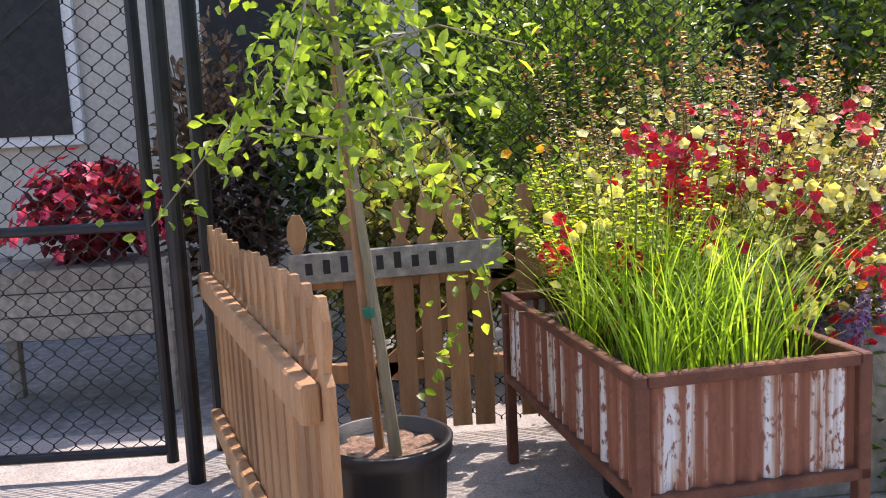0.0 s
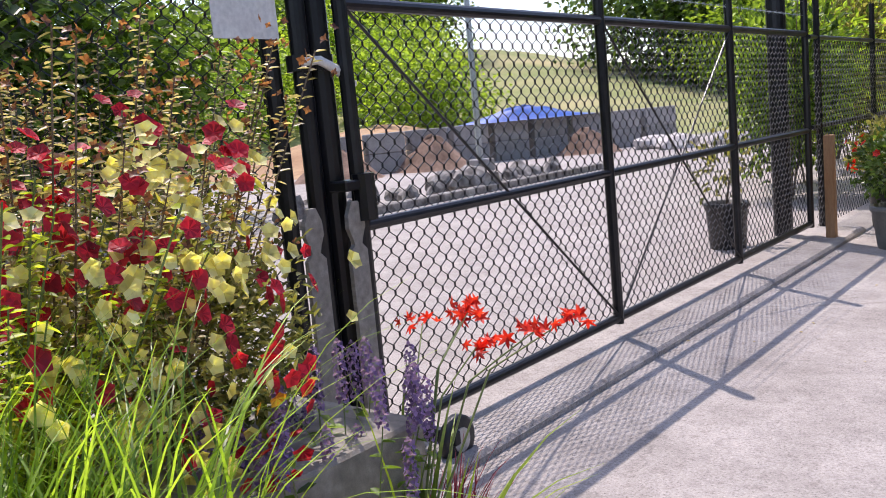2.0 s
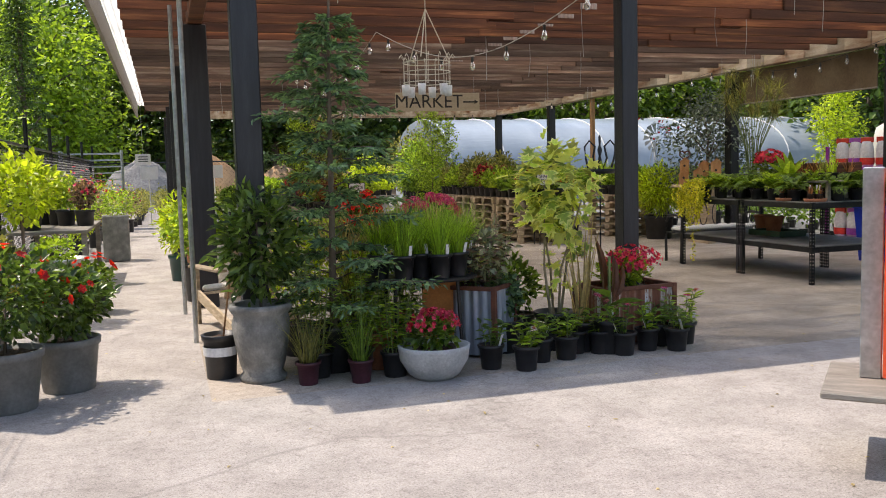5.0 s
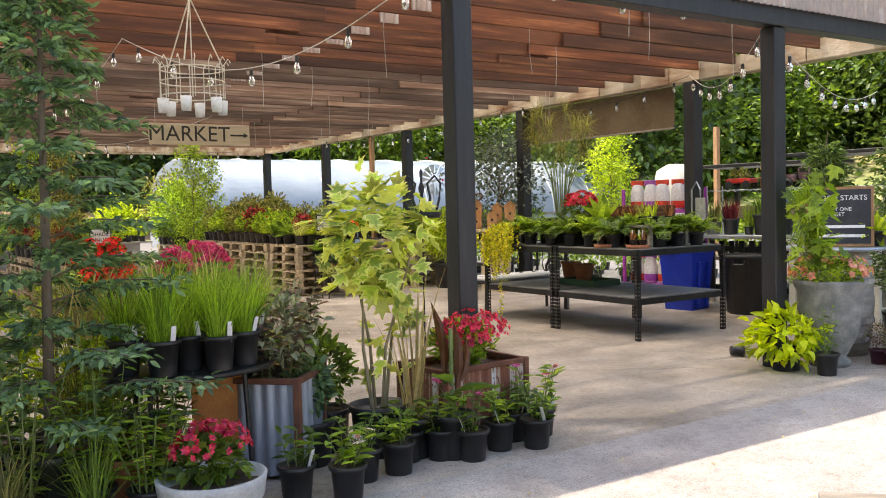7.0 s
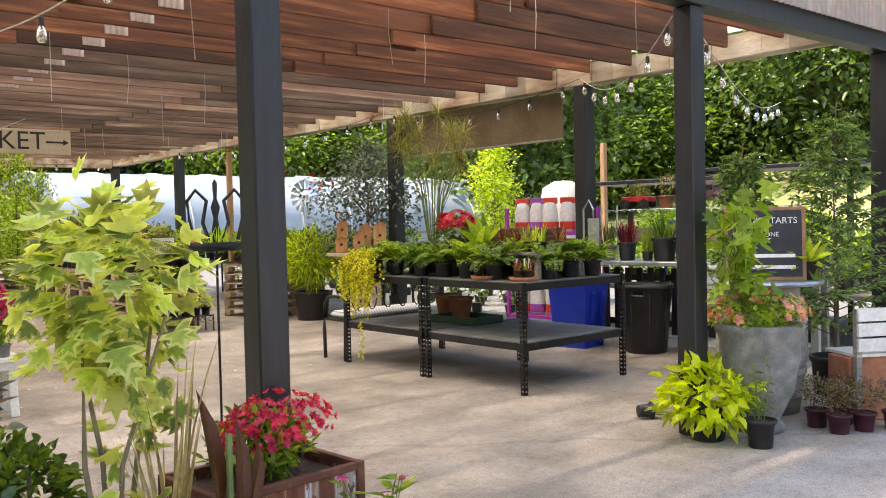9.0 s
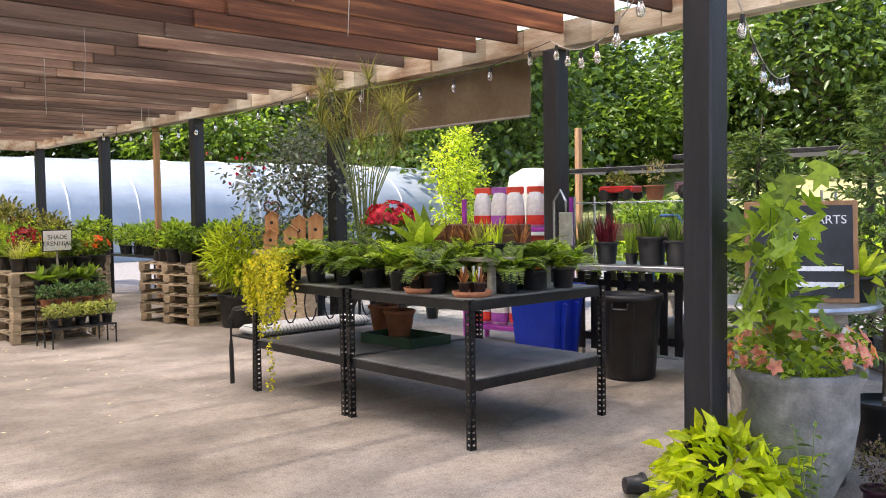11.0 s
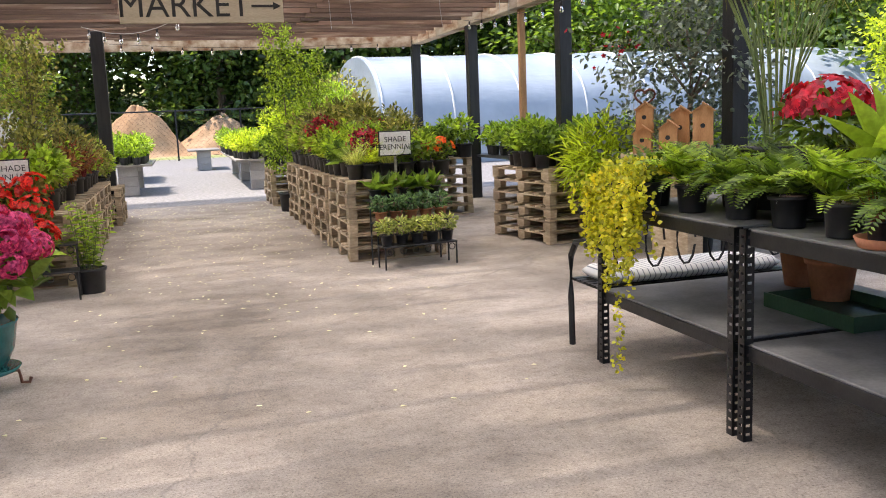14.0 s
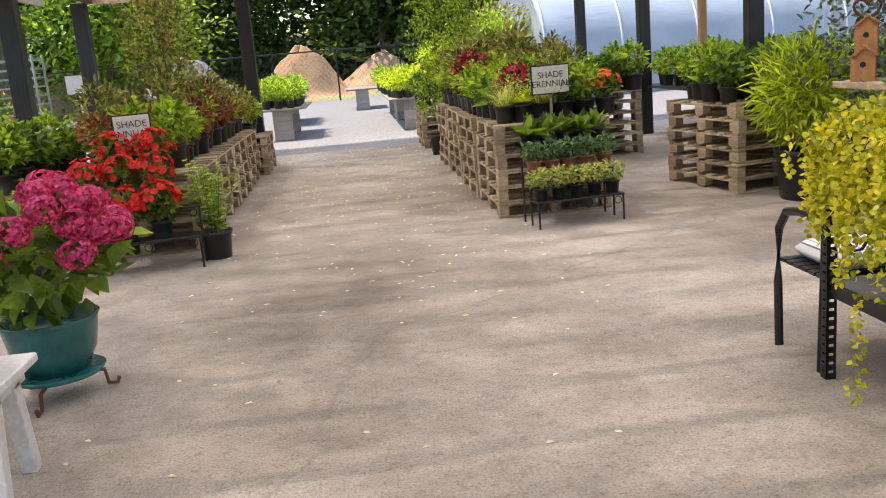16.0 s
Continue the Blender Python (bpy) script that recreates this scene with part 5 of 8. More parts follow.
ft = thing("variegated_shrub", "tall yellow-edged shrub with lobed leaves", "shrub", pose(2.55, 0.0, 0))
part("pot", pot_geo(0.16, 0.28, 0.85), M_POT, ft, "", True)
g = Geo()
for k in range(4):
    a = k * 1.6
    g.tube([(0.04 * math.cos(a), 0.04 * math.sin(a), 0.25), (0.09 * math.cos(a), 0.08 * math.sin(a), 0.6), (0.16 * math.cos(a * 1.3), 0.12 * math.sin(a), 1.1)], 0.012, 6, 0.006)
part("stem_growth", g, M_PALEBARK, ft)
n = 230
d = rand_dirs(n)
P = d * rng.uniform(0.4, 1.0, (n, 1)) * np.array([0.36, 0.33, 0.36]) + np.array([0, 0, 1.22])
n2 = 30
P = np.concatenate([P, np.stack([rng.normal(size=n2) * 0.09 + 0.08, rng.normal(size=n2) * 0.08 - 0.05, rng.uniform(0.45, 0.95, n2)], 1)])
d = np.concatenate([d, rand_dirs(n2)])
D = unit(d * np.array([1, 1, 0.4]) + rng.normal(size=d.shape) * 0.35 + np.array([0, 0, -0.25]))
N = unit(rng.normal(size=d.shape) * 0.35 + d * 0.5 + np.array([0, 0, 0.9]))
edge, mid = edged_leaves(P, D, N, 0.122 * rng.uniform(0.6, 1.15, n + n2), 0.13 * rng.uniform(0.75, 1.1, n + n2))
part("margin_foliage", fast_mesh("margin_foliage", edge, L_FAT), L_FAT, ft, "cream-yellow leaf margins")
part("centre_foliage", fast_mesh("centre_foliage", mid, L_FATMID), L_FATMID, ft, "mid-green leaf centres")
L_CANNA = leafy("leaf_dark_bronze", (0.05, 0.02, 0.015), (0.15, 0.05, 0.025), 0.35, 0.3)
cn = thing("canna_plant", "dark bronze canna with broad upright leaves", "potted plant", pose(2.84, -0.30, 0))
part("pot", pot_geo(0.12, 0.24, 0.85), M_POT, cn, "", True)
for q, (dx, dy, z0, L, lean) in enumerate(((0.02, 0.0, 0.34, 0.40, 0.10), (-0.03, 0.02, 0.40, 0.46, -0.08), (0.05, 0.03, 0.36, 0.30, 0.35))):
    part("leaf", fast_mesh("leaf", leaves(np.array([[dx, dy, z0]]), np.array([[lean, 0.05, 1.0]]), np.array([[0.6, -0.8, 0.1]]), L, 0.075, 0.45, 0.06), L_CANNA), L_CANNA, cn)
part("green_leaf", fast_mesh("green_leaf", leaves(np.array([[0, 0, 0.4], [0, 0, 0.35], [0, 0, 0.3]]), np.array([[-0.8, -0.5, 0.5], [0.7, -0.7, 0.3], [-0.3, -1, 0.4]]), np.array([[0, 0, 1.0]] * 3), 0.26, 0.1, 0.2), L_MID), L_MID, cn, "broad green young leaf")
part("stem", Geo().rod((0, 0, 0.2), (0, 0, 0.7), 0.012), M_STEM, cn)
tf = thing("spiky_plant", "tan-stemmed strappy plant in a nursery pot", "potted plant", pose(2.68, -0.16, 0))
part("pot", pot_geo(0.11, 0.22, 0.85), M_POT, tf, "", True)
part("grass_tuft", fast_mesh("grass_tuft", shift(clump(16, 0.85, 0.02, 0.05, 0.24, 0.3, 5), 0, 0, 0.2), L_TAN), L_TAN, tf)
for x, y, z, r in ((1.75, 0.35, 0.95, 0.15), (1.85, 0.2, 0.55, 0.16), (2.25, 0.5, 0.5, 0.2)):
    o = thing("topiary", "clipped round green topiary on a thin stem", "topiary", pose(x, y, 0), "topiary balls")
    part("pot", pot_geo(0.1, 0.2, 0.85), M_POT, o, "", True)
    part("stem", Geo().rod((0, 0, 0.18), (0, 0, z), 0.01), M_BARK, o)
    part("ball", fast_mesh("ball", shift(bush(r, r * 2, 700, 0.035, 0.02, 0.2, 0, 0.8), 0, 0, z - r), L_MID), L_MID, o)
for x, y, h, lf in ((2.1, 0.5, 0.55, L_VARIEG), (2.35, 0.25, 0.5, L_MID), (2.15, 0.05, 0.4, L_BLUE), (1.2, 0.4, 0.7, L_FRESH), (1.0, 0.6, 0.8, L_LIME), (1.5, 0.6, 0.9, L_MID), (1.95, 0.85, 0.6, L_PURPLE), (0.7, 0.6, 0.9, L_LIME), (1.3, 0.9, 0.7, L_OLIVE)):
    potted("potted_shrub", "bushy potted shrub in a black nursery pot", "potted plant", pose(x, y, 0), (0.13, 0.24, M_POT, 0.85), [("foliage", bush(h * 0.36, h, 420, 0.06, 0.034, 0.3), lf), ("stem", Geo().rod((0, 0, -0.02), (0, 0, h * 0.7), 0.008), M_BARK)], "shrubs at the display")
o = potted("potted_grass", "pale seed-headed grass in a black pot", "potted grass", pose(1.05, 0.25, 0), (0.14, 0.26, M_POT, 0.85), [("grass_tuft", clump(220, 0.75, 0.005, 0.08, 0.3, 0.7), L_OLIVE), ("seed_heads", shift(clump(120, 0.4, 0.01, 0.2, 0.5, 0.7), 0, 0, 0.55), L_TAN)])

for x, y, h in ((0.98, 0.12, 0.3), (1.16, -0.12, 0.26), (1.32, 0.18, 0.34)):
    potted("terracotta_pot", "plain orange terracotta pot under the metal table", "pot", pose(x, y, 0), (0.11, h, M_TERRA, 0.72), [], "terracotta pots under the table")
# row of small pots along the front
for k, (x, y, h, fl_) in enumerate(((1.86, -0.44, 0.24, None), (2.06, -0.58, 0.26, F_LILAC), (2.25, -0.38, 0.3, None), (2.45, -0.38, 0.28, None), (2.6, -0.22, 0.26, None), (2.76, -0.30, 0.28, None), (2.89, -0.42, 0.42, F_MAG), (3.12, -0.35, 0.28, None), (3.31, -0.44, 0.3, None), (3.5, -0.25, 0.46, F_MAG), (3.3, -0.24, 0.26, None))):
    h *= 0.72
    vf, sg, tp = leafy_stems(7, h, 7, 0.085, 0.034, 0.45, 0.04, up=0.3)
    pl = [("foliage", vf, (L_MID, L_FRESH)[k % 2]), ("stem_growth", sg, M_STEM)]
    if fl_:
        pl.append(("blossom", blossoms(tp[:3] + np.array([0, 0, 0.01]), rand_dirs(3, 2.5), 0.034, 12, 0.05, 0.3), fl_))
        pl.append(("cone", Geo().lathe([(0.001, 0.0), (0.014, 0.004), (0.011, 0.016), (0.001, 0.022)], 10, Matrix.Translation(Vector(tp[0]))), M_TERRA))
    o = potted("potted_coneflower" if fl_ else "potted_perennial", "coneflower with pink daisy blooms in a black pot" if fl_ else "young leafy perennial in a black nursery pot", "potted plant", pose(x, y, 0, 0, 0, 40 * k), (0.083, 0.165, M_POT, 0.82), pl, "small pots along the front")
    if k % 2 == 0 or k > 6:
        tag_part(o, 0.045, -0.05, 0.17)

# chandelier
ch = thing("wire_chandelier", "cream wrought-wire basket chandelier hanging on chains", "chandelier", pose(1.98, 1.3, 2.1))
M_CREAM = surface("cream_wire", (0.58, 0.54, 0.44), (0.72, 0.68, 0.58), 9, 0.5)
for z, r in ((0.0, 0.2), (0.09, 0.2), (0.17, 0.2)):
    part("hoop", Geo().tube([(r * math.cos(i * 0.2618), r * math.sin(i * 0.2618), z) for i in range(25)], 0.004, 5), M_CREAM, ch)
for k in range(14):
    a = k * 6.2832 / 14
    part("upright", Geo().tube([(0.2 * math.cos(a), 0.2 * math.sin(a), -0.02), (0.2 * math.cos(a), 0.2 * math.sin(a), 0.2), (0.225 * math.cos(a), 0.225 * math.sin(a), 0.235), (0.24 * math.cos(a), 0.24 * math.sin(a), 0.21)], 0.0035, 5), M_CREAM, ch)
for k in range(3):
    a = k * 2.094
    part("chain", Geo().tube([(0.2 * math.cos(a), 0.2 * math.sin(a), 0.2), (0, 0, 0.62)], 0.005, 5), M_CREAM, ch)
part("chain", Geo().rod((0, 0, 0.0), (0, 0, 1.12), 0.004), M_CREAM, ch)
for k in range(6):
    a = k * 1.047
    part("candle_cup", Geo().lathe([(0.001, -0.11), (0.03, -0.11), (0.036, -0.02), (0.03, -0.02), (0.026, -0.1)], 12, pose(0.19 * math.cos(a), 0.19 * math.sin(a), 0.0)), M_TAG, ch, "frosted glass cup", True)

# market sign
M_SIGNWOOD = surface("cream_sign_board", (0.46, 0.39, 0.28), (0.60, 0.53, 0.40), 3, 0.8, fine=40, bump=0.25, stretch=(0.6, 4, 4))
ms = thing("market_sign", "cream painted plank sign reading MARKET with an arrow", "sign", pose(4.62, 9.4, 2.59))
part("board", Geo().box(-0.8, 0.8, 0, 0.03, -0.165, 0.165, None, 0.005), M_SIGNWOOD, ms)
lettering("MARKET", 0.34, M_BLACK, ms, pose(-0.17, -0.002, 0))
part("arrow", Geo().box(0.48, 0.72, -0.004, -0.001, -0.012, 0.012).add([(0.78, -0.003, 0.0), (0.70, -0.003, 0.04), (0.70, -0.003, -0.04)], [(0, 1, 2)]), M_BLACK, ms)
for x in (-0.7, 0.7):
    part("wire", Geo().rod((x, 0.015, 0.16), (x, 0.015, 0.63), 0.002, None, 4), M_GALV, ms)

# little corrugated patches fixed between the joists
pch = corr_panel(0.2, 0.0, 0.11, M_GALV, 0.05, 0.006).mesh("patch", M_CORR)
for k in range(12):
    o = new("corrugated_patch", pch)
    o.matrix_basis = pose(4.15, 1.607 + 0.56 * k, 3.04)
    tagged(o, "small pale corrugated sheet fixed between ceiling joists", "metal patch", "patches between joists")

# string lights
M_CABLE = surface("white_cord", (0.5, 0.48, 0.45), (0.62, 0.6, 0.56), 9, 0.6)
M_GLASS, nt, bs = nodes_of("bulb_glass")
bs.inputs["Base Color"].default_value = (0.9, 0.9, 0.88, 1)
bs.inputs["Roughness"].default_value = 0.06
bs.inputs["Transmission Weight"].default_value = 0.85


def festoon(a, b, sag, n):
    root = thing("string_lights", "string of clear bulbs hanging below the roof", "string lights")
    a, b = Vector(a), Vector(b)
    pts = [a.lerp(b, i / 24) - Vector((0, 0, sag * math.sin(math.pi * i / 24))) for i in range(25)]
    part("cord", Geo().tube(pts, 0.004, 5), M_CABLE if sag > 0.2 else M_BLACK, root)
    for k in range(n):
        i = (k + 0.5) / n
        p = a.lerp(b, i) - Vector((0, 0, sag * math.sin(math.pi * i)))
        s = part("socket", Geo().lathe([(0.001, -0.01), (0.014, -0.015), (0.016, -0.06), (0.001, -0.06)], 8, Matrix.Translation(p)), M_BLACK, root)
        part("bulb", Geo().lathe([(0.012, -0.06), (0.026, -0.095), (0.028, -0.115), (0.018, -0.14), (0.001, -0.145)], 10, Matrix.Translation(p)), M_GLASS, root, "clear glass bulb", True)
    return root


for a, b, sag, n in (((3.2, 0.3, 2.85), (2.2, 4.0, 2.95), 0.45, 7), ((2.2, 4.0, 2.95), (1.8, 8.0, 2.95), 0.4, 8), ((3.15, 0.25, 2.95), (6.3, 0.28, 2.95), 0.12, 5), ((6.35, 0.3, 2.75), (9.0, 3.4, 2.95), 0.3, 7), ((9.0, 3.4, 2.95), (8.95, 7.0, 2.95), 0.2, 7), ((8.95, 7, 2.95), (8.95, 14.2, 2.95), 0.2, 12), ((6.4, 0.2, 2.6), (11.5, 2.4, 2.75), 0.25, 8), ((0.4, 17.6, 3.22), (9.1, 17.85, 2.95), 0.2, 16), ((3.0, 14.6, 2.95), (5.0, 10.0, 2.95), 0.3, 8)):
    festoon(a, b, sag, n)
rw = random.Random(3)
for k in range(26):
    x, y = rw.uniform(0.6, 8.8), rw.uniform(0.6, 12)
    w = Geo().tube([(x, y, 3.22), (x + rw.uniform(-0.02, 0.02), y, 2.85), (x + rw.uniform(-0.03, 0.03), y + 0.01, 2.7 - rw.uniform(0, 0.25))], 0.003, 4)
    tagged(part("hanging_wire", w, M_GALV, None), "thin pale wire hook hanging from a joist", "wire hook", "wire hooks under the roof")

# ---- aisle by the fence ----
def rosebush(name, label, x, y, pot, r, h, leaf, fmat, nf, fs=0.04):
    P, N = dome_points(nf, r, h * 0.55, h * 0.42)
    return potted(name, label, "potted plant", pose(x, y, 0), pot, [("foliage", bush(r, h, 1100, 0.06, 0.04, 0.2), leaf), ("stem", Geo().tube([(0, 0, 0), (0.02, 0, h * 0.3), (0.0, 0.02, h * 0.6)], 0.012, 6, 0.005), M_BARK), ("blossom", blossoms(P, N, fs, 6, 0.5, 0.9), fmat)])


rosebush("potted_rose", "red-flowered rose bush in a grey planter pot", -1.16, -0.28, (0.21, 0.36, M_GREYPOT, 0.78), 0.42, 0.72, L_DARK, F_RED, 15, 0.042)
rosebush("potted_rose", "leafy rose bush with few red blooms in grey pot", -0.86, 0.12, (0.2, 0.34, M_GREYPOT, 0.8), 0.33, 0.55, L_DARK, F_RED, 5)
rosebush("potted_flower", "yellow-green flowering bush beside the fence", -1.5, 0.9, (0.16, 0.4, M_POT, 0.8), 0.38, 0.7, L_OLIVE, F_RED, 10)
simple("wooden_post", "weathered tan wooden post beside the fence", "post", Geo().box(-0.04, 0.04, -0.04, 0.04, 0, 0.95, None, 0.005), M_CEDAR, pose(-1.75, -0.05, 0))
tub = thing("galvanised_tub", "ribbed galvanised steel tub with red geraniums", "tub", pose(-1.3, 4.2, 0))
part("body", Geo().lathe([(0.001, 0.0), (0.27, 0.0)] + [(0.27 + 0.006 * (i % 2), 0.03 + 0.45 * i / 20) for i in range(21)] + [(0.29, 0.5), (0.29, 0.52), (0.265, 0.52), (0.26, 0.45), (0.001, 0.44)], 40), M_GALV, tub, "", True)
part("foliage", fast_mesh("foliage", shift(bush(0.3, 0.35, 300, 0.06, 0.05, 0.3), -0.05, 0, 0.42), L_FRESH), L_FRESH, tub)
gb = thing("geranium_pot", "low pot of scarlet geraniums", "potted plant", pose(-0.95, 3.55, 0))
part("pot", pot_geo(0.15, 0.22, 0.8), M_POT, gb, "", True)
part("foliage", fast_mesh("foliage", shift(bush(0.26, 0.35, 350, 0.06, 0.05, 0.3), 0, 0, 0.18), L_MID), L_MID, gb)
P, N = dome_points(18, 0.25, 0.25, 0.35)
part("blossom", fast_mesh("blossom", blossoms(P, N, 0.045, 7, 0.6), F_RED), F_RED, gb)
al = random.Random(8)
ft_ = thing("plant_table", "low grey table crowded with potted flowers", "table", pose(-1.55, 6.4, 0))
part("tabletop", Geo().box(-0.45, 0.45, -1.2, 1.2, 0.72, 0.76, None, 0.006), M_OLDWOOD, ft_)
for x in (-0.4, 0.4):
    for y in (-1.1, 1.1):
        part("leg", Geo().box(x - 0.03, x + 0.03, y - 0.03, y + 0.03, 0, 0.72), M_OLDWOOD, ft_)
for k in range(20):
    on = k < 8
    x = -1.55 + al.uniform(-0.35, 0.35) if on else -1.5 + al.uniform(-0.4, 0.45)
    y = 5.5 + k * 0.24 if on else 7.9 + (k - 8) * 0.95
    h = al.uniform(0.35, 0.7) if on else al.uniform(0.6, 1.3)
    lf = (L_LIME, L_FRESH, L_MID, L_PURPLE, L_FRESH)[k % 5]
    fm = (F_YEL, F_LILAC, F_CRIM, F_PINK)[k % 4]
    P, N = dome_points(22, h * 0.4, h * 0.5, h * 0.5)
    potted("potted_flower", "mixed flowering plant in a dark nursery pot", "potted plant", pose(x, y, 0.76 if on else 0), (0.12, 0.2 if on else 0.32, M_POT, 0.82), [("foliage", bush(h * 0.42, h, 420, 0.055, 0.035, 0.3), lf), ("blossom", blossoms(P, N, 0.03, 5), fm)], "flowers along the fence")
lt = thing("lime_shrub", "tall lime-leaved shrub in a pot by the fence", "shrub", pose(-1.5, 3.1, 0))
part("pot", pot_geo(0.18, 0.4, 0.85), M_POT, lt, "", True)
part("stem", Geo().rod((0, 0, 0.3), (0, 0, 1.2), 0.015), M_BARK, lt)
part("foliage", fast_mesh("foliage", shift(bush(0.4, 0.85, 500, 0.09, 0.06, 0.2), 0, 0, 0.85), L_LIME), L_LIME, lt)
wt_ = thing("concrete_planter", "tall square weathered planter with flowers", "planter", pose(-1.0, 9.4, 0))
part("body", Geo().box(-0.2, 0.2, -0.2, 0.2, 0, 0.75, None, 0.015), M_STONEPOT, wt_)
part("foliage", fast_mesh("foliage", shift(bush(0.28, 0.5, 320, 0.06, 0.03, 0.4), 0, 0, 0.7), L_FRESH), L_FRESH, wt_)
rk = thing("rolling_rack", "tall grey steel plant rack on wheels", "rack", pose(-2.0, 19, 0))
for x in (-0.75, 0.75):
    for y in (-0.3, 0.3):
        part("upright", Geo().rod((x, y, 0.1), (x, y, 2.1), 0.025), M_GALV, rk)
for k in range(11):
    part("shelf", Geo().box(-0.75, 0.75, -0.3, 0.3, 0.3 + k * 0.17, 0.33 + k * 0.17), M_GALV, rk)
# pots on the shelter side of the aisle
potted("potted_palm", "bright yellow-green feathery plant in dark green glazed pot", "potted plant", pose(-0.05, 6.0, 0), (0.15, 0.34, M_DARKTEAL, 0.8), [("foliage", bush(0.36, 0.9, 700, 0.1, 0.025, 0.4), L_LIME)])
potted("potted_palm", "arching fresh green fern in tall brown pot", "potted plant", pose(0.15, 4.95, 0), (0.15, 0.5, M_TERRA, 0.75), [("foliage", fern(22, 0.62, 0.1), L_FRESH)])
potted("potted_flower", "orange-flowered plant in a small pot", "potted plant", pose(-0.02, 7.0, 0), (0.12, 0.3, M_POT, 0.8), [("foliage", bush(0.25, 0.6, 320, 0.08, 0.035, 0.4), L_LIME), ("blossom", blossoms(*dome_points(14, 0.24, 0.3, 0.25), 0.045, 6), F_ORANGE)])
potted("potted_shrub", "yellow-green shrub beside the roof posts", "potted plant", pose(0.1, 3.95, 0), (0.16, 0.4, M_POT, 0.82), [("foliage", bush(0.36, 1.0, 460, 0.09, 0.06, 0.3), L_FRESH)])
ac = thing("adirondack_chair", "slanted tan wooden garden chair with a striped cushion", "chair", pose(0.42, 2.2, 0, 0, 0, 200))
part("seat", Geo().box(-0.28, 0.28, -0.3, 0.22, 0.30, 0.325, pose(0, 0, 0, 8)), M_PALLET, ac)
for k in range(5):
    part("back_slat", Geo().box(-0.26 + k * 0.107, -0.17 + k * 0.107, -0.012, 0.012, 0.0, 0.78 - 0.04 * abs(k - 2), pose(0, 0.2, 0.28, -28)), M_PALLET, ac)
for x in (-0.31, 0.31):
    part("arm", Geo().box(x - 0.05, x + 0.05, -0.35, 0.3, 0.52, 0.545, None, 0.005), M_PALLET, ac)
    part("leg", Geo().box(x - 0.015, x + 0.015, -0.32, -0.24, 0, 0.52), M_PALLET, ac)
    part("rear_leg", Geo().box(x - 0.012, x + 0.012, -0.35, 0.62, -0.05, 0.04, pose(0, 0, 0.2, -18)), M_PALLET, ac)
part("cushion", Geo().box(-0.25, 0.25, -0.28, 0.15, 0.33, 0.39, pose(0, 0, 0, 8), 0.02), M_WHITE, ac)
vs = thing("hanging_sign", "small white notice hanging at the aisle end", "sign", pose(-0.62, 14.34, 1.75))
part("panel", Geo().box(-0.16, 0.16, 0, 0.006, -0.12, 0.12), M_WHITE, vs)
part("wire", Geo().rod((0, 0.003, 0.12), (0.0, 0.003, 1.5), 0.003, None, 4), M_GALV, vs)
for k in range(3):
    part("text_bar", Geo().box(-0.1, 0.1, -0.003, -0.001, 0.05 - 0.05 * k, 0.07 - 0.05 * k), M_BLACK, vs)
mound("gravel_heap", "pale gravel heap at the end of the aisle", -1.2, 33.5, 3.0, 1.8, 2.0, M_GRAVEL, "gravel", 4)
for k, y in enumerate((1.4, 3.0)):
    o = part("drain_pipe", Geo().rod((-0.02 - 0.05 * k, y, 0.0), (-0.02 - 0.05 * k, y, 3.0), 0.02), M_GALV, None)
    tagged(o, "thin grey pipe standing along the eave", "pipe", "pipes along the eave")

# red trolley parked in the yard
rd = thing("red_trolley", "red utility trolley with grey upright and wooden deck", "trolley", pose(2.82, -2.85, 0, 0, 0, -45))
M_REDP = surface("red_orange_plastic", (0.62, 0.06, 0.02), (0.75, 0.10, 0.03), 4, 0.35, fine=40, bump=0.05)
part("deck", Geo().box(-0.22, 1.1, -0.35, 0.3, 0.34, 0.37, None, 0.006), M_OLDWOOD, rd, "worn plywood deck")
part("upright", Geo().box(-0.08, 0.01, -0.02, 0.02, 0.37, 1.32, None, 0.005), M_GALV, rd)
part("body", Geo().box(0.015, 0.75, -0.2, 0.25, 0.372, 1.30, None, 0.04), M_REDP, rd)
part("bag", Geo().lathe([(0.001, 1.3), (0.15, 1.35), (0.24, 1.6), (0.26, 1.85), (0.2, 1.92), (0.001, 1.93)], 20, pose(0.32, 0, 0)), surface("dark_red_cloth", (0.22, 0.02, 0.02), (0.34, 0.04, 0.03), 6, 0.8), rd, "dark red cloth bag", True)
for x in (0.24, 0.9):
    for y in (-0.28, 0.25):
        w = part("wheel", Geo().lathe([(0.02, -0.03), (0.14, -0.03), (0.16, -0.02), (0.16, 0.02), (0.14, 0.03), (0.02, 0.03)], 20, pose(x, y, 0.16, 90)), M_POT, rd, "", True)
        part("axle", Geo().rod((x, y, 0.16), (x, y, 0.335), 0.014), M_GALV, w)

# ---- covered sales floor ----
def slotted_leg(x, y, h, parent):
    """An angle-iron leg with keyhole slots, as bars between the slots."""
    g = Geo()
    for sx, sy in ((1, 0), (0, 1)):
        for off in (0.0, 0.032):
            a0, b0 = x + sx * off, y + sy * off
            g.box(a0, a0 + (0.011 if sx else 0.003), b0, b0 + (0.011 if sy else 0.003), 0, h)
        k = 0
        while k * 0.038 < h - 0.02:
            z = k * 0.038
            g.box(x + 0.008 * sx, x + (0.032 if sx else 0.003), y + 0.008 * sy, y + (0.032 if sy else 0.003), z, z + 0.026)
            k += 1
    return part("leg", g, M_BLACKSTEEL, parent)


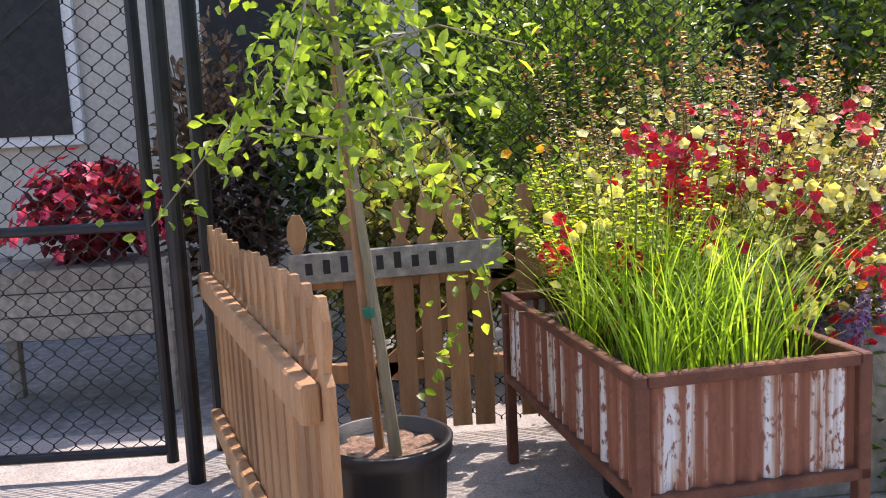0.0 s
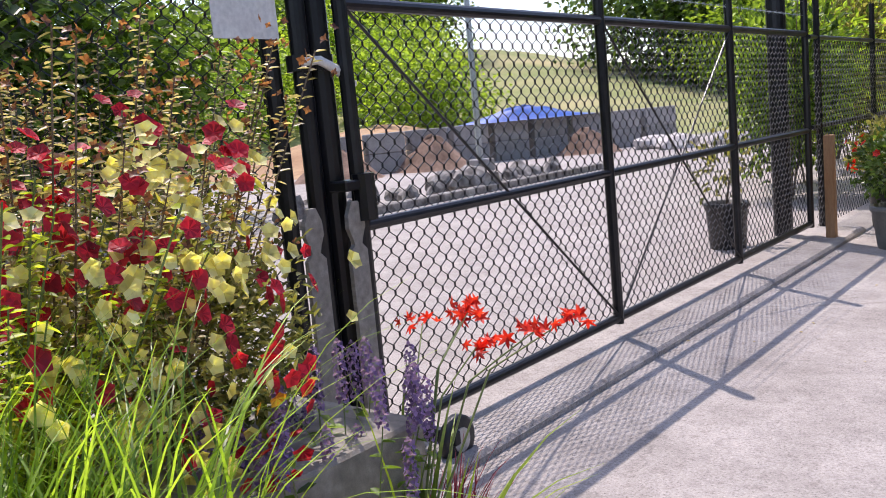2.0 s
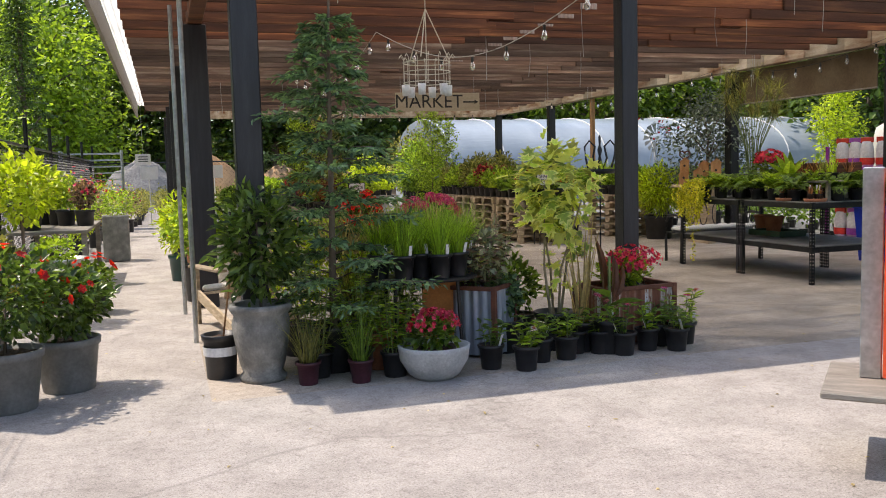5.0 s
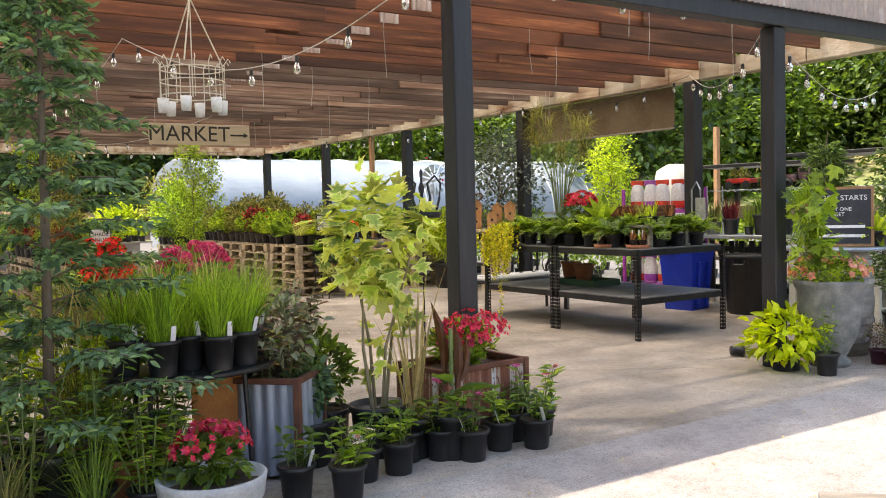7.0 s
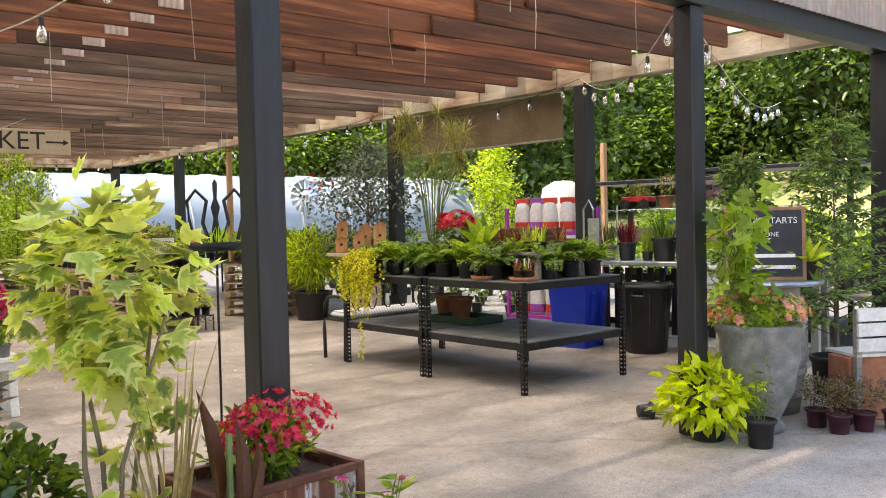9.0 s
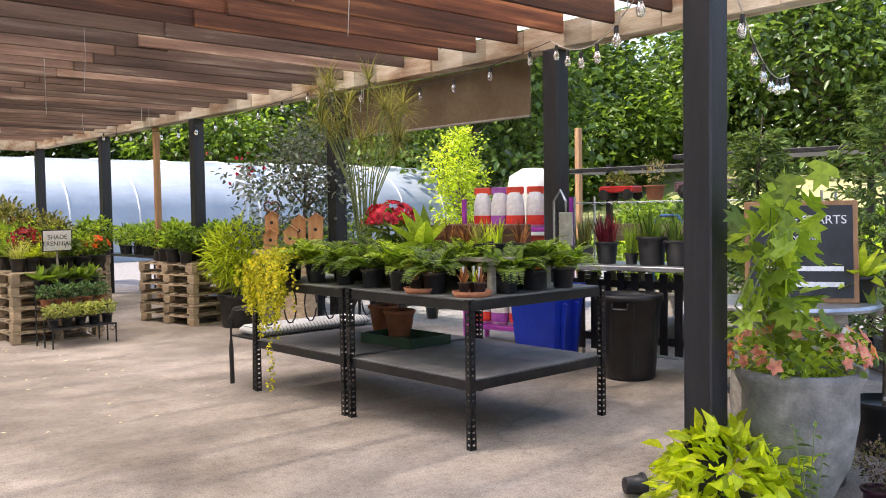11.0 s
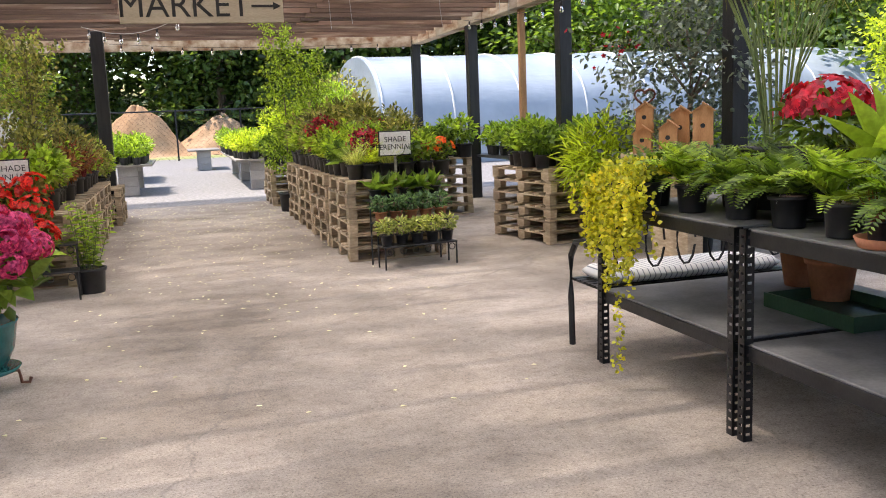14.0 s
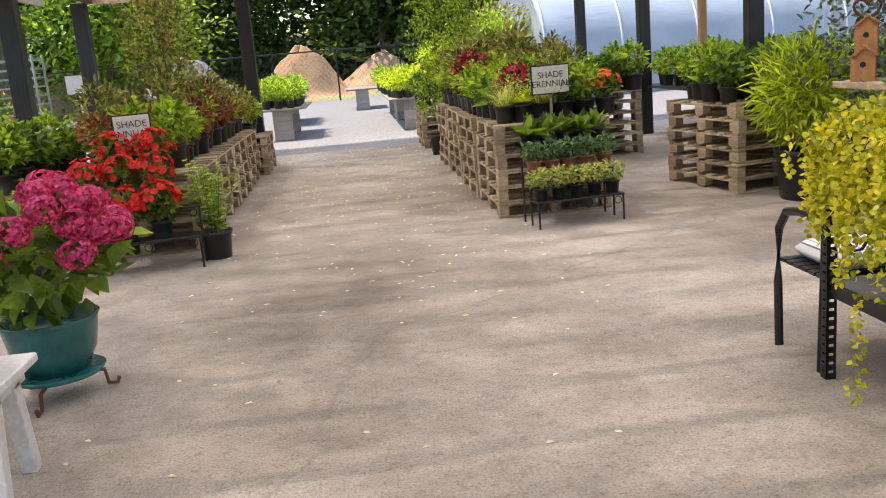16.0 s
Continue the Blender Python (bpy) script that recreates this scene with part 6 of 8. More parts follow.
M_TOP = surface("grey_chipboard_top", (0.13, 0.125, 0.12), (0.24, 0.235, 0.225), 5, 0.6, fine=60, bump=0.15)
for y0, y1 in ((1.86, 3.08), (3.14, 4.36)):
    tb = thing("steel_table", "low black slotted-steel shelving table with grey boards", "table", None, "steel shelving tables")
    for z in (0.36, 0.84):
        part("shelf_board", Geo().box(6.475, 7.70, y0 + 0.008, y1 - 0.008, z + 0.05, z + 0.062, None, 0.003), M_TOP, tb, "grey chipboard shelf")
        for a in ((6.47, 6.485, y0, y1), (7.695, 7.71, y0, y1)):
            part("beam", Geo().box(*a, z - 0.01, z + 0.05, None, 0.002), M_BLACKSTEEL, tb)
        for b in (y0, y1 - 0.015):
            part("beam", Geo().box(6.486, 7.694, b, b + 0.015, z - 0.01, z + 0.05, None, 0.002), M_BLACKSTEEL, tb)
    for x in (6.45, 7.70):
        for y in (y0 - 0.012, y1 - 0.03):
            slotted_leg(x, y, 0.90, tb)
TZ = 0.903


rp = random.Random(21)
fv = [fern(36, 0.30, 0.115, 1.5), fern(34, 0.28, 0.11, 1.6), fern(38, 0.32, 0.12, 1.3)]
for k in range(26):
    x = 6.62 + (k % 4) * 0.27 + rp.uniform(-0.04, 0.04)
    y = 1.98 + (k // 4) * 0.35 + rp.uniform(-0.04, 0.04)
    if k // 4 == 0 and k % 4 == 0:
        continue
    lf = (L_FRESH, L_MID, L_MID, L_FRESH, L_MID)[k % 5]
    o = potted("potted_fern", "arching green fern in a square black pot", "potted fern", pose(x, y, TZ, 0, 0, rp.uniform(0, 360)), (0.075, 0.13, M_POT, 0.85), [("frond_crown", fv[k % 3], lf)], "ferns on the steel table")
    if k % 4 == 0:
        tag_part(o, -0.06, 0.0, 0.13)
for x, y in ((6.58, 2.42), (6.60, 1.98)):
    sc = thing("terracotta_saucer", "terracotta saucer holding small carnivorous plant pots", "saucer", pose(x, y, TZ), "terracotta saucers")
    part("saucer", Geo().lathe([(0.001, 0.0), (0.11, 0.0), (0.125, 0.035), (0.117, 0.035), (0.105, 0.012), (0.001, 0.01)], 28), M_TERRA, sc, "", True)
    for dx, dy in ((-0.03, 0.04), (0.02, -0.05), (0.05, 0.03)):
        q = part("small_pot", pot_geo(0.036, 0.075, 0.8, 0.004, 14), M_POT, sc, "", True)
        q.location = (dx, dy, 0.012)
        part("pitcher_clump", fast_mesh("pitcher_clump", clump(14, 0.13, 0.016, 0.02, 0.3, 0.3), L_BRONZE if dx < 0.04 else L_LIME), L_BRONZE, q).location = (0, 0, 0.06)
        part("tag", Geo().box(-0.008, 0.008, -0.001, 0.001, 0, 0.12), M_TAG, q).location = (0.01, 0.015, 0.05)
sh2 = thing("wooden_riser", "small wooden tray stand raising plants on the table", "stand", pose(7.05, 2.35, TZ))
part("board", Geo().box(-0.3, 0.3, -0.4, 0.4, 0.2, 0.225, None, 0.004), M_OLDWOOD, sh2)
for x in (-0.26, 0.26):
    for y in (-0.35, 0.35):
        part("leg", Geo().box(x - 0.02, x + 0.02, y - 0.02, y + 0.02, 0, 0.2), M_OLDWOOD, sh2)
for k in range(7):
    potted("pitcher_plant", "amber pitcher plants in a small black pot", "potted plant", pose(6.85 + rp.uniform(0, 0.4), 2.02 + k * 0.1, TZ + 0.225), (0.045, 0.085, M_POT, 0.8), [("pitcher_clump", clump(18, 0.17, 0.018, 0.025, 0.3, 0.3), (L_BRONZE, L_LIME, L_OLIVE)[k % 3])], "pitcher plants on the riser")
pw = potted("potted_plant", "broad-leaved green plant in a grey square pot", "potted plant", pose(6.95, 2.85, TZ), (0.14, 0.26, M_GREYPOT, 0.85), [("leaves", leaves(np.zeros((16, 3)), rand_dirs(16, 0.9), rand_dirs(16, 2.0), 0.34, 0.11, 0.2), L_FRESH)])
phl = potted("potted_flower", "magenta-red phlox in a pot on the table", "potted plant", pose(6.95, 3.2, TZ), (0.12, 0.3, M_POT, 0.85), [("foliage", bush(0.2, 0.28, 240, 0.08, 0.03, 0.4), L_MID), ("blossom", blossoms(*dome_points(70, 0.2, 0.15, 0.18), 0.04, 5, 0.3), F_CRIM)])
pap = thing("papyrus", "tall papyrus with fine umbrella tops in a pot", "potted plant", pose(7.02, 3.62, TZ))
part("pot", pot_geo(0.16, 0.3, 0.85), M_POT, pap, "", True)
for k in range(24):
    a = k * 2.4
    tip = np.array([math.cos(a) * 0.32, math.sin(a) * 0.32, 1.05 + 0.5 * ((k * 7) % 10) / 10])
    stalk = part("stalk", Geo().tube([(0.04 * math.cos(a), 0.04 * math.sin(a), 0.25), tuple(tip * np.array([0.35, 0.35, 0.6])), tuple(tip)], 0.006, 5, 0.004), M_STEM, pap)
    part("umbrella_top", fast_mesh("umbrella_top", blades(np.repeat(tip[None], 64, 0), rand_dirs(64, 0.35), 0.24, 0.0045, 0.7, 3), L_OLIVE), L_OLIVE, stalk, "fine olive umbrella top")
bx = simple("wooden_crate", "long brown wooden crate on the table", "crate", Geo().box(-0.22, 0.22, -0.35, 0.35, 0.0, 0.3, None, 0.008), M_JOIST, pose(7.5, 2.85, TZ + 0.12))
part("base", Geo().box(-0.2, 0.2, -0.33, 0.33, -0.12, -0.002), M_OLDWOOD, bx)
# trailing creeping jenny
cj = thing("creeping_jenny", "golden creeping jenny trailing over the table edge", "potted plant", pose(6.46, 3.95, TZ))
part("pot", pot_geo(0.13, 0.14, 0.85), M_POT, cj, "", True)
P, D = [], []
for k in range(120):
    a = rng.uniform(1.6, 4.7)
    r1 = 0.13 + abs(rng.normal()) * 0.05
    y = math.sin(a) * r1 * 1.4
    drop = rng.uniform(0.15, 0.62) * (1.0 if abs(y) < 0.16 else 0.75)
    x0 = -0.10 - abs(rng.normal()) * 0.05
    for i in range(30):
        u = i / 30
        P.append([x0 * min(1, u * 3.5) + rng.normal() * 0.008, y * min(1, 0.3 + u * 2) + rng.normal() * 0.01, 0.16 + 0.04 * math.sin(min(1, u * 3) * 3.14) - drop * max(0, u - 0.15) * 1.15])
        D.append(rng.normal(size=3) + np.array([-0.6, 0, -0.3]))
for k in range(380):
    a, r1 = rng.uniform(0, 6.28), rng.uniform(0, 0.2)
    P.append([r1 * math.cos(a), r1 * math.sin(a) * 1.2, 0.17 + rng.uniform(0, 0.08)])
    D.append(rng.normal(size=3))
for k in range(60):
    P.append([-0.14 + rng.normal() * 0.012, -0.05 + rng.normal() * 0.012, -0.4 - 0.42 * k / 60])
    D.append(rng.normal(size=3))
n = len(P)
L_JENNY = leafy("leaf_golden", (0.42, 0.44, 0.03), (0.70, 0.66, 0.07), 0.45, 0.4, (0.62, 0.50, 0.04))
part("foliage", fast_mesh("foliage", leaves(np.array(P), np.array(D), rand_dirs(n), 0.026, 0.024, 0.1), L_JENNY), L_JENNY, cj)
# things on the lower shelf
for x, y in ((7.3, 3.55), (7.45, 3.95)):
    potted("plastic_pot", "red-brown plastic pot stored on the lower shelf", "pot", pose(x, y, 0.425), (0.12, 0.22, M_TERRA, 0.75), [], "spare pots on the lower shelf")
simple("plant_tray", "dark green plastic tray on the lower shelf", "tray", Geo().box(-0.2, 0.2, -0.3, 0.3, 0, 0.015).box(-0.2, -0.19, -0.3, 0.3, 0.015, 0.07).box(0.19, 0.2, -0.3, 0.3, 0.015, 0.07).box(-0.19, 0.19, -0.3, -0.29, 0.015, 0.07).box(-0.19, 0.19, 0.29, 0.3, 0.015, 0.07), surface("green_plastic", (0.01, 0.04, 0.02), (0.02, 0.07, 0.035), 6, 0.4), pose(7.15, 3.3, 0.425))

# bench with cushion
bn = thing("garden_bench", "black metal garden bench with a striped white cushion", "bench", pose(0, 0, 0))
for x in (6.48, 7.75):
    part("arm", Geo().tube([(x, 4.79, 0.0), (x, 4.80, 0.3), (x, 4.79, 0.55), (x, 4.72, 0.635), (x, 4.60, 0.655), (x, 4.38, 0.64)], 0.02, 8), M_BLACKSTEEL, bn)
    part("rear_leg", Geo().tube([(x, 4.42, 0.0), (x, 4.40, 0.45), (x, 4.385, 0.87)], 0.02, 8), M_BLACKSTEEL, bn)
for k in range(6):
    part("seat_slat", Geo().box(6.48, 7.75, 4.42 + k * 0.064, 4.47 + k * 0.064, 0.40, 0.415), M_BLACKSTEEL, bn)
part("back_rail", Geo().rod((6.48, 4.39, 0.86), (7.75, 4.39, 0.86), 0.016), M_BLACKSTEEL, bn)
for k in range(6):
    part("back_scroll", Geo().tube([(6.62 + k * 0.2 + 0.06 * math.cos(q * 0.5), 4.40, 0.66 + 0.15 * math.sin(q * 0.5)) for q in range(13)], 0.007, 5), M_BLACKSTEEL, bn)
M_STRIPE, nt, bs = nodes_of("striped_canvas")
wv = nt.nodes.new("ShaderNodeTexWave")
wv.inputs["Scale"].default_value = 9
wv.bands_direction = "X"
tc = nt.nodes.new("ShaderNodeTexCoord")
link(nt, tc.outputs["Object"], wv.inputs["Vector"])
link(nt, ramp_of(nt, wv.outputs[0], [(0.0, (0.12, 0.14, 0.18)), (0.12, (0.74, 0.73, 0.69)), (1.0, (0.78, 0.77, 0.74))]), bs.inputs["Base Color"])
bs.inputs["Roughness"].default_value = 0.9
cu = simple("cushion", "white seat cushion with thin dark stripes on the bench", "cushion", Geo().box(6.54, 7.70, 4.43, 4.80, 0.418, 0.49, None, 0.03), M_STRIPE, None, "", True)
# birdhouses on a timber stand
bs_ = thing("display_stand", "light timber stand for birdhouses", "stand", pose(8.55, 7.0, 0))
part("post", Geo().box(-0.08, 0.08, -0.3, 0.3, 0, 0.95, None, 0.006), M_PALLET, bs_)
part("board", Geo().box(-0.35, 0.35, -0.4, 0.4, 0.95, 1.0, None, 0.006), M_PALLET, bs_)
M_PINE = surface("golden_pine", (0.42, 0.20, 0.07), (0.58, 0.32, 0.14), 5, 0.7, fine=50, bump=0.3, stretch=(4, 4, 0.8))
for k, (x, y, z, w, h) in enumerate(((7.25, 6.2, 1.0, 0.16, 0.18), (7.3, 5.85, 1.0, 0.15, 0.22), (7.3, 6.25, 1.19, 0.15, 0.2), (7.5, 5.98, 1.0, 0.16, 0.34), (7.6, 5.78, 1.0, 0.17, 0.36))):
    o = thing("birdhouse", "golden pine birdhouse with a round entrance hole", "birdhouse", pose(x + 1.05, y + 0.96, z, 0, 0, -35), "birdhouses on the stand")
    g = Geo().box(-w / 2, w / 2, -w / 2, w / 2, 0, h)
    g.add([(-w / 2, -w / 2, h), (w / 2, -w / 2, h), (0, -w / 2, h + 0.055), (-w / 2, w / 2, h), (w / 2, w / 2, h), (0, w / 2, h + 0.055)], [(0, 1, 2), (5, 4, 3)])
    part("body", g, M_PINE, o)
    for sgn in (-1, 1):
        part("roof_board", Geo().box(-0.01, w * 0.72, -w * 0.65, w * 0.65, 0, 0.012, pose(0, 0, h + 0.062, 0, 36 if sgn > 0 else 144)), M_PINE, o)
    part("hole", Geo().rod((0, -w / 2 - 0.002, h * 0.65), (0, -w / 2 + 0.004, h * 0.65), 0.02, None, 16), M_BLACK, o)
ht = [(0.09 * (16 * math.sin(q) ** 3) / 16, 0, 0.09 * (13 * math.cos(q) - 5 * math.cos(2 * q) - 2 * math.cos(3 * q) - math.cos(4 * q)) / 16) for q in [i * 6.2832 / 28 for i in range(29)]]
simple("metal_heart", "dark metal heart on the birdhouse roof", "ornament", Geo().tube(ht, 0.011, 6), M_RUST, pose(8.35, 7.21, 1.50, 0, 0, -20))

# ---- pallets ----
pal = thing("pallet", "weathered wooden shipping pallet stacked as a plant bench", "pallet", pose(5.82, 8.55, 0), "stacked pallets")
bd = Geo().box(0, 1.0, 0, 0.095, 0, 0.018, None, 0.002).mesh("deck_board", M_PALLET)
for z, ys in ((0.115, (0, 0.21, 0.42, 0.63, 0.84, 1.095)), (0.0, (0, 0.55, 1.095))):
    for y in ys:
        part("deck_board", bd, M_PALLET, pal).location = (0, y, z)
bk = Geo().box(0, 0.085, 0, 0.14, 0.0185, 0.0975, None, 0.003).mesh("block", M_PALLET)
for x in (0, 0.46, 0.915):
    for y in (0, 0.525, 1.05):
        part("block", bk, M_PALLET, pal).location = (x, y, 0)
sb = Geo().box(0, 0.085, 0, 1.19, 0.098, 0.1145, None, 0.002).mesh("stringer_board", M_PALLET)
for x in (0, 0.46, 0.915):
    part("stringer_board", sb, M_PALLET, pal).location = (x, 0, 0)
PH = 0.135


def stack(x, y, n, rz=0, first=0):
    for k in range(first, n):
        copy_thing(pal, pose(x + rp.uniform(-0.012, 0.012), y + rp.uniform(-0.012, 0.012), k * PH, 0, 0, rz + rp.uniform(-0.6, 0.6)))


stack(5.82, 8.55, 6, 0, 1)
for y in (9.77, 10.99, 12.21):
    stack(5.80, y, 6)
stack(7.98, 8.55, 6, 10)
stack(7.3, 11.9, 6, 8)
stack(5.72, 15.1, 5)
for y in (8.5, 9.72, 10.94, 12.16):
    stack(2.30, y, 5)
stack(2.4, 13.6, 4)
stack(0.9, 9.2, 4)
stack(0.9, 10.5, 4)
TOPZ = 6 * PH


def tray_row(x, y, z, kind, leaf, h, fmat=None, label="green perennial in a black nursery pot", size=0.06):
    pl = [("foliage", kind, leaf)]
    if fmat:
        pl.append(("blossom", blossoms(*dome_points(26, h * 0.45, h * 0.4, h * 0.5), 0.03, 5), fmat))
    return potted("potted_perennial", label, "potted plant", pose(x, y, z, 0, 0, rp.uniform(0, 360)), (0.085, 0.15, M_POT, 0.82), pl, "perennials on the pallets")


shapes = [(lambda: fern(20, 0.34, 0.07), L_LIME, 0.3), (lambda: clump(190, 0.3, 0.007, 0.06, 0.7, 1.3), L_VARIEG, 0.25), (lambda: bush(0.17, 0.28, 230, 0.07, 0.045, 0.4), L_MID, 0.28), (lambda: bush(0.17, 0.34, 230, 0.06, 0.04, 0.3), L_FRESH, 0.34), (lambda: bush(0.18, 0.4, 240, 0.05, 0.03, 0.4), L_MAROON, 0.4), (lambda: leaves(np.zeros((20, 3)), rand_dirs(20, 0.9), rand_dirs(20, 2), 0.24, 0.1, 0.2), L_MID, 0.25), (lambda: bush(0.2, 0.55, 300, 0.06, 0.03, 0.4), L_OLIVE, 0.5), (lambda: bush(0.16, 0.3, 230, 0.05, 0.03, 0.4), L_BRONZE, 0.3)]
base_pots = [tray_row(5.95, 8.72, TOPZ, shapes[1][0](), L_VARIEG, 0.25, None, "pale striped grass in a black nursery pot")]
for k, (mk, lf, h) in enumerate(shapes):
    base_pots.append(tray_row(6.1 + 0.19 * (k % 4), 8.72 + 0.24 * (k // 4), TOPZ, mk(), lf, h, F_CRIM if k == 4 else None, ("lime feathery fern", "pale striped grass", "broad green perennial", "fresh green perennial", "maroon-leaved flowering plant", "hosta with broad leaves", "tall olive perennial", "bronze-leaved plant")[k] + " in a black nursery pot"))


def fill(x0, x1, y0, y1, z, picks, step=0.26, scale=1.0):
    y = y0
    while y < y1:
        x = x0
        while x < x1:
            src = base_pots[picks[rp.randrange(len(picks))]]
            copy_thing(src, pose(x + rp.uniform(-0.04, 0.04), y + rp.uniform(-0.04, 0.04), z, 0, 0, rp.uniform(0, 360)) @ Matrix.Scale(scale * rp.uniform(0.85, 1.2), 4))
            x += step
        y += step


def fill_stuff(name, label, x0, x1, y0, y1, z, leaf, step, r, h):
    V, g = [], Geo()
    y = y0
    while y < y1:
        x = x0
        while x < x1:
            px, py, k = x + rp.uniform(-0.08, 0.08), y + rp.uniform(-0.08, 0.08), rp.uniform(0.7, 1.25)
            V.append(shift(bush(r * k, h * k, 150, 0.09, 0.045, 0.4), px, py, z + 0.14))
            g.lathe([(0.001, 0), (0.07, 0), (0.09, 0.15), (0.001, 0.15)], 8, pose(px, py, z))
            x += step
        y += step
    root = thing(name, label, "plants", None, "", "stuff")
    tagged(part("foliage", fast_mesh("foliage", joined(*V), leaf), leaf, root), kind="stuff")
    tagged(part("pots", g, M_POT, root), kind="stuff")


fill(5.95, 6.85, 9.25, 10.4, TOPZ, [1, 1, 3, 4, 6], 0.27)
fill(5.95, 6.85, 10.4, 13.3, TOPZ, [3, 4, 5, 7, 4, 7], 0.29, 1.15)
fill(7.95, 8.9, 8.75, 9.7, TOPZ, [3, 4, 6, 3, 4], 0.26, 1.0)
fill(7.35, 8.3, 12.1, 13.1, TOPZ, [3, 4, 7, 6], 0.27, 1.1)
fill(5.8, 6.7, 15.2, 16.2, 5 * PH, [1, 4, 3], 0.3)
fill(2.45, 3.25, 8.95, 13.2, 5 * PH, [8, 5, 7, 4, 8], 0.3, 1.1)
fill(2.5, 3.3, 13.7, 14.7, 4 * PH, [7, 4, 8, 1], 0.3, 1.1)
fill(1.0, 1.8, 9.3, 11.5, 4 * PH, [3, 6, 3, 4], 0.28, 1.2)
for x, y, z, lf, r, h in ((6.2, 9.35, TOPZ, L_LIME, 0.32, 0.36), (6.05, 9.9, TOPZ, L_LIME, 0.3, 0.34)):
    potted("potted_fern", "large lime-green fern spilling over the pallets", "potted fern", pose(x, y, z), (0.11, 0.15, M_POT, 0.82), [("frond_crown", fern(34, r * 1.35, 0.1), lf)], "lime ferns")
bamb = thing("potted_bamboo", "bushy yellow-green dwarf bamboo in a large black tub", "bamboo", pose(8.4, 8.12, 0))
part("pot", pot_geo(0.26, 0.42, 0.85), M_POT, bamb, "", True)
part("foliage", fast_mesh("foliage", shift(bush(0.52, 0.95, 1900, 0.16, 0.02, 0.1, 0, 0.3), 0, 0, 0.4), L_LIME), L_LIME, bamb)
part("canes", Geo().rod((0, 0, 0.3), (0.1, 0.05, 1.0), 0.006).rod((0, 0, 0.3), (-0.12, 0.05, 1.0), 0.006).rod((0, 0, 0.3), (0.0, -0.1, 1.0), 0.006), M_STEM, bamb)


def slim_tree(x, y, z, h, label, leaf, n=1000):
    root = thing("potted_birch", label, "tree", pose(x, y, z))
    part("pot", pot_geo(0.16, 0.3, 0.85), M_POT, root, "", True)
    g, P, D = Geo(), [], []
    g.tube([(0, 0, 0.25), (0.03, 0.0, h * 0.5), (0.0, 0.03, h)], 0.016, 6, 0.004)
    for k in range(26):
        a = k * 2.4
        z0 = 0.45 + (h - 0.55) * k / 26
        tip = np.array([math.cos(a) * 0.4, math.sin(a) * 0.4, z0 + 0.3]) * np.array([rng.uniform(0.5, 1.1)] * 2 + [1])
        g.tube([(0, 0, z0), tuple(tip)], 0.005, 4, 0.002)
        for i in range(n // 26):
            u = rng.uniform(0.2, 1.05)
            P.append(np.array([0, 0, z0]) * (1 - u) + tip * u + rng.normal(size=3) * 0.05)
            D.append(rng.normal(size=3))
    part("branchwork", g, M_BARK, root)
    part("foliage", fast_mesh("foliage", leaves(np.array(P), np.array(D), rand_dirs(len(P), 0.8), 0.055, 0.032, 0.15), leaf), leaf, root)


slim_tree(5.9, 14.15, 0, 2.85, "tall green birch in a pot behind the pallets", L_FRESH, 3000)
slim_tree(6.42, 14.6, 0, 2.5, "tall green birch in a pot behind the pallets", L_FRESH, 2600)
slim_tree(2.75, 10.6, 5 * PH, 1.7, "thin airy young tree among shade annuals", L_OLIVE, 1500)
slim_tree(2.5, 12.0, 5 * PH, 1.8, "thin airy young tree among shade annuals", L_FRESH, 1500)
for k in range(5):
    potted("potted_grass", "dark red arching grass in a black pot", "potted grass", pose(2.5 + 0.15 * k, 9.6 + 0.45 * k, 5 * PH), (0.1, 0.18, M_POT, 0.82), [("grass_tuft", clump(120, 0.6, 0.009, 0.06, 0.45, 0.9), L_MAROON)], "red grasses")


def plant_step(name, label, m, w, tiers):
    root = thing(name, label, "plant stand", m)
    for k, (y, z) in enumerate(tiers):
        part("shelf", Geo().box(0, w, y, y + 0.22, z - 0.015, z, None, 0.003), M_BLACKSTEEL, root)
        for i in range(6):
            part("scroll", Geo().tube([(0.06 + i * (w - 0.12) / 5 + 0.03 * math.cos(q * 0.7), y - 0.002, z - 0.05 + 0.03 * math.sin(q * 0.7)) for q in range(10)], 0.004, 4), M_BLACKSTEEL, root)
        for x in (0.01, w - 0.01):
            part("leg", Geo().rod((x, y + 0.01, 0), (x, y + 0.01, z), 0.009), M_BLACKSTEEL, root)
    return root


plant_step("plant_stand", "stepped black iron stand of small shade perennials", pose(6.03, 7.9, 0, 0, 0, 6), 0.74, ((0.0, 0.22), (0.2, 0.42), (0.40, 0.62)))
for t, (y, z, lf, nm) in enumerate(((7.98, 0.22, L_VARIEG, "pale variegated"), (8.18, 0.42, L_BLUE, "blue-green"), (8.38, 0.62, L_MID, "broad green"))):
    for k in range(5):
        vf = bush(0.12, 0.17, 150, 0.045, 0.03, 0.2) if t < 2 else leaves(np.zeros((14, 3)), rand_dirs(14, 0.8), rand_dirs(14, 2), 0.2, 0.075, 0.2)
        potted("potted_perennial", nm + " perennial in a small pot on the stand", "potted plant", pose(6.08 + 0.155 * k, y + 0.02 * k + 0.04, z), (0.06, 0.1, M_TERRA if t == 1 else M_POT, 0.82), [("foliage", vf, lf)], "pots on the iron stand")
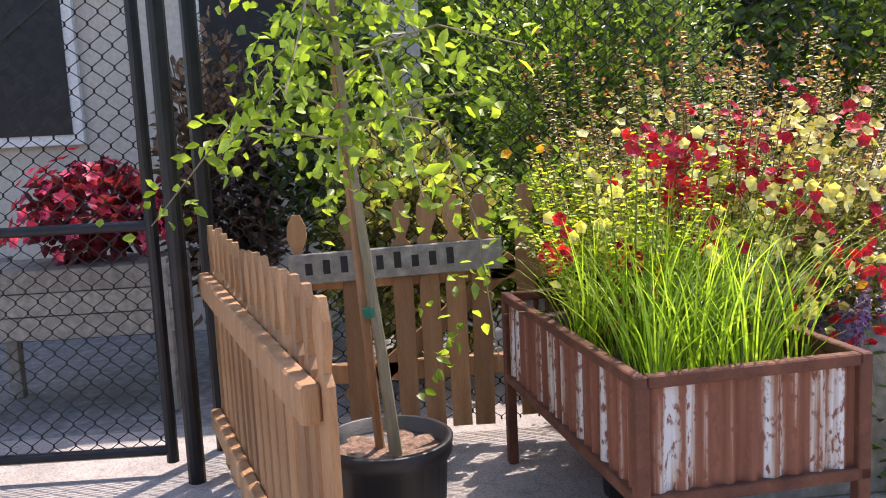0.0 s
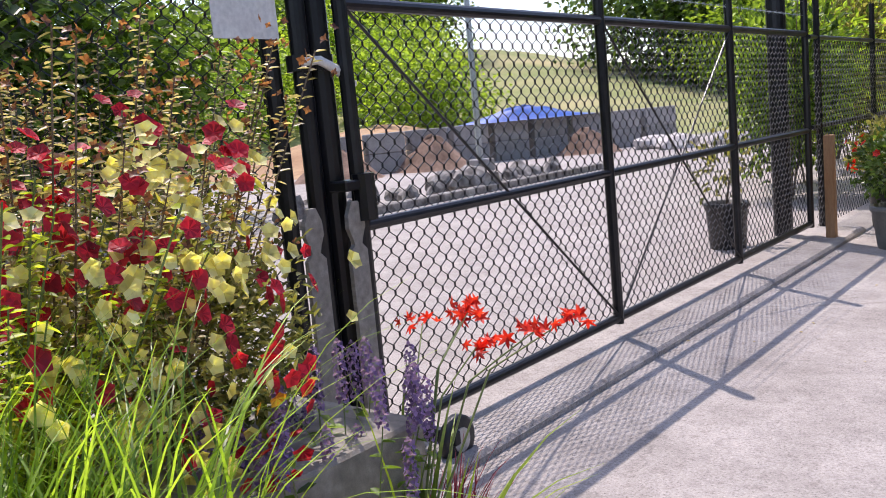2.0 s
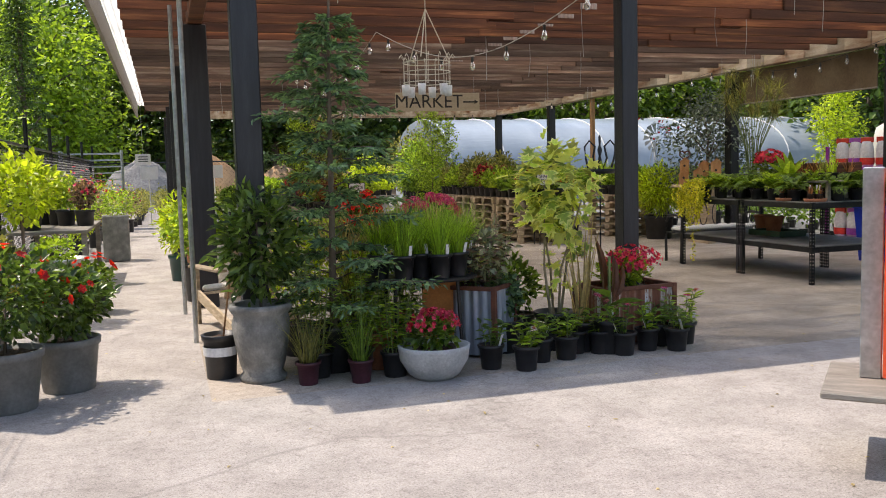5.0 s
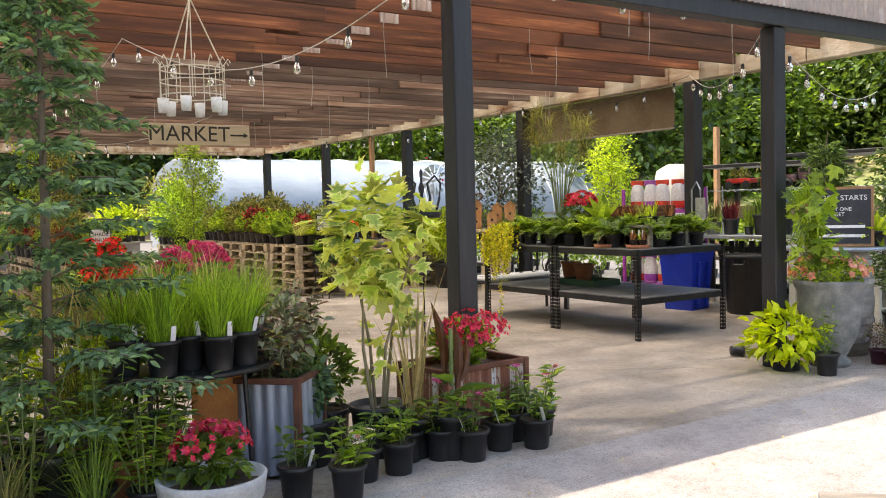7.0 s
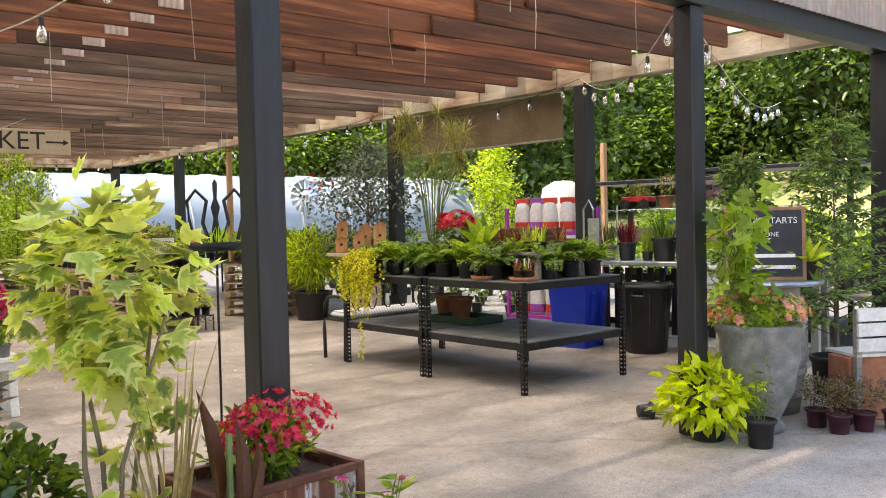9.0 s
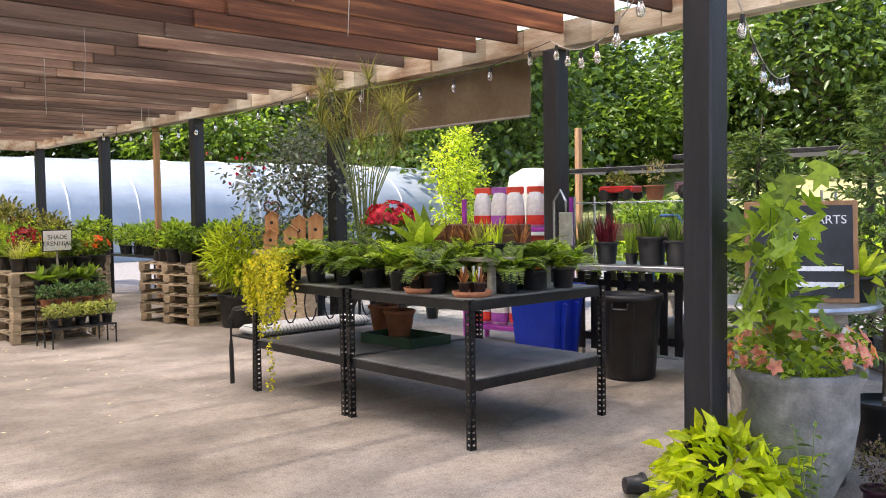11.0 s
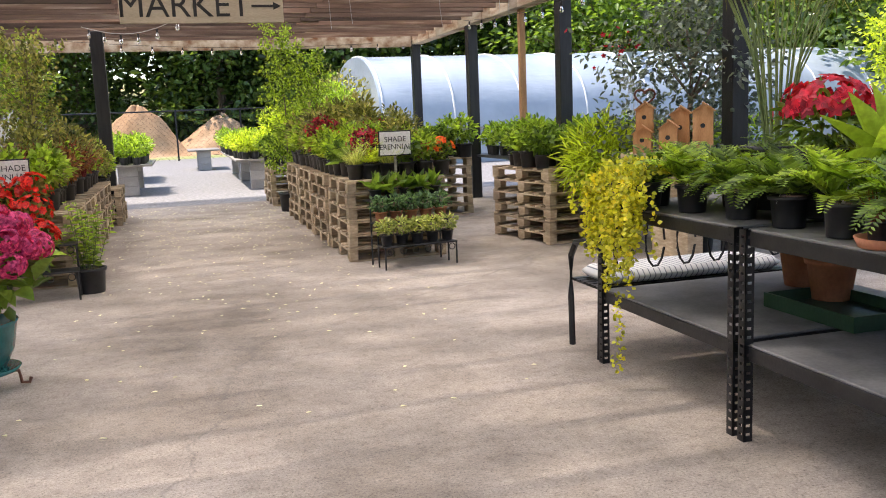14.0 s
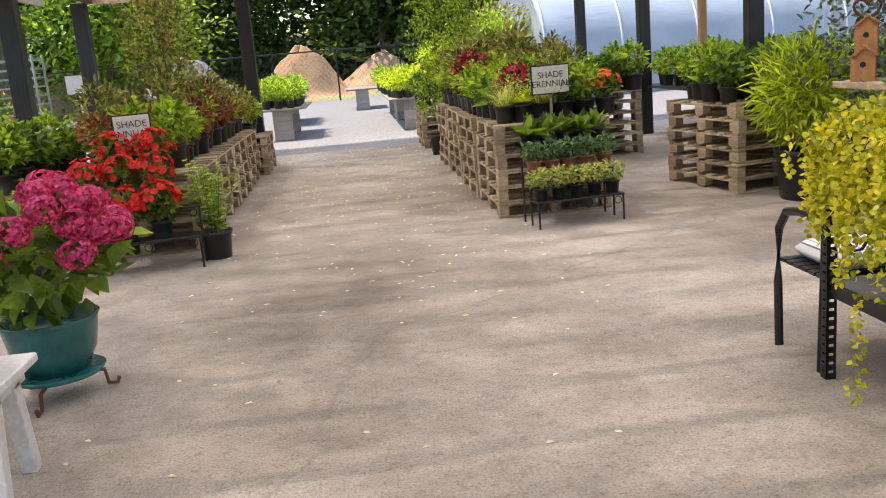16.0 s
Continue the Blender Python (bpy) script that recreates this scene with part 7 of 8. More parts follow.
potted("potted_flower", "red flowering plant at the stand's edge", "potted plant", pose(6.86, 8.75, TOPZ), (0.09, 0.15, M_POT, 0.82), [("foliage", bush(0.15, 0.2, 160, 0.05, 0.035, 0.3), L_MID), ("blossom", blossoms(*dome_points(40, 0.15, 0.12, 0.12), 0.035, 5), F_ORANGE)])


def notice(text, x, y, z, rz, w=0.33, h=0.24):
    o = thing("notice_sign", "white framed sign reading " + text.replace("\n", " "), "sign", pose(x, y, z, 0, 0, rz))
    part("frame", Geo().box(-w / 2, w / 2, 0, 0.012, -h / 2, h / 2, None, 0.003), M_BLACK, o)
    part("panel", Geo().box(-w / 2 + 0.012, w / 2 - 0.012, -0.003, -0.0005, -h / 2 + 0.012, h / 2 - 0.012), M_WHITE, o)
    lettering(text, 0.075, M_BLACK, o, pose(0, -0.0045, 0.0))
    part("stake", Geo().box(-0.012, 0.012, 0.0125, 0.022, -h / 2 - 0.32, h / 2 - 0.02), M_OLDWOOD, o)


notice("SHADE\nPERENNIALS", 6.34, 8.58, 1.155, 8, 0.35, 0.25)
notice("SHADE\nANNUALS", 2.86, 8.46, 1.06, 12, 0.30, 0.24)

# begonias, hydrangea and bench at the aisle
plant_step("plant_stand", "low black iron stand under the red begonias", pose(2.45, 7.75, 0, 0, 0, 4), 0.95, ((0.0, 0.25), (0.22, 0.45)))
for k, (x, y, z) in enumerate(((2.6, 7.9, 0.25), (2.85, 7.88, 0.25), (3.1, 7.92, 0.25), (2.55, 8.12, 0.45), (2.8, 8.1, 0.45), (3.05, 8.13, 0.45), (2.7, 8.4, 0.62), (3.0, 8.42, 0.62))):
    potted("potted_begonia", "scarlet begonia in bloom in a small pot", "potted flower", pose(x, y, z), (0.08, 0.13, M_POT, 0.82), [("foliage", bush(0.16, 0.26, 170, 0.065, 0.045, 0.3), (L_MID, L_OLIVE)[k % 2]), ("blossom", blossoms(*dome_points(44, 0.17, 0.17, 0.14), 0.04, 6, 0.5, 0.95), F_RED)], "red begonias")
for x, y, h in ((3.45, 8.15, 0.62), (2.3, 7.6, 0.55), (2.05, 7.9, 0.6)):
    vf, sg, tp = leafy_stems(18, h, 16, 0.075, 0.045, 0.35, 0.08)
    potted("potted_shrub", "fresh green bushy plant in a black pot", "potted plant", pose(x, y, 0), (0.13, 0.22, M_POT, 0.85), [("foliage", vf, L_FRESH), ("stem_growth", sg, M_STEM)], "green plants beside the begonias")
F_HYD = leafy("petal_deep_magenta", (0.40, 0.015, 0.15), (0.66, 0.09, 0.30), 0.55)
hy = thing("potted_hydrangea", "magenta hydrangea in a teal glazed pot on iron stand", "hydrangea", pose(3.14, 5.2, 0))
part("pot", Geo().lathe([(0.001, 0.14), (0.14, 0.14), (0.19, 0.24), (0.215, 0.38), (0.225, 0.40), (0.205, 0.40), (0.18, 0.34), (0.001, 0.34)], 36), M_TEAL, hy, "teal glazed ceramic pot", True)
part("saucer", Geo().lathe([(0.001, 0.12), (0.2, 0.12), (0.215, 0.14), (0.2, 0.14), (0.001, 0.135)], 30), M_TEAL, hy, "", True)
for k in range(3):
    a = k * 2.094 + 0.4
    part("stand_leg", Geo().tube([(0.1 * math.cos(a), 0.1 * math.sin(a), 0.115), (0.2 * math.cos(a), 0.2 * math.sin(a), 0.09), (0.21 * math.cos(a), 0.21 * math.sin(a), 0.02), (0.25 * math.cos(a), 0.25 * math.sin(a), 0.012), (0.26 * math.cos(a), 0.26 * math.sin(a), 0.04)], 0.01, 6), M_RUST, hy)
part("foliage", fast_mesh("foliage", shift(bush(0.4, 0.6, 240, 0.14, 0.09, 0.1, 0, 0.4), 0, 0, 0.36), L_MID), L_MID, hy)
heads = []
for k in range(34):
    d = rand_dirs(1, 0.25)[0]
    if d[2] < -0.25:
        d[2] *= -1
    c = np.array([0, 0, 0.68]) + d * np.array([0.38, 0.38, 0.34])
    pn = rand_dirs(90)
    heads.append(blossoms(c + pn * 0.085 * rng.uniform(0.85, 1.0, (90, 1)) * np.array([1, 1, 0.8]), pn, 0.02, 4, 0.15, 0.95))
for k, hvf in enumerate(heads):
    part("flower_head", fast_mesh("flower_head", hvf, F_HYD), F_HYD, hy, "rounded magenta flower head")
wb = thing("white_bench", "white-painted wooden bench holding small pots", "bench", pose(3.02, 4.25, 0))
part("seat", Geo().box(-0.75, 0.33, -0.2, 0.2, 0.42, 0.455, None, 0.005), M_WHITE, wb)
part("apron", Geo().box(-0.7, 0.28, -0.17, 0.17, 0.36, 0.418), M_WHITE, wb)
for x in (-0.65, 0.25):
    for y in (-0.15, 0.15):
        part("leg", Geo().box(-0.03, 0.03, -0.03, 0.03, 0, 0.38, pose(x, y, 0, y * 60, 0, 0), 0.003), M_WHITE, wb)
for x, y, lf in ((3.2, 4.3, L_MID), (3.05, 4.2, L_VARIEG), (3.22, 4.15, L_FRESH), (2.8, 4.3, L_MID)):
    potted("potted_herb", "small green plant in a grey pot on the bench", "potted plant", pose(x, y, 0.455), (0.05, 0.1, M_GREYPOT, 0.8), [("foliage", bush(0.09, 0.14, 110, 0.04, 0.025, 0.3), lf)], "small pots on the white bench")

# ---- right front: urn, board, tubs ----
uc = thing("stone_urn", "large grey stone urn with pink geraniums and vine", "urn", pose(6.72, -0.02, 0))
part("urn", Geo().lathe([(0.001, 0), (0.15, 0), (0.16, 0.04), (0.12, 0.08), (0.15, 0.13), (0.22, 0.28), (0.25, 0.48), (0.25, 0.6), (0.28, 0.66), (0.285, 0.70), (0.25, 0.70), (0.22, 0.62), (0.001, 0.6)], 36, None, 0.03), M_STONEPOT, uc, "", True)
part("foliage", fast_mesh("foliage", shift(bush(0.36, 0.35, 650, 0.045, 0.03, 0.2), 0, 0, 0.58), L_FRESH), L_FRESH, uc)
part("blossom", fast_mesh("blossom", blossoms(*dome_points(60, 0.33, 0.2, 0.72), 0.04, 5, 0.4), F_SALMON), F_SALMON, uc)
vg, P, D = Geo(), [], []
for k in range(6):
    pts = [(0, 0, 0.7), (-0.08 - 0.06 * k, 0.02 * k, 1.0), (-0.16 - 0.1 * (k % 3), 0.05 - 0.05 * k, 1.3 + 0.06 * k)]
    vg.tube(pts, 0.007, 5, 0.003)
    for i in range(16):
        u = rng.uniform(0.2, 1.0)
        P.append(np.array(pts[0]) * (1 - u) ** 2 + np.array(pts[1]) * 2 * u * (1 - u) + np.array(pts[2]) * u * u + rng.normal(size=3) * 0.06)
        D.append(rng.normal(size=3) + np.array([-0.3, -0.3, -0.5]))
part("vine_stem", vg, M_STEM, uc)
part("vine_leaves", fast_mesh("vine_leaves", lobed(np.array(P), np.array(D), rand_dirs(len(P), 1.0), 0.13, 0.13), L_FRESH), L_FRESH, uc)
L_CHART = leafy("leaf_chartreuse", (0.42, 0.52, 0.02), (0.66, 0.72, 0.05), 0.4, 0.45)
hst = thing("chartreuse_plant", "bright chartreuse leafy plant on the floor", "potted plant", pose(6.28, 0.08, 0))
part("pot", pot_geo(0.12, 0.18, 0.85), M_POT, hst, "", True)
part("foliage", fast_mesh("foliage", shift(bush(0.33, 0.46, 420, 0.105, 0.055, -0.1, 0, 0.5), 0, 0, 0.04), L_CHART), L_CHART, hst)
vf, sg, tp = leafy_stems(6, 0.4, 9, 0.07, 0.02, 0.4, 0.03)
potted("potted_perennial", "thin green perennial in a black nursery pot", "potted plant", pose(6.33, -0.25, 0), (0.085, 0.17, M_POT, 0.82), [("foliage", vf, L_MID), ("stem_growth", sg, M_STEM)])
spl = potted("fallen_plant", "toppled small black pot with spilled yellow stems", "potted plant", pose(6.42, 0.72, 0.055, 90, 0, 60), (0.05, 0.1, M_POT, 0.85), [("stem_growth", clump(40, 0.28, 0.006, 0.03, 0.5, 0.6), L_LIME)])
brl = thing("barrel", "weathered grey oak barrel with steel hoops", "barrel", pose(7.3, 0.3, 0))
part("stave_body", Geo().lathe([(0.001, 0), (0.26, 0), (0.29, 0.2), (0.31, 0.45), (0.29, 0.7), (0.26, 0.9), (0.001, 0.9)], 30), M_OLDWOOD, brl, "", True)
for z, r in ((0.12, 0.283), (0.28, 0.303), (0.62, 0.303), (0.78, 0.283)):
    part("hoop", Geo().lathe([(r, z), (r + 0.006, z), (r + 0.006, z + 0.04), (r, z + 0.04)], 30), M_GALV, brl)
part("tabletop", Geo().lathe([(0.001, 0.905), (0.42, 0.905), (0.43, 0.92), (0.42, 0.935), (0.001, 0.935)], 36), M_GALV, brl)
cbd = thing("chalkboard", "framed chalkboard listing veggie starts on the barrel", "sign", pose(7.20, 0.2, 0.937, -8, 0, -58))
part("frame", Geo().box(-0.27, 0.27, 0, 0.02, 0, 0.52, None, 0.004), M_CEDAR, cbd)
M_SLATE = surface("black_slate", (0.014, 0.016, 0.02), (0.04, 0.043, 0.05), 6, 0.7, fine=30, bump=0.05)
part("slate", Geo().box(-0.245, 0.245, -0.004, -0.001, 0.025, 0.495), M_SLATE, cbd)
lettering("VEGGIE STARTS", 0.062, M_TAG, cbd, pose(0, -0.0055, 0.42), "chalk_title")
lettering("BUY ONE\nGET", 0.045, M_TAG, cbd, pose(0, -0.0055, 0.30), "chalk_line")
for k in range(2):
    part("chalk_bar", Geo().box(-0.2, 0.2, -0.006, -0.0045, 0.16 - 0.08 * k, 0.185 - 0.08 * k), M_TAG, cbd)
potted("potted_plant", "small yellow-green plant on the barrel top", "potted plant", pose(7.45, 0.0, 0.937), (0.07, 0.13, M_POT, 0.85), [("leaves", leaves(np.zeros((16, 3)), rand_dirs(16, 0.9), rand_dirs(16, 2), 0.2, 0.06, 0.2), L_LIME)])
L_SPRAY = leafy("leaf_conifer_green", (0.07, 0.14, 0.05), (0.26, 0.36, 0.14), 0.5, 0.4)


def feathery(h, r, boughs, mat, root):
    """Sparse conifer of rising boughs with flat drooping sprays."""
    tg, P, D = Geo(), [], []
    tg.tube([(0, 0, 0.25), (0.02, 0.01, h * 0.45), (0, 0.02, h * 0.8), (0.03, 0, h)], 0.026, 8, 0.004)
    for k in range(boughs):
        u0 = k / boughs
        z = 0.42 + (h - 0.55) * u0
        a = k * 2.4 + rng.uniform(-0.4, 0.4)
        L = (r * (1 - u0) ** 0.8 + 0.08) * rng.uniform(0.55, 1.1)
        d = np.array([math.cos(a), math.sin(a), 0.45])
        side = np.array([-math.sin(a), math.cos(a), 0])
        c0 = np.array([0.01, 0, z])
        tg.tube([tuple(c0), tuple(c0 + d * L * 0.6), tuple(c0 + d * L + np.array([0, 0, -0.1 * L]))], 0.005, 4, 0.002)
        for i in range(11):
            v = 0.25 + 0.78 * i / 11
            c = c0 + d * L * v + np.array([0, 0, -0.1 * L * v * v])
            for sg_ in (-1, 1):
                dd = unit(side * sg_ * 0.9 + d + np.array([0, 0, rng.uniform(-0.7, 0.0)]))
                for q in range(3):
                    P.append(c + dd * 0.032 * q + rng.normal(size=3) * 0.008)
                    D.append(dd + rng.normal(size=3) * 0.4)
    n = len(P)
    part("trunk", tg, M_BARK, root)
    part("foliage", fast_mesh("foliage", leaves(np.array(P), np.array(D), rand_dirs(n, 1.2), 0.058, 0.02, 0.1, 0.25), mat), mat, root)


for x, y, h, r in ((8.15, 0.15, 2.25, 0.5), (8.0, 0.85, 2.0, 0.34), (9.3, -0.3, 2.3, 0.5)):
    o = thing("conifer", "feathery green conifer in a nursery pot", "conifer", pose(x, y, 0), "potted conifers")
    feathery(h, r, 74, L_SPRAY, o)
    part("pot", pot_geo(0.19, 0.3, 0.85), M_POT, o, "", True)
crt = thing("white_crate", "white slatted wooden crate tilted on a stand", "crate", pose(7.55, -0.55, 0, 0, 0, -30))
for k in range(3):
    part("slat", Geo().box(-0.3, 0.3, -0.01, 0.01, 0.48 + k * 0.1, 0.565 + k * 0.1), M_WHITE, crt)
part("floor_board", Geo().box(-0.3, 0.3, 0.011, 0.35, 0.44, 0.46), M_WHITE, crt)
for x in (-0.28, 0.28):
    part("leg", Geo().box(x - 0.02, x + 0.02, 0.011, 0.05, 0, 0.76), M_OLDWOOD, crt)
part("brick_block", Geo().box(-0.32, 0.1, 0.06, 0.3, 0.0, 0.435, None, 0.01), M_TERRA, crt)
for x, y in ((6.98, -0.42), (7.15, -0.5), (7.32, -0.62), (7.05, -0.24), (7.25, -0.32)):
    potted("potted_heather", "dark heather in a small maroon pot", "potted plant", pose(x, y, 0), (0.07, 0.12, surface("wine_pot", (0.06, 0.01, 0.02), (0.1, 0.02, 0.035), 8, 0.5), 0.82), [("foliage", bush(0.13, 0.26, 320, 0.022, 0.01, 0.5), L_PURPLE), ("green_foliage", bush(0.13, 0.24, 180, 0.022, 0.01, 0.5), L_OLIVE)], "heathers in maroon pots")

# ---- behind the steel tables: bins, potting bench, shelf ----
M_BIN = surface("blue_bin_plastic", (0.006, 0.03, 0.42), (0.012, 0.06, 0.58), 4, 0.4, fine=40, bump=0.05)
bb = thing("blue_bin", "tall square bright blue plastic recycling bin", "bin", pose(8.85, 3.35, 0, 0, 0, 8))
g = Geo()
for w0, z in ((0.19, 0.0), (0.24, 0.7), (0.255, 0.71), (0.255, 0.76), (0.235, 0.76), (0.2, 0.3)):
    g.v += [(-w0, -w0, z), (w0, -w0, z), (w0, w0, z), (-w0, w0, z)]
for k in range(5):
    g.f += [(k * 4 + i, k * 4 + (i + 1) % 4, k * 4 + 4 + (i + 1) % 4, k * 4 + 4 + i) for i in range(4)]
g.f += [(3, 2, 1, 0), (20, 21, 22, 23)]
part("body", g, M_BIN, bb)
for k in (-1, 1):
    part("rib", Geo().box(k * 0.1 - 0.02, k * 0.1 + 0.02, -0.235, -0.19, 0.05, 0.62, pose(0, 0, 0, 4), 0.008), M_BIN, bb)
db = thing("dustbin", "round black plastic dustbin with side handles", "bin", pose(8.98, 2.55, 0))
part("body", Geo().lathe([(0.001, 0), (0.2, 0), (0.215, 0.02), (0.265, 0.66), (0.285, 0.665), (0.285, 0.71), (0.265, 0.71), (0.25, 0.66), (0.2, 0.1), (0.001, 0.08)], 36), M_POT, db, "", True)
for a in (200, 20):
    part("handle", Geo().tube([(0.28 * math.cos(radians(a + s)), 0.28 * math.sin(radians(a + s)), z) for s, z in ((-14, 0.65), (-12, 0.6), (12, 0.6), (14, 0.65))], 0.012, 6), M_POT, db)
for k in range(8):
    a = k * 0.785
    part("rib", Geo().rod((0.214 * math.cos(a), 0.214 * math.sin(a), 0.05), (0.262 * math.cos(a), 0.262 * math.sin(a), 0.62), 0.007, None, 6), M_POT, db)
pb = thing("potting_bench", "long grey potting bench with black slatted sides", "bench", pose(9.55, 2.35, 0, 0, 0, 8))
part("worktop", Geo().box(-0.35, 0.35, -1.3, 1.3, 0.88, 0.925, None, 0.006), M_GALV, pb)
for k in range(18):
    part("slat", Geo().box(-0.02, 0.0, -1.22 + k * 0.14, -1.15 + k * 0.14, 0.12, 0.84), M_POST, pb)
for z in (0.2, 0.7):
    part("rail", Geo().box(0.002, 0.03, -1.25, 1.25, z, z + 0.07), M_POST, pb)
for x in (-0.3, 0.3):
    for y in (-1.25, 1.25):
        part("leg", Geo().box(x - 0.03, x + 0.03, y - 0.03, y + 0.03, 0, 0.88), M_OLDWOOD, pb)
ws_ = thing("wire_shelf", "chrome wire shelf standing on the potting bench", "shelf", pose(9.6, 2.3, 0.925, 0, 0, 8))
for y in (-1.1, 1.1):
    for x in (-0.18, 0.18):
        part("upright", Geo().rod((x, y, 0), (x, y, 0.62), 0.011), M_GALV, ws_)
for k in range(9):
    part("wire", Geo().rod((-0.18 + k * 0.045, -1.1, 0.56), (-0.18 + k * 0.045, 1.1, 0.56), 0.003, None, 5), M_GALV, ws_)
part("edge_wire", Geo().tube([(-0.185, -1.1 + i * 0.05, 0.54 + 0.02 * (i % 2)) for i in range(45)], 0.003, 4), M_GALV, ws_)
part("wood_board", Geo().box(0.1, 0.14, -1.05, 1.05, 0.2, 0.36), M_PALLET, ws_, "pale wooden backboard")
BM = pose(9.6, 2.3, 0.925, 0, 0, 8)
for y, r, h, lf, mt in ((0.75, 0.1, 0.16, L_OLIVE, M_STONEPOT), (0.5, 0.1, 0.2, L_MAROON, M_POT), (0.25, 0.06, 0.1, L_FRESH, M_POT), (0.05, 0.13, 0.25, L_MID, M_POT), (-0.2, 0.12, 0.22, L_MID, M_POT), (-0.75, 0.11, 0.24, L_FRESH, M_STONEPOT)):
    o = potted("potted_succulent", "upright green succulent in a plain pot", "potted plant", BM @ pose(-0.12, y + 0.3, 0.0), (r, h, mt, 0.82), [("grass_tuft", clump(60, 0.3, 0.02, r * 0.7, 0.25, 0.2), lf)], "pots on the potting bench")
rwag = thing("red_wagon", "small red toy wagon planted with succulents", "wagon", BM @ pose(0, 0.72, 0.575))
part("tray", Geo().box(-0.1, 0.1, -0.17, 0.17, 0.07, 0.13, None, 0.01), surface("toy_red", (0.5, 0.015, 0.015), (0.62, 0.03, 0.02), 5, 0.35), rwag)
for x in (-0.1, 0.1):
    for y in (-0.12, 0.12):
        part("wheel", Geo().lathe([(0.01, -0.012), (0.05, -0.012), (0.05, 0.012), (0.01, 0.012)], 16, pose(x, y, 0.05, 0, 90)), M_POT, rwag)
part("foliage", fast_mesh("foliage", shift(bush(0.14, 0.16, 160, 0.05, 0.03, 0.4), 0, 0, 0.1), L_OLIVE), L_OLIVE, rwag)
potted("terracotta_pot", "terracotta pot with dry twiggy plant on the shelf", "potted plant", BM @ pose(0, 0.38, 0.575), (0.085, 0.13, M_TERRA, 0.8), [("twig_foliage", bush(0.13, 0.28, 160, 0.03, 0.014, 0.5), L_TAN)])
trk = thing("toy_truck", "rusty old-fashioned model pickup truck on the shelf", "toy truck", BM @ pose(0, -0.15, 0.575))
M_OLDPAINT = surface("faded_maroon_paint", (0.10, 0.05, 0.06), (0.2, 0.11, 0.12), 9, 0.6, fine=50)
g = Geo().box(-0.09, 0.09, -0.26, -0.02, 0.06, 0.16, None, 0.03).box(-0.08, 0.08, -0.05, 0.10, 0.06, 0.25, None, 0.03).box(-0.1, 0.1, 0.11, 0.30, 0.06, 0.15, None, 0.01)
part("body", g, M_OLDPAINT, trk)
part("window", Geo().box(-0.082, 0.082, -0.03, 0.07, 0.17, 0.225), M_BLACKSTEEL, trk)
for x in (-0.1, 0.1):
    for y in (-0.18, 0.2):
        w = part("wheel", Geo().lathe([(0.012, -0.018), (0.055, -0.018), (0.06, 0), (0.055, 0.018), (0.012, 0.018)], 18, pose(x, y, 0.058, 0, 90)), M_POT, trk, "", True)
        part("mudguard", Geo().tube([(x, y + 0.075 * math.cos(q), 0.058 + 0.075 * math.sin(q)) for q in (0.2, 0.8, 1.57, 2.3, 2.9)], 0.022, 6), M_OLDPAINT, trk)
spd = thing("hanging_spade", "grey garden tool hanging from the post", "tool", pose(8.99, 3.38, 1.0))
part("handle", Geo().tube([(0, 0, -0.75), (-0.02, -0.02, 0.5), (-0.02, -0.1, 0.6), (-0.02, -0.16, 0.5), (-0.02, -0.16, 0.1)], 0.012, 6), M_GALV, spd)
part("blade", Geo().box(-0.03, -0.015, -0.24, -0.08, 0.1, 0.4, None, 0.006), M_GALV, spd)
htk = thing("hand_truck", "blue tubular hand truck behind the bench", "hand truck", pose(10.1, 2.9, 0))
part("frame", Geo().tube([(0, -0.18, 0), (0, -0.18, 1.25), (0, -0.1, 1.35), (0, 0.1, 1.35), (0, 0.18, 1.25), (0, 0.18, 0)], 0.016, 8), surface("blue_paint", (0.02, 0.1, 0.28), (0.04, 0.16, 0.38), 6, 0.4), htk)
part("plate", Geo().box(-0.15, 0.0, -0.2, 0.2, 0, 0.012), M_GALV, htk)
pwb = thing("potting_cabinet", "cream slatted potting cabinet with grey basin top", "cabinet", pose(9.27, 1.5, 0, 0, 0, 8))
M_CREAMP = surface("cream_paint", (0.55, 0.52, 0.44), (0.66, 0.63, 0.55), 5, 0.6)
for k in range(4):
    part("slat", Geo().box(-0.3, -0.28, -0.55, 0.45, 0.52 + k * 0.085, 0.6 + k * 0.085), M_CREAMP, pwb)
part("worktop", Geo().box(-0.33, 0.33, -0.6, 0.5, 0.87, 0.905, None, 0.005), M_CREAMP, pwb)
for x in (-0.27, 0.27):
    for y in (-0.5, 0.42):
        part("leg", Geo().box(x - 0.035, x + 0.035, y - 0.035, y + 0.035, 0, 0.87), M_CREAMP, pwb)
part("lower_shelf", Geo().box(-0.26, 0.26, -0.46, 0.38, 0.12, 0.16), M_CREAMP, pwb)
part("basin", Geo().lathe([(0.001, 0.91), (0.22, 0.91), (0.24, 0.93), (0.22, 0.935), (0.001, 0.925)], 28, pose(-0.05, -0.35, 0)), M_GREYPOT, pwb, "", True)

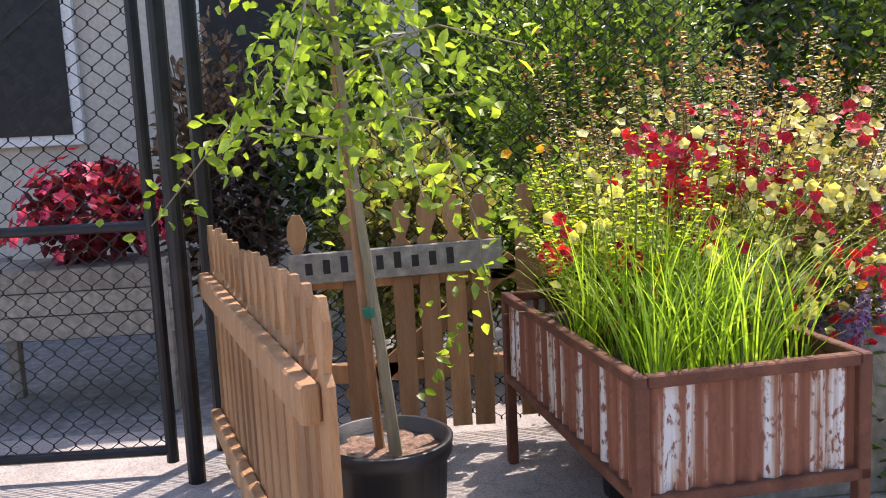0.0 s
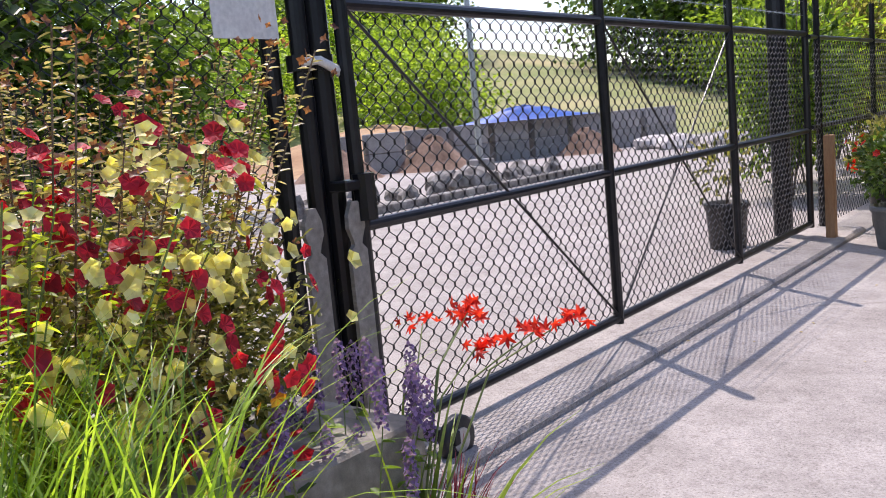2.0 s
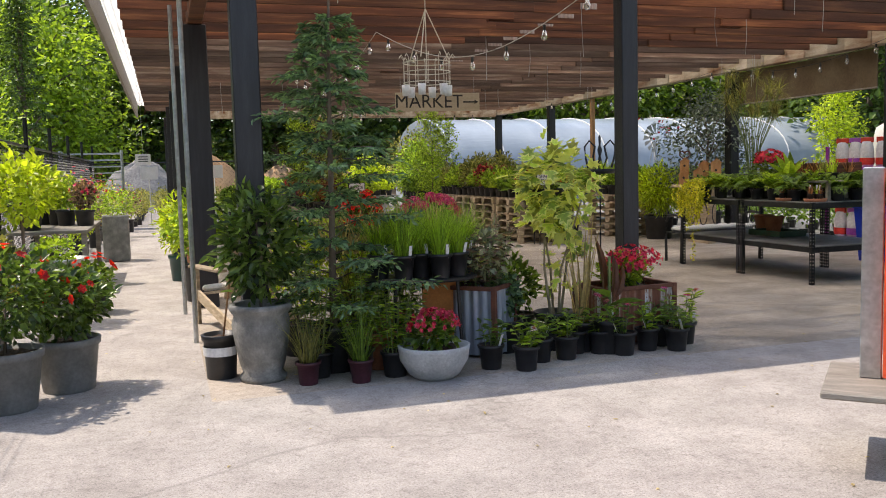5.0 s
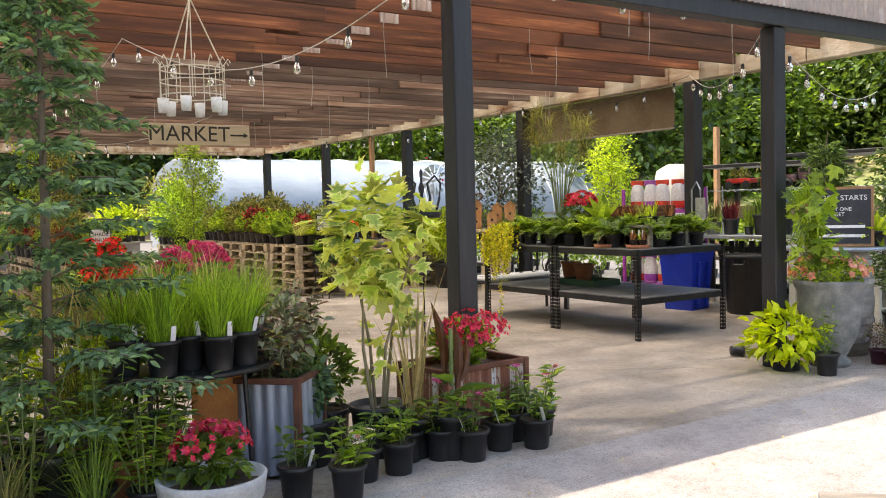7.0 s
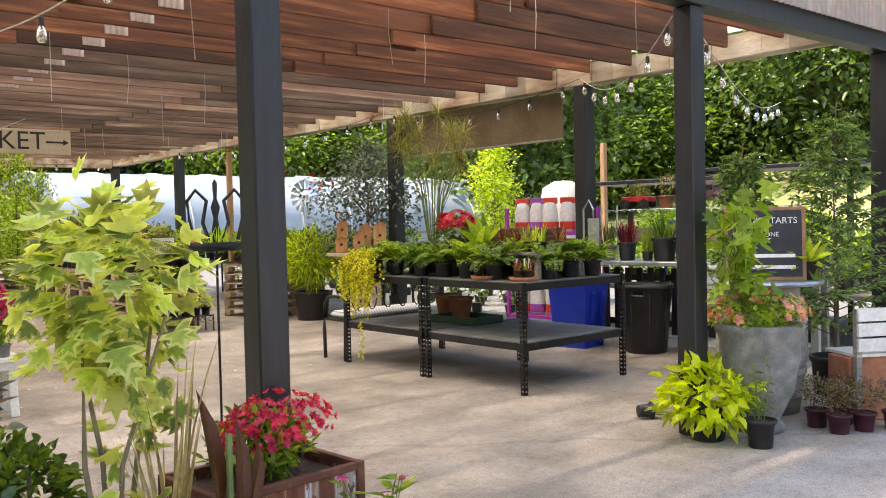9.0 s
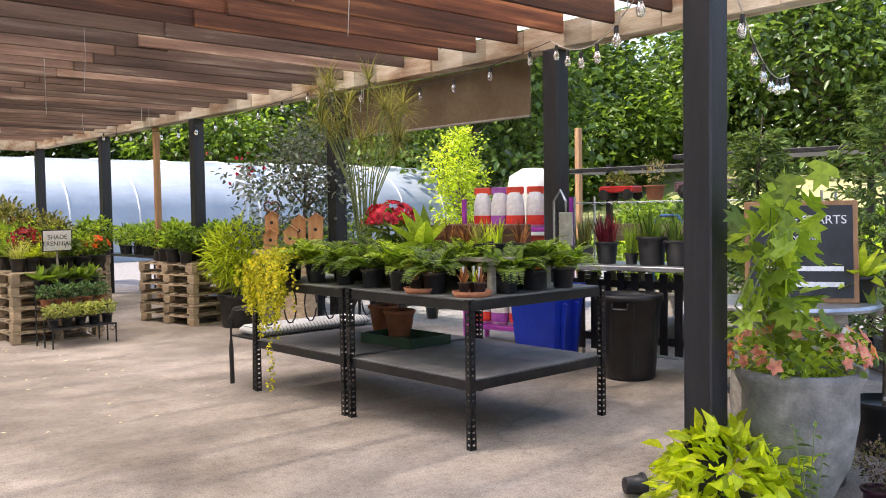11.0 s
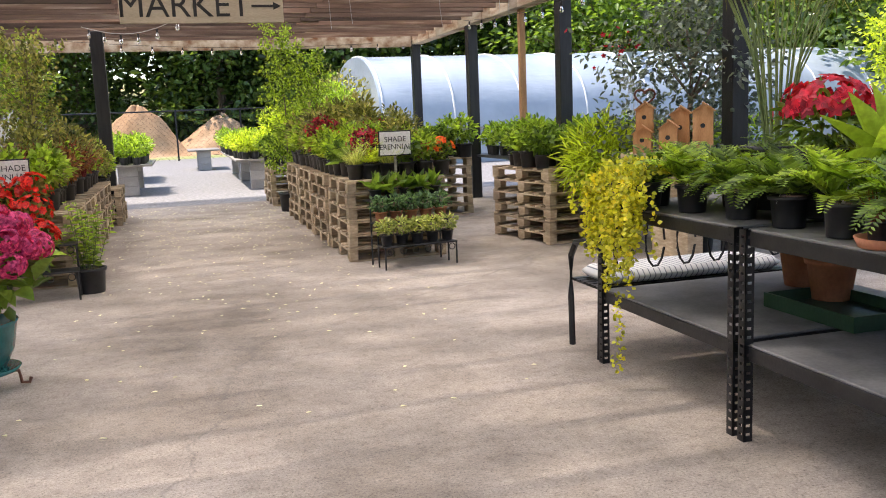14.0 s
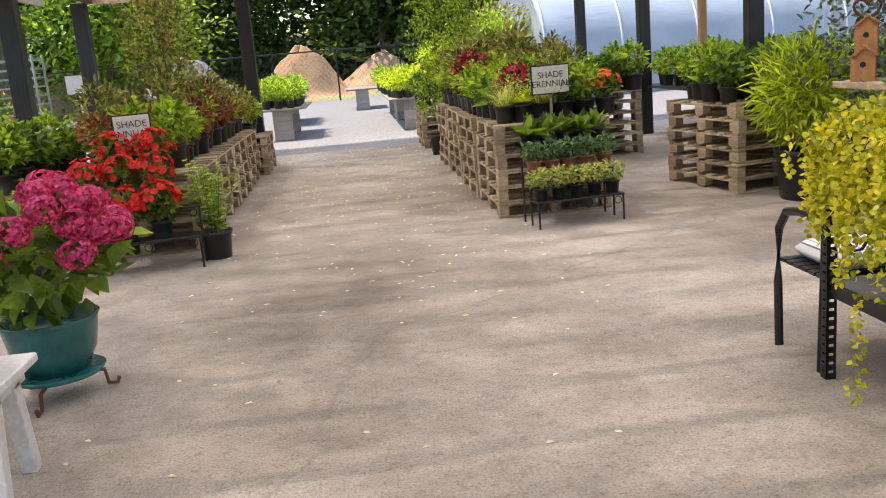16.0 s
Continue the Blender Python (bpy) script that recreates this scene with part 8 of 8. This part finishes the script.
mr = thing("magenta_rack", "magenta steel display rack of bagged soil", "rack", pose(9.75, 4.55, 0, 0, 0, 10))
M_MAGP = surface("magenta_paint", (0.28, 0.02, 0.26), (0.40, 0.04, 0.38), 4, 0.4)
for x in (-0.2, 0.2):
    for y in (-0.55, 0.55):
        part("upright", Geo().box(x - 0.02, x + 0.02, y - 0.02, y + 0.02, 0, 1.55), M_MAGP, mr)
for z in (0.15, 0.68, 1.2):
    part("shelf", Geo().box(-0.22, 0.22, -0.57, 0.57, z, z + 0.04, None, 0.004), M_MAGP, mr)
M_BAG = surface("white_bag_plastic", (0.66, 0.64, 0.62), (0.78, 0.77, 0.76), 9, 0.35, fine=30, bump=0.3)
M_BAGTOP = surface("red_bag_plastic", (0.60, 0.03, 0.02), (0.72, 0.07, 0.03), 9, 0.35, fine=30, bump=0.3)
M_BAGPUR = surface("purple_bag_plastic", (0.28, 0.05, 0.32), (0.40, 0.1, 0.42), 9, 0.35, fine=30, bump=0.3)
for s, z in enumerate((0.19, 0.72, 1.24)):
    for k in range(5):
        y = -0.44 + k * 0.22
        o = thing("soil_bag", "white and red plastic bag of soil on the rack", "bag", pose(9.75, 4.55, 0, 0, 0, 10) @ pose(rp.uniform(-0.03, 0.03), y, z, 0, 0, rp.uniform(-6, 6)), "soil bags on the rack")
        part("bag", Geo().lathe([(0.001, 0), (0.085, 0.0), (0.105, 0.06), (0.1, 0.26), (0.07, 0.37), (0.001, 0.38)], 16, Matrix.Diagonal((0.7, 1.05, 1, 1)), 0.12), M_BAG, o, "", True)
        part("top_seal", Geo().box(-0.02, 0.02, -0.1, 0.1, 0.355, 0.435, None, 0.008), M_BAGTOP if k % 3 else M_BAGPUR, o, "coloured top seal")
        part("print", Geo().lathe([(0.099, 0.03), (0.109, 0.06), (0.107, 0.13)], 16, Matrix.Diagonal((0.7, 1.05, 1, 1)), 0.12), M_BAGTOP if k % 3 else M_BAGPUR, o)
tk = thing("water_tank", "cream rounded plastic tank beyond the rack", "tank", pose(12.6, 6.9, 0) @ Matrix.Diagonal((0.75, 0.75, 1.1, 1)))
part("body", Geo().lathe([(0.001, 0), (0.5, 0), (0.52, 0.1), (0.52, 1.5), (0.45, 1.75), (0.2, 1.85), (0.001, 1.86)], 30), M_CREAMP, tk, "", True)
bc = thing("brown_awning", "brown fabric shade hanging under the roof edge", "awning", pose(0, 0, 0))
part("fabric", Geo().box(9.26, 9.275, 3.9, 7.0, 2.35, 2.88), surface("brown_canvas", (0.13, 0.09, 0.05), (0.20, 0.15, 0.09), 3, 0.9, fine=40, bump=0.2), bc)
part("batten", Geo().rod((9.267, 3.9, 2.34), (9.267, 7.0, 2.34), 0.015), M_OLDWOOD, bc)
lt2 = tree("golden_tree", "bright golden-yellow leaved small tree", 3.05, 0.52, L_LIME, 3000, 0.085, pose(15.1, 11.15, 0), 0.18, clumps=40)
jn = tree("juniper", "grey-green open juniper in a tub", 2.5, 0.75, leafy("leaf_greygreen", (0.10, 0.14, 0.12), (0.22, 0.26, 0.22), 0.6, 0.2), 3600, 0.07, pose(9.0, 7.5, 0), 0.3, clumps=40)
part("pot", pot_geo(0.25, 0.5, 0.85), M_POT, jn, "", True)
part("blossom", fast_mesh("blossom", blossoms(np.array([[-0.5, 0.5, 2.0]] * 16) + rng.normal(size=(16, 3)) * 0.12, rand_dirs(16), 0.035), F_CRIM), F_CRIM, jn)
wm = thing("garden_windmill", "small galvanised garden windmill on a lattice tower", "windmill", pose(12.6, 15.1, 0))
for k in range(14):
    a = k * 6.2832 / 14
    part("vane", Geo().add([(0.12 * math.cos(a), 0, 2.08 + 0.12 * math.sin(a)), (0.4 * math.cos(a - 0.16), -0.03, 2.08 + 0.4 * math.sin(a - 0.16)), (0.4 * math.cos(a + 0.16), 0.03, 2.08 + 0.4 * math.sin(a + 0.16)), (0.12 * math.cos(a), 0.004, 2.08 + 0.12 * math.sin(a))], [(0, 1, 2), (2, 1, 3)]), M_GALV, wm)
part("hub", Geo().rod((0, -0.06, 2.08), (0, 0.2, 2.08), 0.05), M_GALV, wm)
for x, y in ((-0.3, -0.3), (0.3, -0.3), (-0.3, 0.3), (0.3, 0.3)):
    part("tower_leg", Geo().rod((x, y + 0.1, 0), (0, 0.1, 2.05), 0.012), M_GALV, wm)
simple("wooden_pole", "orange-brown timber pole supporting the roof edge", "pole", Geo().box(-0.045, 0.045, -0.045, 0.045, 0, 2.88, None, 0.006), M_CEDAR, pose(9.15, 12.15, 0))
# iron rack with hooks and iron gate
ir = thing("iron_stand", "curled wrought-iron stand with a small planted tray", "plant stand", pose(3.32, 0.74, 0, 0, 0, -40))
part("rod", Geo().rod((0, 0, 0.02), (0, 0, 1.30), 0.006), M_BLACKSTEEL, ir)
part("foot", Geo().lathe([(0.001, 0), (0.16, 0), (0.165, 0.012), (0.02, 0.03), (0.001, 0.03)], 20), M_BLACKSTEEL, ir)
part("tray", Geo().lathe([(0.001, 1.29), (0.12, 1.29), (0.135, 1.33), (0.127, 1.33), (0.115, 1.302), (0.001, 1.302)], 24), M_BLACKSTEEL, ir, "", True)
for s_ in (-1, 1):
    part("scroll", Geo().tube([(s_ * 0.02, 0, 1.3), (s_ * 0.06, 0, 1.42), (s_ * 0.04, 0, 1.52), (s_ * 0.09, 0, 1.57), (s_ * 0.13, 0, 1.52), (s_ * 0.12, 0, 1.42), (s_ * 0.10, 0, 1.34)], 0.009, 6), M_BLACKSTEEL, ir)
part("finial", Geo().lathe([(0.012, 1.3), (0.02, 1.38), (0.01, 1.44), (0.022, 1.49), (0.008, 1.53), (0.012, 1.6), (0.001, 1.62)], 12), M_BLACKSTEEL, ir, "", True)
part("foliage", fast_mesh("foliage", shift(clump(60, 0.12, 0.007, 0.08, 0.4, 0.8), 0, 0, 1.3), L_FRESH), L_FRESH, ir)
ft2 = thing("flower_table", "low black table crowded with seedlings by the posts", "table", pose(9.6, 10.5, 0))
part("tabletop", Geo().box(-0.5, 0.5, -2.8, 4.0, 0.7, 0.74), M_BLACKSTEEL, ft2)
for x in (-0.45, 0.45):
    for y in (-2.7, 0.6, 3.9):
        part("leg", Geo().rod((x, y, 0), (x, y, 0.7), 0.02), M_BLACKSTEEL, ft2)
fill_stuff("seedling_pots", "rows of green seedlings in black pots", 9.25, 10.05, 7.9, 14.2, 0.74, L_FRESH, 0.36, 0.2, 0.4)
fill_stuff("nursery_plants", "green nursery plants standing in the open yard", 10.6, 13.0, 6.2, 15.0, 0.0, L_MID, 0.7, 0.4, 0.8)

# ---- hoop house, rear yard and hedges ----
M_POLY, nt, bs = nodes_of("white_poly_film")
pc = ramp_of(nt, noise_of(nt, 0.8, 4, (1, 0.3, 1)), [(0.3, (0.30, 0.35, 0.39)), (0.7, (0.42, 0.47, 0.51))])
link(nt, pc, bs.inputs["Base Color"])
bs.inputs["Roughness"].default_value = 0.25
bumped(nt, bs, noise_of(nt, 1.5, 3, (1, 6, 1)), 0.3, 0.05)
gh = thing("hoop_greenhouse", "long white plastic-covered hoop greenhouse", "greenhouse", pose(0, 0, 0))
def hoop(y0, y1, x0, x1, zb, zt_, n=20):
    ys = [y0 + (y1 - y0) * 0.5 * (1 - math.cos(math.pi * i / n)) for i in range(n + 1)]
    return [(y, zb + (zt_ - zb) * math.sin(math.pi * i / n) ** 0.75) for i, y in enumerate(ys)]
prof = hoop(25, 33, 0, 0, 1.0, 3.4)
part("cover", Geo().add([(9.9, y, z) for y, z in prof] + [(34, y, z) for y, z in prof], [(i, i + 1, len(prof) + i + 1, len(prof) + i) for i in range(len(prof) - 1)]), M_POLY, gh, "", True)
part("side_wall", Geo().box(9.9, 34, 24.98, 25.0, 0.0, 1.0), M_POLY, gh)
part("base_board", Geo().box(9.9, 34, 24.93, 24.97, 0.95, 1.05), M_OLDWOOD, gh)
part("end_wall", Geo().add([(9.9, y, z) for y, z in prof] + [(9.9, 33, 0), (9.9, 25, 0)], [tuple(range(len(prof) + 2))]), M_POLY, gh)
for k in range(12):
    x = 10.0 + k * 2.15
    part("hoop_rib", Geo().tube([(x, y, z + 0.02) for y, z in prof], 0.03, 6), M_WHITE, gh)
ff = thing("wire_fence", "chain-link fence closing the rear yard", "fence", pose(0, 38, 0))
for k in range(13):
    part("post", Geo().rod((-14 + k * 2.6, 0, 0), (-14 + k * 2.6, 0, 2.1), 0.035), M_FENCE, ff)
part("rail", Geo().rod((-14, 0, 2.05), (17.2, 0, 2.05), 0.03), M_FENCE, ff)
part("netting", wire_net(-14, 17.2, 0.05, 2.05, 0.0, 0.22, 0.004), M_FENCE, ff).matrix_local = pose(0, 0, 0, 0, 0, 90) @ pose(0, 0, 0, 0, 0, 180)
blk = Geo().box(-0.2, 0.2, -0.1, 0.1, 0, 0.2, None, 0.008).mesh("block", M_BLOCKWALL)
for x, y, L in ((5.9, 19.5, 3.2), (3.2, 19.6, 2.4), (5.9, 23.5, 3.0), (2.9, 24, 3.0), (5.0, 29, 2.0)):
    o = thing("block_bench", "bench of grey concrete blocks with a plank top", "bench", pose(x, y, 0), "block benches in the yard")
    for yy in (0, L):
        for k in range(3):
            part("block", blk, M_BLOCKWALL, o).location = (0, yy, k * 0.202)
    part("plank", Geo().box(-0.5, 0.5, -0.2, L + 0.2, 0.607, 0.65, None, 0.005), M_OLDWOOD, o)
fill_stuff("bench_plants", "lime green plants along the block bench", 5.55, 6.3, 19.5, 22.8, 0.65, L_LIME, 0.3, 0.2, 0.4)
fill_stuff("bench_plants", "fresh green plants along the block bench", 2.85, 3.6, 19.6, 22.2, 0.65, L_FRESH, 0.3, 0.2, 0.4)
fill_stuff("bench_plants", "fresh green plants along the block bench", 5.5, 6.3, 23.4, 26.6, 0.65, L_FRESH, 0.34, 0.22, 0.45)
fill_stuff("bench_plants", "fresh green plants along the block bench", 2.5, 3.3, 23.9, 27, 0.65, L_FRESH, 0.34, 0.22, 0.45)
fill_stuff("nursery_plants", "mixed nursery plants standing in the rear yard", -1.0, 2.0, 20.0, 30, 0.0, L_OLIVE, 0.8, 0.4, 0.8)
for x in (-0.8, 0.9):
    tagged(part("yard_notice", Geo().box(x, x + 0.45, 19.0, 19.01, 1.3, 1.65).rod((x + 0.22, 19.02, 0), (x + 0.22, 19.02, 1.6), 0.015), M_WHITE), "white notice board on a post in the yard", "sign", "yard notices")
for k in range(24):
    a = 18 + k * 5.0
    d = 27 + 4 * math.sin(k * 1.7)
    if 20 < 4 + d * math.cos(radians(a)) < 36 and a < 60:
        continue
    shrub("shrub", "dense green hedge shrub at the yard's edge", 5 + d * math.sin(radians(a)), 4 + d * math.cos(radians(a)), rt.uniform(1.5, 2.3), rt.uniform(1.1, 2.3), (L_MID, L_DARK, L_FRESH)[k % 3], 2200, 0.2, group="hedge shrubs")
for x, y, r, h, lf in ((8.3, 23.6, 1.1, 2.7, L_FRESH), (9.0, 26.8, 1.4, 3.2, L_OLIVE), (7.4, 27.5, 1.0, 2.2, L_LIME)):
    shrub("shrub", "tall leafy shrub before the greenhouse end", x, y, r, h, lf, 2600, 0.13, group="shrubs by the greenhouse")
sdr = thing("seed_rack", "black steel open-roof display rack beyond the bench", "rack", pose(11.6, 3.2, 0, 0, 0, 8))
for y in (-1.5, 0, 1.4):
    part("upright", Geo().box(-0.03, 0.03, y - 0.03, y + 0.03, 0, 1.95), M_BLACKSTEEL, sdr)
for z0, y0, y1 in ((1.85, -0.2, 1.8), (1.95, -1.8, 0.4)):
    part("roof_tray", Geo().box(-0.4, 0.4, y0, y1, z0, z0 + 0.05, None, 0.006), M_BLACKSTEEL, sdr)
simple("orange_pole", "orange-brown timber pole standing in the plant yard", "pole", Geo().box(-0.06, 0.06, -0.06, 0.06, 0, 3.2, None, 0.008), M_CEDAR, pose(18.0, 10.42, -0.01))
fill_stuff("table_plants", "mixed sunlit plants on the plank table", 10.6, 12.8, 0.8, 4.6, 0.55, L_FRESH, 0.42, 0.22, 0.45)
dt = thing("display_table", "long low plank table of plants in the sun", "table", pose(11.7, 2.7, 0))
part("tabletop", Geo().box(-1.3, 1.3, -2.1, 2.1, 0.5, 0.55), M_OLDWOOD, dt)
for x in (-1.2, 1.2):
    for y in (-2, 2):
        part("leg", Geo().box(x - 0.04, x + 0.04, y - 0.04, y + 0.04, 0, 0.5), M_OLDWOOD, dt)

# fallen petals and leaf litter on the floor
n = 1500
P = np.stack([rng.uniform(3.4, 6.2, n), rng.uniform(4.0, 16.0, n), np.full(n, 0.004)], 1)
keep = rng.uniform(size=n) < np.clip((P[:, 1] - 5) / 8, 0.12, 1.0)
P = P[keep]
D = rng.normal(size=(len(P), 3)) * np.array([1, 1, 0.05])
pet = part("fallen_petals", fast_mesh("fallen_petals", leaves(P, D, np.array([[0, 0, 1.0]] * len(P)), 0.035 * rng.uniform(0.5, 1.3, len(P)), 0.022, 0.1, 0.02), F_WHITE), F_WHITE)
tagged(pet, "pale fallen petals scattered over the floor", "petals", kind="stuff")
P = np.stack([rng.uniform(-1.9, 5.5, 160), rng.uniform(-4, 3, 160), np.full(160, 0.004)], 1)
P = P[(P[:, 1] < 0) | (P[:, 0] < 0)]
D = rng.normal(size=(len(P), 3)) * np.array([1, 1, 0.05])
tagged(part("leaf_litter", fast_mesh("leaf_litter", leaves(P, D, np.array([[0, 0, 1.0]] * len(P)), 0.03 * rng.uniform(0.4, 1.2, len(P)), 0.016, 0.15, 0.02), L_TAN), L_TAN), "dry leaf litter scattered over the yard", "leaf litter", kind="stuff")
